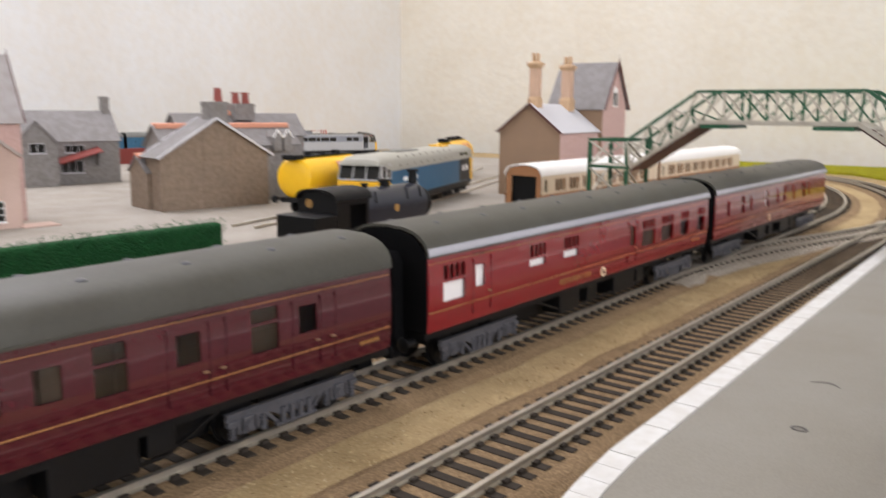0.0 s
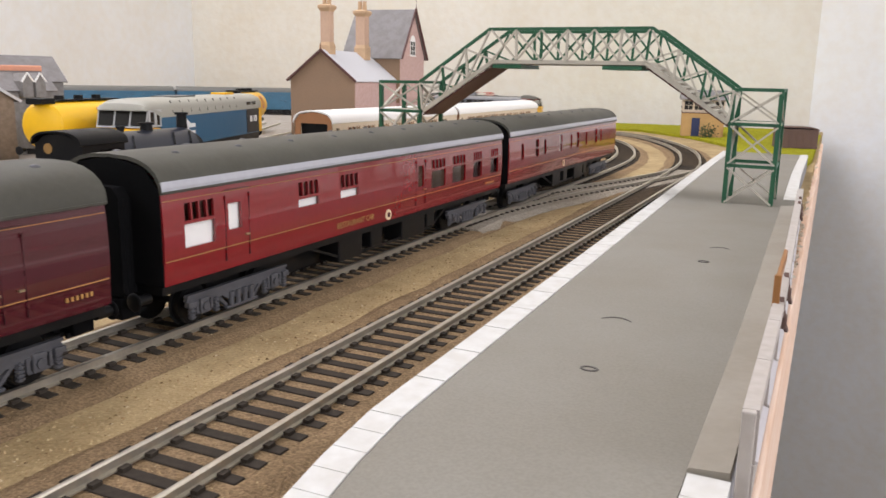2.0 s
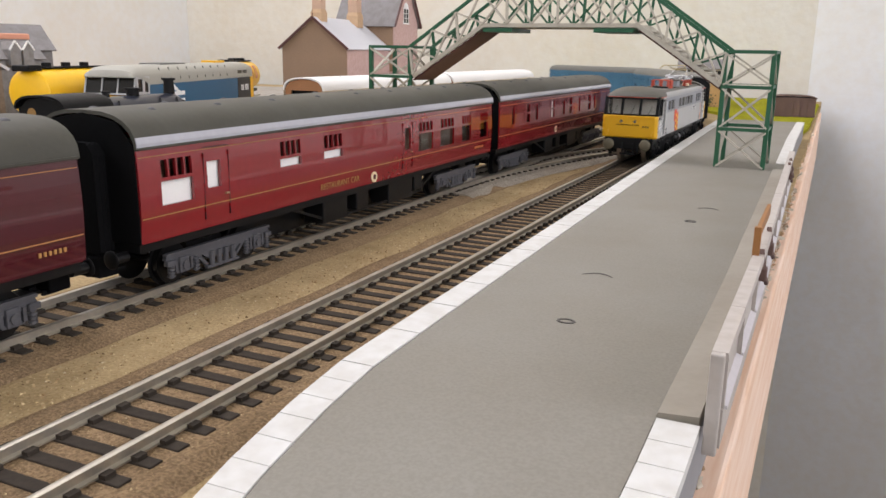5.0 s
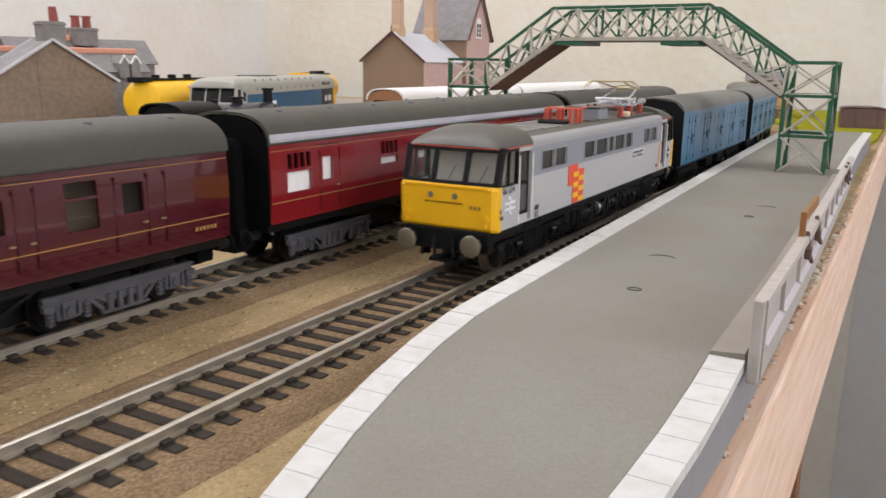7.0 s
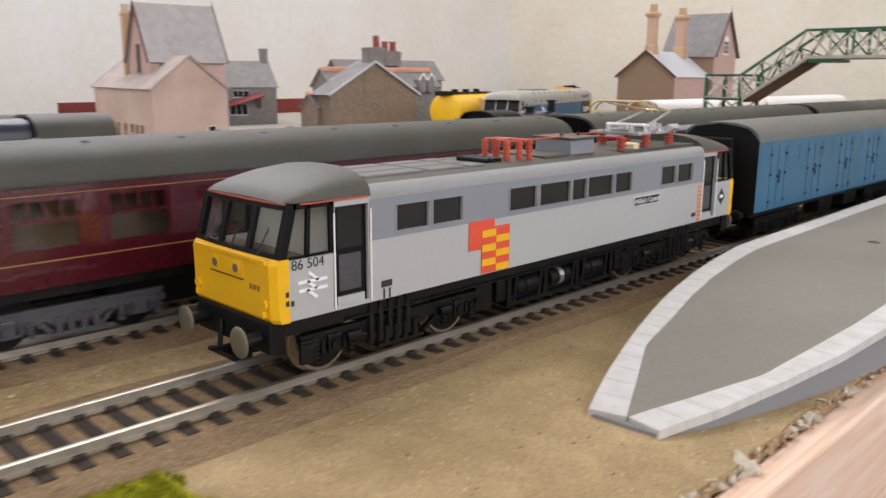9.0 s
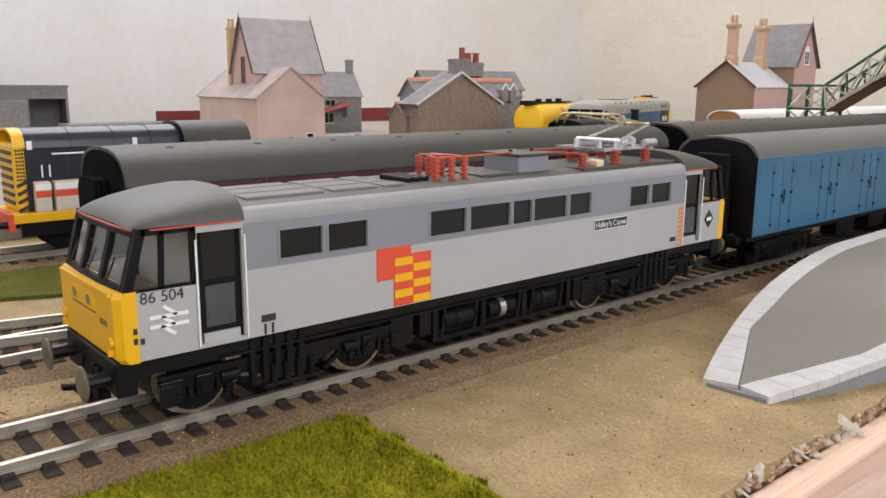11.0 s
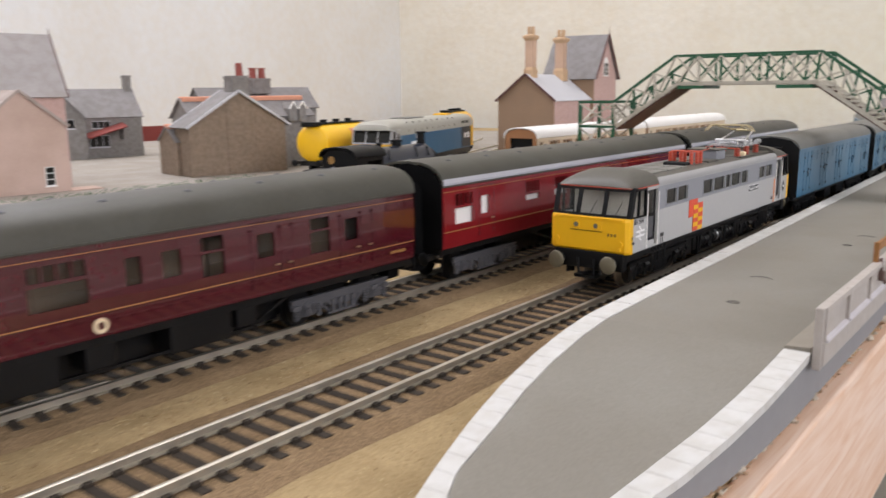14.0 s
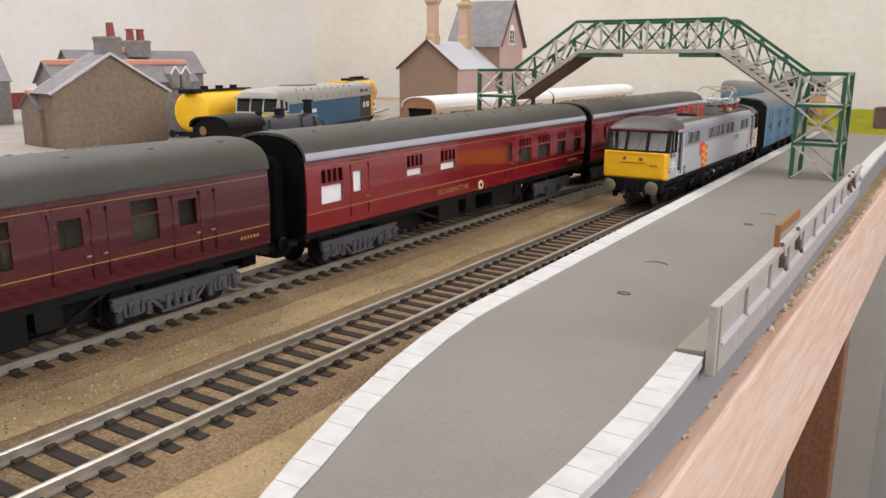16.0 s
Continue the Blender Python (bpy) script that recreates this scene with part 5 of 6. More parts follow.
part("pivot_shaft", rod(bmesh.new(), (-9, 56, 52.2), (9, 56, 52.2), 0.9, 10), SILVER, pg)
part("air_motor", rod(bmesh.new(), (9.5, 67, 51.4), (9.5, 73, 51.4), 1.3, 12), SILVER, pg)
for x in (-7, 7):
    part("lower_arm", rod(bmesh.new(), (x, 56, 52.0), (x * 0.7, 75.5, 57.0), 0.5, 6), SILVER, pg)
    part("upper_arm", rod(bmesh.new(), (x * 0.7, 75.5, 57.0), (x * 0.9, 51.5, 60.2), 0.4, 6), BRASS, pg)
part("arm_brace", rod(bmesh.new(), (-5.2, 69, 57.8), (5.8, 60, 59.0), 0.3, 6), BRASS, pg)
part("knuckle_rod", rod(bmesh.new(), (-5.4, 75.5, 57.0), (5.4, 75.5, 57.0), 0.6, 6), BRASS, pg)
for y in (49.6, 53.4):
    bm = bmesh.new()
    rings = []
    for i in range(15):
        x = -13 + 26 * i / 14
        z = 60.8 - 3.2 * max(0.0, abs(x) - 9.5) ** 1.5 / 6.6
        rings.append([(x, y + 0.42 * math.cos(k * math.pi / 3), z + 0.42 * math.sin(k * math.pi / 3)) for k in range(6)])
    loft(bm, rings)
    part("contact_strip", bm, BRASS, pg, "brass contact strip")
# underframe
part("underframe", box(-14.8, 14.8, -HB + 2, HB - 2, 12.5, 16.8), FRAME, loco, "black underframe")
for s in (1, -1):
    bm = bmesh.new()
    bx(bm, min(s * 9, s * 14.8), max(s * 9, s * 14.8), -26, 27, 4.0, 5.2)
    bx(bm, min(s * 9, s * 12.5), max(s * 9, s * 12.5), -26, 27, 4.4, 13)
    for y in (-26, -9, 7, 26):
        bx(bm, min(s * 12, s * 14.9), max(s * 12, s * 14.9), y - 0.9, y + 0.9, 4.0, 13)
    part("equipment_frame", bm, FRAME, loco)
    for y in (-18, -2, 15):
        part("air_tank", rod(bmesh.new(), (s * 13.0, y - 5, 9.0), (s * 13.0, y + 5, 9.0), 2.6, 14), BLACK, loco, smooth=True)
        part("tank_band", rod(bmesh.new(), (s * 13.0, y - 1, 9.0), (s * 13.0, y + 1, 9.0), 2.85, 14), SILVER if y == -2 else FRAME, loco)
    for y in (-72, 70):
        for k in range(5):
            part("coil_spring", rod(bmesh.new(), (s * 14.6, y - 6 + k * 3, 5.5), (s * 14.6, y - 6 + k * 3, 15.5), 1.0, 8), FRAME, loco)
for s in (1, -1):
    for y, w, z0, z1 in ((-40, 7, 5.0, 12.6), (-31, 4, 6.0, 12.6), (29, 5, 5.4, 12.6), (36, 8, 4.8, 12.6)):
        part("underfloor_case", box(min(s * 9, s * 14.4), max(s * 9, s * 14.4), y, y + w, z0, z1, 0.4), FRAME, loco)
    for y in (-24, -12.5, -10, 4, 9.5, 22):
        part("pipe_drop", rod(bmesh.new(), (s * 14.9, y, 5.0), (s * 14.9, y + 1.2, 13.4), 0.45, 6), FRAME, loco)
    part("pipe_run", rod(bmesh.new(), (s * 15.0, -HB + 20, 13.0), (s * 15.0, HB - 20, 13.0), 0.45, 6), FRAME, loco)
for y in (-HB + 38, HB - 43):
    bogie(loco, y, 42, 7.6, FRAME, 13.4, 9.0, True)

# ---------------------------------------------------------------- blue parcels vans
def van(name):
    HV, L = 17.0, 201.0
    h = L / 2
    v = thing(name, pose(0, 0.9, 0), "blue bogie parcels van with black ends and grey roof", "van", "blue parcels vans")
    for s in (1, -1):
        bs = part("body_side", box(min(s * (HV - 1), s * HV), max(s * (HV - 1), s * HV), -h, h, 13.8, 43.4), BLUE, v, "weathered rail blue side")
        def on(x0, x1):
            return min(s * (HV + x0), s * (HV + x1)), max(s * (HV + x0), s * (HV + x1))
        for i in range(5):
            y = -h + 20 + (L - 40) * i / 4
            for e in (-7.5, 0.0, 7.5):
                part("door_post", box(*on(0, 0.18), y + e - 0.2, y + e + 0.2, 15, 41), BLUE, bs)
                if e:
                    for z in (17.5, 29.0, 37.5):
                        part("hinge", box(*on(0, 0.6), y + e - 0.5, y + e + 0.5, z - 0.5, z + 0.5), NAVY, bs)
            part("door_handle", bar(bmesh.new(), (s * (HV + 0.5), y + 1.2, 25.0), (s * (HV + 0.4), y + 1.6, 30.5), 0.5, 0.5), NAVY, bs)
            part("latch", box(*on(0, 0.8), y - 0.4, y + 1.6, 27.4, 28.4), NAVY, bs)
            for e in (-14, 14):
                for z in range(7):
                    part("vent_slat", box(*on(0, 0.25), y + e - 4.2, y + e + 4.2, 34 + z * 1.05, 34.5 + z * 1.05), BLUE, bs)
        part("gutter", box(*on(-0.1, 0.4), -h, h, 42.6, 43.4), BLUE, bs)
    for s in (-1, 1):
        e = part("end_wall", prism(bmesh.new(), [(-HV, 13.8), (HV, 13.8), (HV, 43.6), (12, 48.6), (0, 50.4), (-12, 48.6), (-HV, 43.6)], min(s * h, s * (h + 0.5)), max(s * h, s * (h + 0.5))), BLACK, v, "black van end")
        part("gangway", box(-7, 7, min(s * h, s * (h + 3.5)), max(s * h, s * (h + 3.5)), 13, 44.5, 0.6), BLACK, e)
        buffers(e, s * h, s, 12.5, 2.7, mat=BLACK)
        coupling(v, s * (h - 8), s, 6.4)
    bm = bmesh.new()
    prism(bm, arc_roof(HV + 0.2, 43.0, 8.0), -h - 0.3, h + 0.3)
    r = part("roof", bm, VROOF, v, "flat grey roof", smooth=True)
    part("rain_strip", box(11.0, 11.5, -h, h, 48.7, 49.4), VROOF, r)
    part("solebar", box(-15, 15, -h + 0.5, h - 0.5, 11.5, 14), FRAME, v)
    for y in (-22, 12):
        part("equipment_box", box(7, 14.5, y, y + 18, 5.2, 12, 0.4), FRAME, v)
        part("equipment_box", box(-14.5, -7, y, y + 18, 5.2, 12, 0.4), FRAME, v)
    for y in (-h + 32, h - 32):
        bogie(v, y, 34, 6.2, FRAME, 13.0, 8.0)
    return v


van_1 = van("parcels_van")
van_2 = copy_thing(van_1, pose(0, 1.2, 0))
van_3 = copy_thing(van_1, pose(0, 1.5, 0))

# ---------------------------------------------------------------- model houses
YZ = 9.0                                             # top of the yard


def slope(bm, a, b, c, d, t):
    """A roof slab with corners a b (eave) c d (ridge) and thickness t."""
    lo = [Vector(p) for p in (a, b, c, d)]
    n = (lo[1] - lo[0]).cross(lo[3] - lo[0]).normalized()
    if n.z < 0:
        n = -n
    vs = [bm.verts.new(p) for p in lo] + [bm.verts.new(p + n * t) for p in lo]
    for f in ((0, 1, 2, 3), (7, 6, 5, 4), (0, 4, 5, 1), (1, 5, 6, 2), (2, 6, 7, 3), (3, 7, 4, 0)):
        bm.faces.new([vs[i] for i in f])
    return bm


def block(parent, x0, x1, y0, y1, ze, zr, axis, wall, roof, over=2.0, barge=None, base=0.0, courses=False):
    """A gabled block; axis: the way the ridge runs."""
    bm = bmesh.new()
    if axis == "y":
        xm = (x0 + x1) / 2
        prism(bm, [(x0, base), (x1, base), (x1, ze), (xm, zr), (x0, ze)], y0, y1, "y")
        k = (zr - ze) / (xm - x0)
        ends = [[(x0 - over, y0 - over, ze - over * k), (x0 - over, y1 + over, ze - over * k), (xm, y1 + over, zr), (xm, y0 - over, zr)],
                [(x1 + over, y0 - over, ze - over * k), (x1 + over, y1 + over, ze - over * k), (xm, y1 + over, zr), (xm, y0 - over, zr)]]
    else:
        ym = (y0 + y1) / 2
        prism(bm, [(y0, base), (y1, base), (y1, ze), (ym, zr), (y0, ze)], x0, x1, "x")
        k = (zr - ze) / (ym - y0)
        ends = [[(x0 - over, y0 - over, ze - over * k), (x1 + over, y0 - over, ze - over * k), (x1 + over, ym, zr), (x0 - over, ym, zr)],
                [(x0 - over, y1 + over, ze - over * k), (x1 + over, y1 + over, ze - over * k), (x1 + over, ym, zr), (x0 - over, ym, zr)]]
    w = part("wall", bm, wall, parent)
    for e in ends:
        r = part("roof_slope", slope(bmesh.new(), *e, 0.9), roof, parent)
        if courses:
            a, b, c, d = [Vector(p) for p in e]
            up = ((d - a).cross(b - a)).normalized()
            up = up if up.z > 0 else -up
            for i in range(1, 7):
                f = i / 7.0
                part("slate_course", bar(bmesh.new(), a + (d - a) * f + up * 0.95, b + (c - b) * f + up * 0.95, 0.5, 0.25, up), roof, r)
    if barge:
        for s in (0, 1):
            for e in ends:
                p, q = (e[0], e[3]) if s == 0 else (e[1], e[2])
                part("bargeboard", bar(bmesh.new(), Vector(p) + Vector((0, 0, 0.4)), Vector(q) + Vector((0, 0, 0.4)), 1.0, 2.0), barge, parent)
    return w


def sash(parent, x0, x1, z0, z1, at, face="front", bars=(1, 1), mat=WHITEP, pane=DARKWIN):
    """A window set on a wall: frame, glazing bars and pane; face: which way it looks."""
    def put(u, v, w):
        return {"front": (u, at - w, v), "right": (at + w, u, v), "left": (at - w, u, v)}[face]
    bm = bmesh.new()
    holes = []
    nx, nz = bars[0] + 1, bars[1] + 1
    t = 0.5
    for i in range(nx):
        for j in range(nz):
            holes.append((x0 + (x1 - x0) * i / nx + t * (1 if i == 0 else 0.5), x0 + (x1 - x0) * (i + 1) / nx - t * (1 if i == nx - 1 else 0.5), z0 + (z1 - z0) * j / nz + t * (1 if j == 0 else 0.5), z0 + (z1 - z0) * (j + 1) / nz - t * (1 if j == nz - 1 else 0.5)))
    holed(bm, x0, x1, z0, z1, holes, 0.1, 0.7, put)
    w = part("window", bm, mat, parent, "painted sash window frame")
    bm = bmesh.new()
    holed(bm, x0 + 0.2, x1 - 0.2, z0 + 0.2, z1 - 0.2, [], 0.05, 0.3, put)
    part("pane", bm, pane, w)
    bm = bmesh.new()
    holed(bm, x0 - 0.6, x1 + 0.6, z0 - 0.9, z0 - 0.05, [], 0.05, 1.2, put)
    part("sill", bm, mat, w)
    return w


def chimney(parent, x, y, z0, z1, w, mat, pots=2, pot=YSTONE, ph=6.0, cap=True):
    s = part("chimney", box(x - w / 2, x + w / 2, y - w / 2, y + w / 2, z0, z1, 0.2), mat, parent)
    if cap:
        part("chimney_cap", box(x - w / 2 - 0.8, x + w / 2 + 0.8, y - w / 2 - 0.8, y + w / 2 + 0.8, z1 - 2.4, z1 - 1.2, 0.2), mat, s)
    for i in range(pots):
        d = (i - (pots - 1) / 2) * w * 0.52
        bm = bmesh.new()
        rod(bm, (x + d, y, z1), (x + d, y, z1 + ph), w * 0.2, 10, w * 0.16)
        rod(bm, (x + d, y, z1 + ph - 1), (x + d, y, z1 + ph), w * 0.22, 10)
        part("chimney_pot", bm, pot, s)
    return s


def finial(parent, x, y, z, h=5.0, mat=TRIMB):
    part("finial", rod(bmesh.new(), (x, y, z), (x, y, z + h), 0.5, 6, 0.15), mat, parent)


# pink house with a tall slated block
h1 = thing("pink_house", pose(-0.4486, 0.4576, YZ * MM, 0, 0, 84), "pale pink rendered card house with a tall slate roof", "house", "model houses")
block(h1, 0, 62, 0, 146, 49, 74, "y", PINK, CARDROOF, 1.6, CARDROOF)
block(h1, 12, 76, 34, 84, 73, 117, "x", PINK2, SLATE, 2.4, TRIMB)
finial(h1, 9.6, 59, 117)
finial(h1, 78.4, 59, 117)
sash(h1, 44, 51, 5, 19, 0, "front", (0, 2), WHITEP)
sash(h1, 54, 62, 62, 84, 12, "left", (0, 1), TRIMB)
chimney(h1, 14, 90, 57, 111, 6.8, YSTONE, 2, YSTONE, 7)
for y in (22, 34, 46, 62, 80, 96, 118):
    sash(h1, y, y + 7, 5, 20, 0, "left", (0, 1), YSTONE, DARKWIN)
part("card_flap", box(60, 84, -6, 14, 0.1, 1.0), PINK, h1, "loose card flap on the yard")

# grey stone house behind it
h3 = thing("grey_stone_house", pose(-0.735, 0.622, YZ * MM, 0, 0, 78), "grey stone card house with slate roof and one chimney", "house", "model houses")
block(h3, 0, 126, 0, 60, 46, 76, "x", STONEG, SLATE2, 1.8, None)
block(h3, 20, 60, -14, 30, 44, 66, "y", STONEG, SLATE2, 1.6, SLATE2)
chimney(h3, 122, 30, 60, 92, 8, STONEG, 0)
sash(h3, 66, 88, 12, 25, 0, "front", (2, 0), SLATEW)
sash(h3, 70, 90, 33, 41, 0, "front", (2, 0), SLATEW)
sash(h3, 33, 48, 34, 44, -14, "front", (1, 0), SLATEW)
part("porch_roof", slope(bmesh.new(), (60.5, -17, 22), (104, -17, 34), (104, -0.2, 38), (60.5, -0.2, 26), 1.2), DKRED, h3, "dark red sloping porch roof")
part("porch_bracket", box(100, 102, -15, -0.1, 20, 32), STONEG, h3)

# brown stone house with terracotta ridges
h2 = thing("brown_stone_house", pose(-0.4461, 0.6273, YZ * MM, 0, 0, 80), "brown stone card house with orange ridge tiles and red pots", "house", "model houses")
block(h2, 0, 94, 0, 28, 43.6, 72.4, "y", STONEB, SLATE2, 3.6, SLATEW)
block(h2, 15, 140, 27, 66, 50, 66, "x", STONEG, SLATE2, 2.2, None)
block(h2, 48, 171, 66, 104, 57, 75.5, "x", STONEG, SLATE2, 2.4, None)
for x in (36, 64):
    part("wall_pilaster", box(x - 0.5, x + 0.5, -0.4, 0.2, 0, 61), STONEB, h2)
ch = chimney(h2, 52, 10, 62, 86, 16, STONEG, 0, POTRED, 10)
part("chimney_pot", rod(bmesh.new(), (55, 9, 86), (54.4, 9, 97), 3.4, 12, 2.8), POTRED, ch, "leaning red pot")
chimney(h2, 112, 80, 70, 85, 19, STONEG, 2, POTRED, 10)
for x0, x1, y in ((15, 50, 46.5), (84, 140, 46.5)):
    part("ridge_tile", box(x0, x1, y - 5, y + 5, 63.4, 68.0, 1.0), TERRA, h2, "orange terracotta ridge tiles")
part("ridge_tile", box(88, 102, 80, 90, 74, 78.5, 1.0), TERRA, h2, "orange terracotta ridge tile")
for x in (116, 126):
    d = part("dormer", prism(bmesh.new(), [(x - 4, 44), (x + 4, 44), (x + 4, 56), (x, 62), (x - 4, 56)], 20, 40, "y"), STONEG, h2, "small grey dormer")
    for e in (-4.6, 4.6):
        part("dormer_barge", bar(bmesh.new(), (x + e, 19.6, 55.6), (x, 19.6, 62.4), 0.8, 1.2), WHITEP, d)
block(h2, -3, 16, 20, 56, 30, 42, "x", STONEB, SLATE2, 1.6, None)
part("ridge_tile", box(-4, 12, 33, 43, 40.5, 44.5, 1.0), TERRA, h2, "orange terracotta ridge tiles")
part("door", box(2, 11, 19.2, 20.1, 0, 22), DOORB, h2, "dark blue plank door")

# brick station house with two tall chimneys
hA = thing("station_house", pose(-0.3312, 0.9236, YZ * MM, 0, 0, 5.2), "pink and brown card station house with two tall chimneys", "house", "model houses")
block(hA, 0, 63.7, 0, 90, 61.5, 86.5, "y", BRICKB, SLATEW, 2.4, TRIMB)
part("side_wall_face", box(63.7, 64.1, 0.6, 150, 0, 61.0), PINK2, hA, "pink brick side wall")
block(hA, 9, 68, 91, 153, 86, 130, "x", PINK2, SLATE2, 3.0, None)
part("front_wall_face", box(9.4, 67.6, 90.4, 90.9, 40, 85), BRICKB, hA, "brown brick wall")
for y0, y1 in ((88, 122), (156, 122)):
    part("bargeboard", bar(bmesh.new(), (71.2, y0, 82.5), (71.2, y1, 131), 1.0, 2.4), TRIMB, hA)
ws_ = sash(hA, 115, 128, 86, 100, 68, "right", (1, 2), WHITEP)
part("window_head", prism(bmesh.new(), [(115, 100), (128, 100), (126, 104), (121.5, 106), (117, 104)], 68.1, 68.6, "x"), WHITEP, ws_, "arched white window head")
finial(hA, 71.4, 122, 130, 9)
finial(hA, 32, -2.2, 86.5, 7)


def tall_chimney(x, y, z0, z1, w):
    """Buff base, pinkish brick shaft, corbelled cap and two pots."""
    s = part("chimney", box(x - w / 2, x + w / 2, y - w / 2, y + w / 2, z0 + 12, z1 - 14), CHIMB, hA, "tapered brick chimney stack")
    bm = bmesh.new()
    loft(bm, [[(x + a * r, y + b * r, z) for a, b in ((-1, -1), (1, -1), (1, 1), (-1, 1))] for z, r in ((z0, w * 0.62), (z0 + 11, w * 0.62), (z0 + 14, w * 0.5))])
    part("chimney_base", bm, YSTONE, s)
    bm = bmesh.new()
    loft(bm, [[(x + a * r, y + b * r, z) for a, b in ((-1, -1), (1, -1), (1, 1), (-1, 1))] for z, r in ((z1 - 14, w * 0.5), (z1 - 11, w * 0.72), (z1 - 9, w * 0.72), (z1 - 8, w * 0.5))])
    part("chimney_cap", bm, YSTONE, s)
    for d in (-0.26, 0.26):
        part("chimney_pot", rod(bmesh.new(), (x + d * w, y, z1 - 8), (x + d * w, y, z1), w * 0.22, 10, w * 0.2), YSTONE, s)


tall_chimney(32, 10, 80, 134, 8.6)
tall_chimney(36.5, 72, 80, 134, 9.4)

# signal box on the curve
sb = thing("signal_box", pose(-0.082, 1.520, -0.001, 0, 0, 10), "buff brick signal box with cream timber upper storey", "signal box")
part("base_wall", box(0, 58, 0, 74, 0, 33), SIGB, sb, "buff brick base")
up = part("upper_storey", box(0.4, 57.6, 0.4, 73.6, 33, 52), SIGC, sb, "cream timber upper storey")
for i in range(5):
    sash(up, 2 + i * 14, 14 + i * 14, 37, 50, 0.4, "left", (1, 1), SIGC)
for i in range(4):
    sash(up, 2 + i * 14, 14 + i * 14, 37, 50, 0.4, "front", (1, 1), SIGC)
for s, (ya, yb) in ((0, (-4, 37)), (1, (78, 37))):
    part("roof_slope", slope(bmesh.new(), (-4, ya, 51), (62, ya, 51), (62, yb, 64), (-4, yb, 64), 1.0), SLATE2, sb)
part("storey_band", box(-0.5, 58.5, -0.5, 74.5, 32.4, 33.6), TRIMB, sb)
part("door", box(14, 25, -0.9, 0.1, 0, 26), DOORB, sb, "dark blue door")
for i in range(4):
    part("step", box(40, 54, -14 + i * 3.4, 0, i * 4, i * 4 + 4), SIGB, sb)
part("nameboard", box(-1.0, -0.3, 30, 50, 38, 42), INK, sb, "black nameboard")
bush = thing("bush", pose(-0.043, 1.502, -0.001), "small dull green bush beside the signal box", "bush")
bm = bmesh.new()
for i in range(170):
    p = Vector((random.gauss(0, 5.5), random.gauss(0, 4.5), abs(random.gauss(8, 5.5))))
    m = Matrix.Translation(p) @ Euler((random.random() * 6, random.random() * 6, random.random() * 6)).to_matrix().to_4x4()
    bmesh.ops.create_icosphere(bm, subdivisions=1, radius=random.uniform(0.7, 1.6), matrix=m @ Matrix.Diagonal((1, 0.5, 1, 1)))
part("foliage", bm, BUSH, bush)

# brown wagon body grounded beyond the platform
wg = thing("grounded_van_body", pose(0.074, 1.395, -0.001, 0, 0, 8), "brown grounded van body on the grass past the platform", "shed")
part("body", box(-24, 24, -16, 16, 0, 23, 0.6), SHEDB, wg)
bm = bmesh.new()
prism(bm, arc_roof(25, 22.5, 3.0), -17, 17)
part("roof", bm, SHEDB, wg, smooth=True)
for x in (-16, -8, 0, 8, 16):
    part("plank_rib", box(x - 0.5, x + 0.5, -16.6, -15.9, 0.5, 22), SHEDB, wg)

# engine shed and low red wall at the back of the yard
es = thing("engine_shed", pose(-0.962, 0.334, YZ * MM, 0, 0, 84), "plain grey card engine shed with a dark open doorway", "shed")
bm = bmesh.new()
holed(bm, 0, 122, 0, 54, [(76, 119, 0, 40)], 0, 2, lambda u, v, w: (u, w, v))
part("front_wall", bm, SLATE2, es)
part("back_wall", box(0, 122, 56, 58, 0, 54), SLATE2, es)
for x in (0, 120):
    part("end_wall", box(x, x + 2, 2, 56, 0, 54), SLATE2, es)
part("roof", box(-1, 123, -2, 59, 54, 57), SLATE2, es)
part("lean_to", box(30, 72, -16, -0.2, 0, 38, 0.5), STONEG, es, "paler grey lean-to")
tagged(part("low_wall", box(-966, -958, 575, 1030, YZ - 6, 31), DKRED), "dark red low wall along the back of the yard", "wall", kind="structure")
tagged(part("loading_bank", box(-950, -905, 440, 640, YZ - 4, YZ + 9, 1), STONEG), "low grey loading bank behind the sidings", "platform", kind="structure")

# hedge along the front of the yard
hg = thing("hedge", pose(-0.268, 0.458, 0.009), "dark green bristly hedge along the yard edge", "hedge")
part("hedge_core", box(-4.2, 4.2, -92, 92, 0, 17, 2), HEDGE, hg)
bm = bmesh.new()
vs, fs = [], []
for i in range(5200):
    side_x = random.choice((-1, 1))
    p = Vector((random.uniform(-5.2, 5.2), random.uniform(-93, 93), random.uniform(2, 19.5)))
    if abs(p.x) < 4.2 and p.z < 17:
        p.x = side_x * random.uniform(4.2, 5.4)
    a, d = random.random() * 6.28, random.uniform(-0.8, 1.2)
    u = Vector((math.cos(a), math.sin(a), d)).normalized() * random.uniform(1.2, 2.4)
    w = Vector((-u.y, u.x, 0.3)).normalized() * 0.35
    n = len(vs)
    vs += [p - w, p + w, p + u]
    fs.append((n, n + 1, n + 2))
me = bpy.data.meshes.new("bristles")
me.from_pydata([v * MM for v in vs], [], fs)
me.materials.append(HEDGE)
ob = new("bristles", me)
ob.parent, ob["kind"] = hg, "stuff"

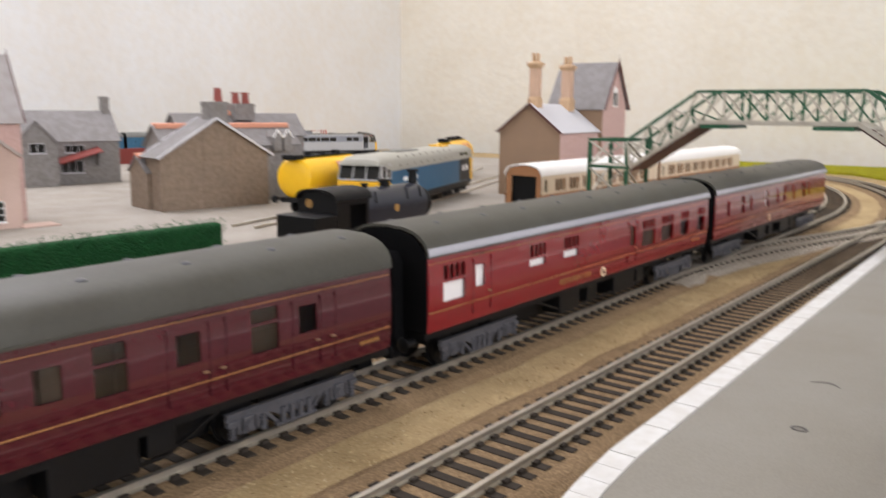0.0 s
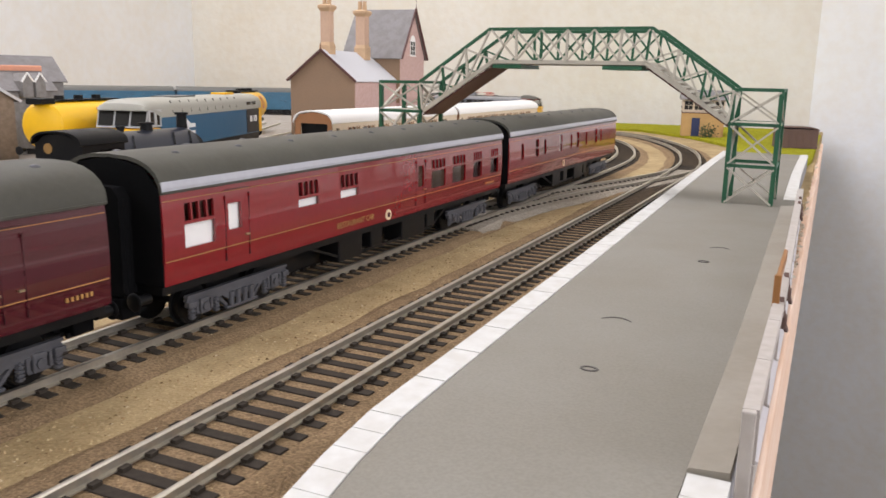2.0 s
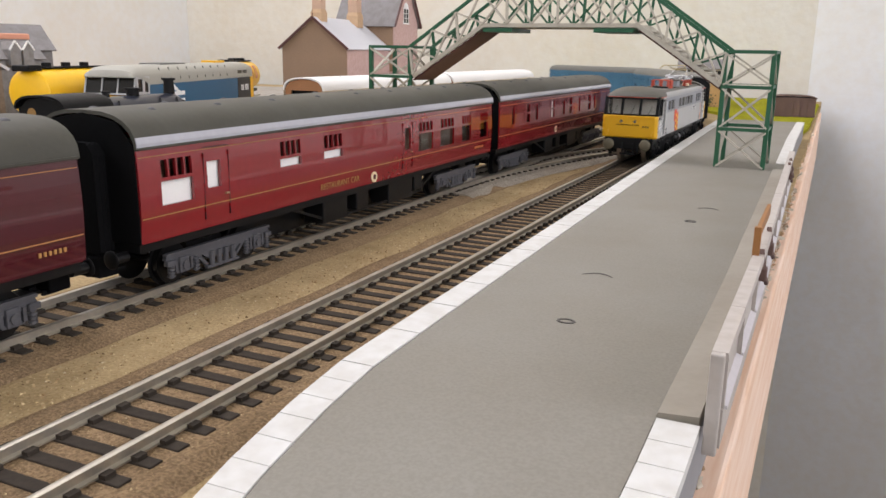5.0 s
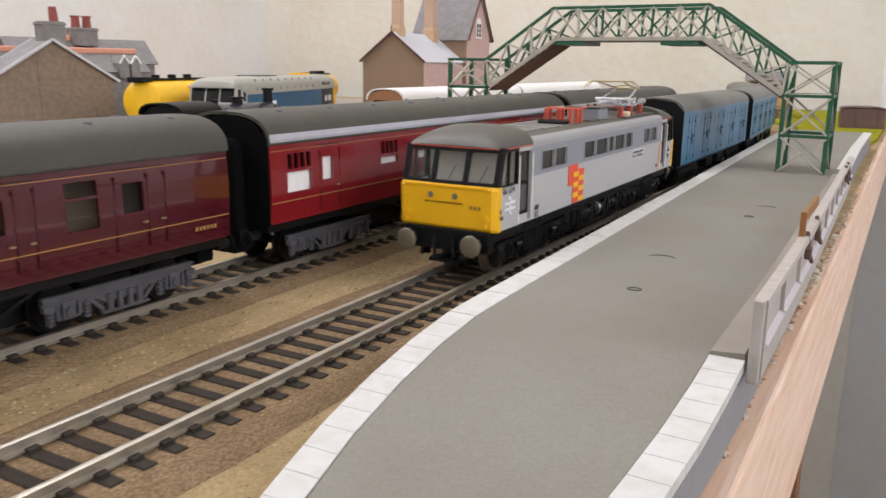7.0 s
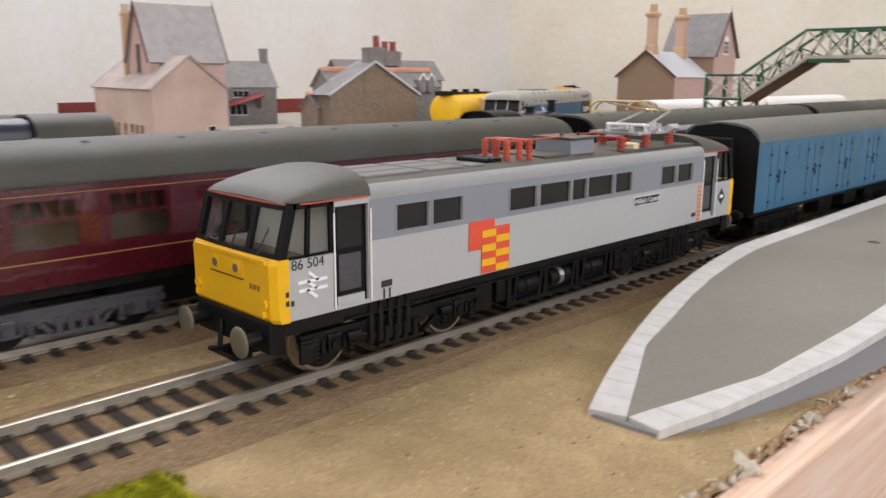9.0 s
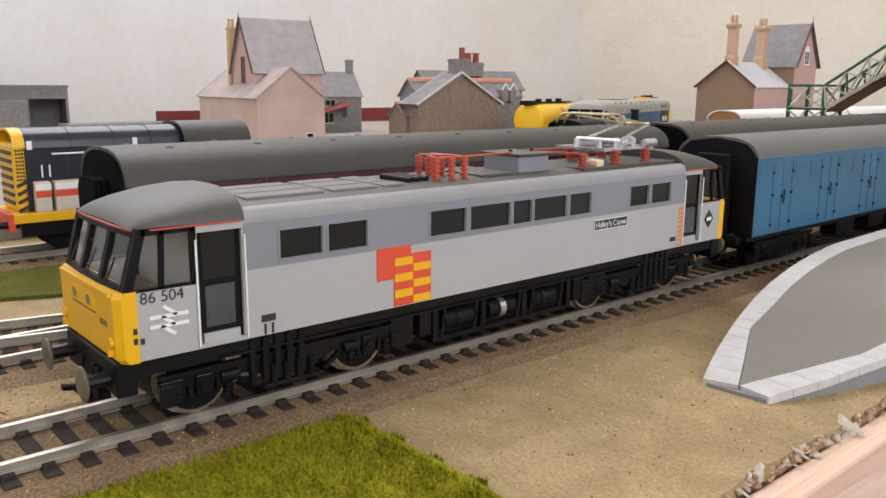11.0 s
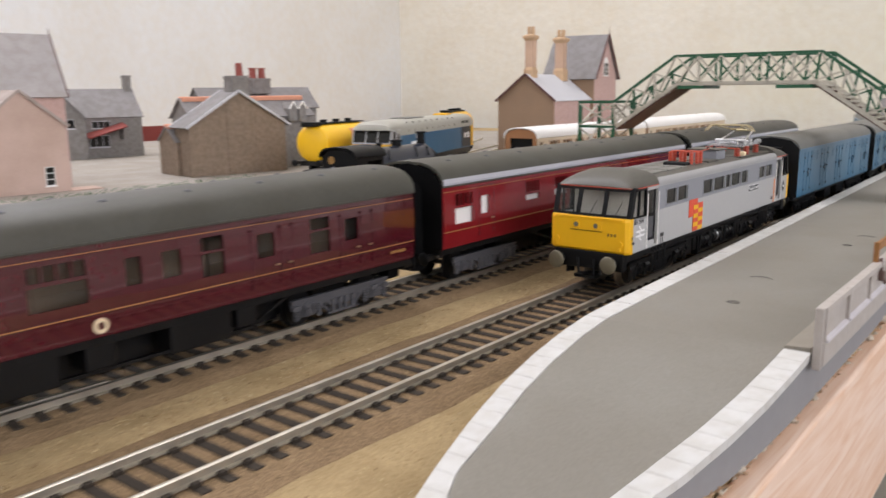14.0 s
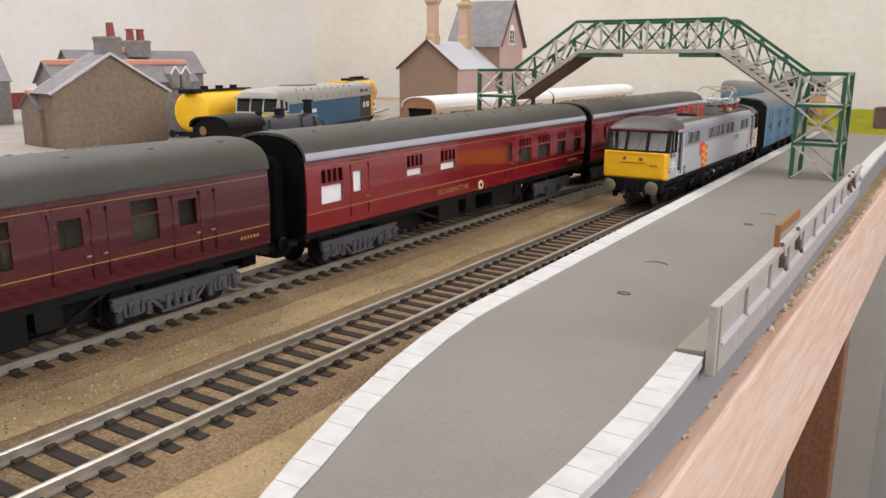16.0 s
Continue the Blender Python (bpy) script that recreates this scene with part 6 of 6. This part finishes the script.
# ---------------------------------------------------------------- stock in the sidings
eng = thing("black_tank_engine", pose(-0.2248, 0.6233, 0.0004, 0, 0, 5), "satin black saddle tank steam engine in the siding", "steam engine")
part("footplate", box(-15, 15, -58, 60, 12, 14.6), BLACK, eng)
part("bunker", box(-14.8, 14.8, -58, -40.2, 14.6, 31.5, 0.6), BLACK, eng, "coal bunker")
for x0, x1 in ((13.6, 14.6), (-14.6, -13.6)):
    bm = bmesh.new()
    holed(bm, -40, -12, 14.6, 39.2, [(-29, -14.5, 22, 36)], x0, x1, lambda u, v, w: (w, u, v))
    part("cab_side", bm, BLACK, eng)
for y in (-40, -13):
    part("cab_end", prism(bmesh.new(), [(-13.6, 14.6), (13.6, 14.6), (13.6, 39), (9, 42.6), (0, 44.0), (-9, 42.6), (-13.6, 39)], y, y + 1), BLACK, eng)
bm = bmesh.new()
prism(bm, arc_roof(15.4, 39, 6.2), -42, -10)
part("cab_roof", bm, BLACK, eng, smooth=True)
bm = bmesh.new()
rod(bm, (0, -12, 30), (0, 52, 30), 12.6, 28)
bx(bm, -12.6, 12.6, -12, 50, 21, 31)
part("saddle_tank", bm, NAVY, eng, "rounded saddle tank", smooth=True)
part("smokebox", rod(bmesh.new(), (0, 50, 29), (0, 59, 29), 10.6, 24), BLACK, eng, smooth=True)
for y, r, z1 in ((52, 3.2, 51), (22, 3.6, 46.5), (2, 2.0, 45.5)):
    bm = bmesh.new()
    rod(bm, (0, y, 40), (0, y, z1), r, 16, r * 0.86)
    rod(bm, (0, y, z1 - 1.2), (0, y, z1), r * 1.2, 16)
    part("chimney" if y == 52 else "dome", bm, BLACK, eng, smooth=True)
for y in (-2, 30, 44):
    part("tank_fitting", bar(bmesh.new(), (12.2, y, 35), (8, y + 4, 40.5), 1.0, 1.0), BLACK, eng)
bm = bmesh.new()
rod(bm, (12.3, 18, 30), (13.0, 18, 30), 2.3, 16)
part("tank_crest", bm, GOLD, eng, "small gold and red crest")
part("cab_crest", rod(bmesh.new(), (-6.5, -40.3, 36.5), (-6.5, -39.9, 36.5), 2.6, 14), GOLD, eng, "round gold crest")
for y in (-36, 0, 36):
    wheelset(eng, y, 8.2, tread=FRAME)
buffers(eng, -58, -1, 12.5, 3.0, mat=BLACK)
buffers(eng, 60, 1, 12.5, 3.0, mat=BLACK)

tw_y = pose(-0.3565, 0.7136, 0.0105, 0, 0, 14)
tw = thing("yellow_tank_wagon", tw_y, "bright yellow tank wagon with red lettering blocks", "tank wagon", "yellow tank wagons")
bm = bmesh.new()
rod(bm, (0, -38, 28), (0, 38, 28), 15.2, 32)
for s in (-1, 1):
    bmesh.ops.create_uvsphere(bm, u_segments=32, v_segments=12, radius=15.2, matrix=Matrix.Translation((0, s * 37.5, 28)) @ Matrix.Diagonal((1, 0.22, 1, 1)))
barrel = part("barrel", bm, TANKY, tw, "glossy yellow barrel", smooth=True)
for y in (6, 22):
    part("red_block", holed(bmesh.new(), y - 3.6, y + 3.6, 25, 39, [(y - 2.0, y + 2.0, 28.0, 36.0)], 15.7, 16.0, lambda u, v, w: (math.sqrt(max(1.0, w ** 2 - (v - 28) ** 2)), u, v)), TERRA, barrel)
part("walkway", box(-4.5, 4.5, -40, 40, 43.4, 44.4), BLACK, tw)
part("end_platform", box(-6, 6, -45, -32, 41.8, 45.6, 0.6), BLACK, tw)
for y in (-20, 0, 20):
    part("filler", rod(bmesh.new(), (0, y, 43), (0, y, 47), 3.0, 14), BLACK, tw)
part("chassis", box(-10, 10, -42, 42, 10, 13.5), FRAME, tw)
for y in (-24, 24):
    wheelset(tw, y, 6.4, tread=FRAME)
buffers(tw, -42, -1, 12.5, 2.8, mat=BLACK)
copy_thing(tw, pose(-0.482, 1.045, 0.011, 0, 0, 22))

ds = thing("blue_diesel_locomotive", pose(-0.333, 0.7985, 0.0095, 0, 0, 19), "blue diesel locomotive with grey roof and yellow cab", "locomotive")
HD = 112
part("underframe", box(-14.5, 14.5, -HD + 2, HD - 2, 8, 14), FRAME, ds)
part("body", box(-17, 17, -HD + 22, HD - 8, 14, 35, 0.5), DBLUE, ds, "deep rail blue body side")
part("yellow_cab", box(-17.05, 17.05, -HD, -HD + 22.5, 14, 28.6, 1.2), YELLOW, ds, "yellow cab end")
part("yellow_end", box(-17.05, 17.05, HD - 8.5, HD, 14, 36, 1.2), YELLOW, ds, "yellow far cab end")
part("dark_panel", box(16.9, 17.2, HD - 40, HD - 9, 15, 34.8), INK, ds, "black panel behind the cab")
for i in range(6):
    f = HD - 32 + i * 3.0
    part("number_bar", box(17.2, 17.3, f, f + (0 if i == 2 else 2.0) + 0.1, 24, 29), BRWHITE, ds)
bm = bmesh.new()
holed(bm, -16.6, 16.6, 29.3, 40.5, [(-16.0, -5.6, 30.2, 39.8), (-4.9, 4.9, 30.2, 39.8), (5.6, 16.0, 30.2, 39.8)], -0.8, 0.2, lambda u, v, w: (u, -HD + 0.8 - w + (v - 29.3) * 0.35, v))
ws = part("windscreen_surround", bm, LGREY, ds, "pale grey windscreen surround")
part("windscreen", bar(bmesh.new(), (-16, -HD + 2.6, 30), (16, -HD + 2.6, 30), 0.4, 0.4), DARKWIN, ws)
bm = bmesh.new()
loft(bm, [[(-16, -HD + 1.6 + 0.35 * (v - 29.3), v) for v in (30.5, 39.5)][0:1] + [(16, -HD + 1.6 + 0.35 * 1.2, 30.5), (16, -HD + 1.6 + 0.35 * 10.2, 39.5), (-16, -HD + 1.6 + 0.35 * 10.2, 39.5)], [(-16, -HD + 2.0 + 0.35 * 1.2, 30.5), (16, -HD + 2.0 + 0.35 * 1.2, 30.5), (16, -HD + 2.0 + 0.35 * 10.2, 39.5), (-16, -HD + 2.0 + 0.35 * 10.2, 39.5)]])
part("windscreen_glass", bm, DARKWIN, ws)
for s in (1, -1):
    bm = bmesh.new()
    holed(bm, -HD + 4.5, -HD + 23, 29.3, 40.5, [(-HD + 7, -HD + 13, 31, 39), (-HD + 16, -HD + 21, 30.5, 39.5)], 16.2, 17.0, side(s))
    cs = part("cab_side", bm, LGREY, ds)
    part("cab_side_glass", box(min(s * 16.3, s * 16.5), max(s * 16.3, s * 16.5), -HD + 6.5, -HD + 21.5, 30.4, 39.6), DARKWIN, cs)
bm = bmesh.new()
n = 12
rings = []
for y, w, top in ((-HD + 1.5, 15.5, 1.0), (-HD + 3.5, 16.8, 4.5), (-HD + 9, 17.1, 7.0), (-HD + 24, 17.2, 7.4), (HD - 8, 17.2, 7.4), (HD - 2, 16.9, 6.2), (HD, 16.0, 1.5)):
    z0 = 40.0 if y < -HD + 22 else 35.0
    rings.append([(w * math.copysign(abs(math.cos(math.pi * i / n)) ** 0.6, math.cos(math.pi * i / n)), y, (z0 + (47.4 - 40.0 + top - 7.4) * math.sin(math.pi * i / n) ** 0.8) if z0 > 39 else (35.0 + (5.0 + top) * math.sin(math.pi * i / n) ** 0.55)) for i in range(n + 1)])
loft(bm, rings)
dr = part("roof", bm, material("diesel_roof_grey", (0.36, 0.35, 0.30), 0.5, var=0.1), ds, "pale grey roof with panels", smooth=True)
for i in range(9):
    y = -HD + 40 + i * 15
    part("roof_panel_rib", bar(bmesh.new(), (17.3, y, 37.5), (14.6, y + 1.5, 45.6), 0.6, 0.6), VROOF, dr)
part("roof_grille", box(-8, 8, -HD + 60, -HD + 100, 47.0, 48.0), VROOF, dr)
part("exhaust_box", box(-6, 6, HD - 60, HD - 40, 47.0, 48.8), YELLOW, dr, "yellow roof fitting")
for y in (HD - 34, HD - 22):
    part("roof_window", box(14.5, 17.0, y - 5, y + 5, 36.5, 41), DARKWIN, dr)
bm = bmesh.new()
q = lambda y, z: (17.15, y, z)
for z in (27.6, 22.4):
    bar(bm, q(-66, z), q(-36, z), 0.2, 2.8)
bar(bm, q(-54, 33), q(-44, 27.6), 0.2, 2.8)
bar(bm, q(-54, 27.6), q(-44, 22.4), 0.2, 2.8)
bar(bm, q(-54, 22.4), q(-44, 17), 0.2, 2.8)
part("white_device", bm, BRWHITE, ds, "white twin arrow transfer")
for y in (-72, 72):
    bogie(ds, y, 44, 7.4, FRAME, 13.2, 9.0, True)
buffers(ds, HD, 1, 12.5, 3.0, mat=BLACK)
buffers(ds, -HD, -1, 12.5, 3.0, mat=BLACK)


def pullman(x, y0, y1, turn):
    """Brown and cream saloon with a white roof and an open near end."""
    L = y1 - y0
    h = L / 2
    p = thing("saloon_carriage", pose(x * MM, (y0 + y1) / 2 * MM, 0, 0, 0, turn), "brown and cream saloon carriage with a white roof", "carriage", "cream saloon carriages")
    holes, k = [], int((L - 30) // 22)
    for i in range(k):
        y = -h + 18 + i * 22
        holes += [(y + 4, y + 8.2, 28, 37), (y + 10, y + 14.2, 28, 37), (y + 16, y + 18, 28, 37)]
    for s in (1, -1):
        bm = bmesh.new()
        holed(bm, -h, h, 26, 41, holes + [(-h + 5, -h + 9, 28, 37)], 15.6, 16.6, side(s))
        u = part("upper_panel", bm, PULLC, p, "cream upper panels")
        for i in range(k):
            y = -h + 18 + i * 22
            for a in (y + 3.2, y + 9.1, y + 15.0, y + 18.6):
                part("window_pillar", box(min(s * 16.5, s * 16.8), max(s * 16.5, s * 16.8), a - 0.5, a + 0.5, 27.4, 37.6), PULLB, u)
        part("lower_panel", box(min(s * 15.6, s * 16.6), max(s * 15.6, s * 16.6), -h, h, 13, 26), PULLB, p, "brown lower panels")
    part("inner_wall", box(-2, -1, -h + 30, h, 14, 41), SEAT, p)
    part("floor_pan", box(-15.6, 15.6, -h, h, 12.5, 13.5), FRAME, p)
    bm = bmesh.new()
    prism(bm, arc_roof(17.2, 40.6, 8.6), -h - 1, h + 1)
    r = part("roof", bm, WHITEP, p, "dusty white roof", smooth=True)
    for i in range(8):
        part("roof_vent", rod(bmesh.new(), (6, -h + L * (i + 0.5) / 8, 48), (6, -h + L * (i + 0.5) / 8, 49.8), 1.2, 8), WHITEP, r)
    for s in (-1, 1):
        bm = bmesh.new()
        holed(bm, -16.4, 16.4, 13, 41, [(-11, 12, 14, 40)], 0, 1, lambda u, v, w, s=s: (u, s * (h - 1 + w), v))
        e = part("end_frame", bm, PULLB, p, "brown open carriage end")
        part("end_arch", prism(bmesh.new(), [(-16.4, 41), (16.4, 41), (12, 46), (0, 48.6), (-12, 46)], min(s * (h - 1), s * h), max(s * (h - 1), s * h)), PULLB, e)
        # Black plate stands in for the dark inside behind the doorway.
        part("doorway_backing", box(-11.6, 12.6, min(s * (h - 3), s * (h - 2.4)), max(s * (h - 3), s * (h - 2.4)), 13.5, 40), BLACK, e)
        buffers(p, s * h, s, 12.5, 2.6, mat=BLACK)
    part("solebar", box(-14, 14, -h, h, 10.5, 12.6), FRAME, p)
    for y in (-h + 32, h - 32):
        bogie(p, y, 32, 6.2, FRAME, 13, 8)
    return p


pullman(-224, 801, 1014, 0)
pullman(-227, 1022, 1262, 1)

sh = thing("diesel_shunter", pose(-0.204, 0.2625, 0), "navy diesel shunter with yellow and black striped end", "locomotive")
part("frame_plate", box(-15.6, 15.6, -53, 53, 13, 17, 0.4), YELLOW, sh, "yellow footplate edge")
part("bonnet", box(-11, 11, -46, 22, 17, 44, 1.0), NAVY, sh, "navy engine casing")
bm = bmesh.new()
prism(bm, arc_roof(11.4, 43, 8.0), -46, 22)
br_ = part("bonnet_top", bm, NAVY, sh, "rounded casing top", smooth=True)
for y in (-28, -10, 6):
    part("casing_rib", prism(bmesh.new(), arc_roof(11.7, 43.1, 8.2), y, y + 0.8), NAVY, br_)
nose = part("nose", box(-11.6, 11.6, -50.5, -45.8, 17, 45, 1.5), YELLOW, sh, "yellow nose with radiator")
part("nose_top", prism(bmesh.new(), arc_roof(11.7, 43.5, 7.6), -50.3, -45.7), YELLOW, nose, "rounded yellow nose top", smooth=True)
for i in range(7):
    part("radiator_slat", box(-9, 9, -51.0, -50.4, 20 + i * 3.4, 21.5 + i * 3.4), INK, nose)
for i in range(9):
    for k in range(3):
        part("radiator_louvre", box(11.5, 11.9, -49.7 + k * 1.15, -48.9 + k * 1.15, 30 + i * 1.5, 30.8 + i * 1.5), INK, nose)
for i in range(4):
    part("chevron_stripe", bar(bmesh.new(), (11.7, -50, 17.6 + i * 3.4), (11.7, -46, 19.4 + i * 3.4), 0.3, 1.4), INK, nose)
for a, b in ((-44, -38), (-36.5, -18)):
    bxp = part("equipment_locker", box(11, 15.4, a, b, 17, 29.5, 0.5), PULLC, sh, "pale locker with red stripe")
    part("red_stripe", box(15.3, 15.6, a, b, 23.2, 25.8), RED, bxp)
    part("white_stripe", box(15.3, 15.55, a, b, 26.2, 28.6), BRWHITE, bxp)
    for z in (18.4, 20.0, 21.6):
        part("locker_rib", box(15.3, 15.6, a + 0.6, b - 0.6, z, z + 0.4), SLATEW, bxp)
for y in (-30, -14, 2, 15):
    part("casing_door_seam", box(11.0, 11.2, y - 0.2, y + 0.2, 18, 42), INK, sh)
part("handrail", rod(bmesh.new(), (12.6, -36, 40.5), (12.6, 10, 40.5), 0.4, 6), BRWHITE, sh, "white handrail")
for y in (-40, -37):
    part("door_handle", rod(bmesh.new(), (11.6, y, 31), (11.6, y, 36), 0.35, 6), BRWHITE, sh)
for y in (-45, -2):
    part("number_panel", box(11.3, 11.6, y, y + 2, 42.5, 46), BRWHITE, sh)
part("cab", box(-15, 15, 22, 51, 17, 42.5, 0.6), NAVY, sh, "navy cab")
for y0, y1 in ((25, 34), (37, 47)):
    part("cab_window", box(14.9, 15.2, y0, y1, 31, 40), DARKWIN, sh)
bm = bmesh.new()
prism(bm, arc_roof(15.8, 42.2, 10.2), 20, 53)
part("cab_roof", bm, ROOFG, sh, "curved grey cab roof", smooth=True)
for y in (-32, 2, 34):
    wheelset(sh, y, 8.6, tread=FRAME)
for s in (1, -1):
    part("side_frame", box(min(s * 11, s * 13), max(s * 11, s * 13), -50, 50, 7, 13), FRAME, sh)
part("buffer_beam", box(-15, 15, -55, -52.6, 10, 17), RED, sh, "red buffer beam")
buffers(sh, -54, -1, 12.5, 3.2, mat=BLACK)

# ---------------------------------------------------------------- what moves
ARC = [0.0]
for a, b in zip(MAIN, MAIN[1:]):
    ARC.append(ARC[-1] + (b - a).length)
S0 = min((abs(p.y - 1000) + (1e4 if p.x < -30 else 0), s) for p, s in zip(MAIN, ARC))[1]
FRONT = [(0.0, -1410), (0.5, -1240), (1.0, -1072), (1.5, -905), (2.0, -740), (2.5, -575), (3.0, -385), (3.5, -195), (3.7, -135), (4.3, 5), (5.0, 160), (5.8, 320),
         (6.0, 351.3), (6.5, 428.7), (7.0, 499.5), (7.5, 567.1), (8.0, 634.9), (8.5, 696.9), (9.0, 742.1), (9.5, 778.4), (9.9, 800), (10.4, 815), (11.2, 820), (11.8, 819),
         (12.0, 816.7), (12.5, 806.7), (13.0, 726.6), (13.2, 685.0), (13.5, 610.0), (14.0, 493.8), (14.5, 398.8), (15.0, 334.5), (15.5, 322.4), (16.0, 322.4)]


def on_line(s):
    s += S0
    i = max(1, min(len(ARC) - 1, int(s // 6.0) + 1))
    k = (s - ARC[i - 1]) / (ARC[i] - ARC[i - 1])
    return MAIN[i - 1] + (MAIN[i] - MAIN[i - 1]) * k


def on_rails(front, back, pivot):
    """Pose of a vehicle whose middle lies `back` behind the train's front."""
    f, r = on_line(front - back + pivot), on_line(front - back - pivot)
    d, m = r - f, (f + r) / 2
    return pose(m.x * MM, m.y * MM, 0, 0, 0, math.degrees(math.atan2(-d.x, d.y)))


def motions():
    for ob, back, pivot in ((loco, 106.0, 65.0), (van_1, 335.0, 68.0), (van_2, 544.0, 68.0), (van_3, 753.0, 68.0)):
        walk(ob, [(t, on_rails(s, back, pivot)) for t, s in FRONT])


motions()
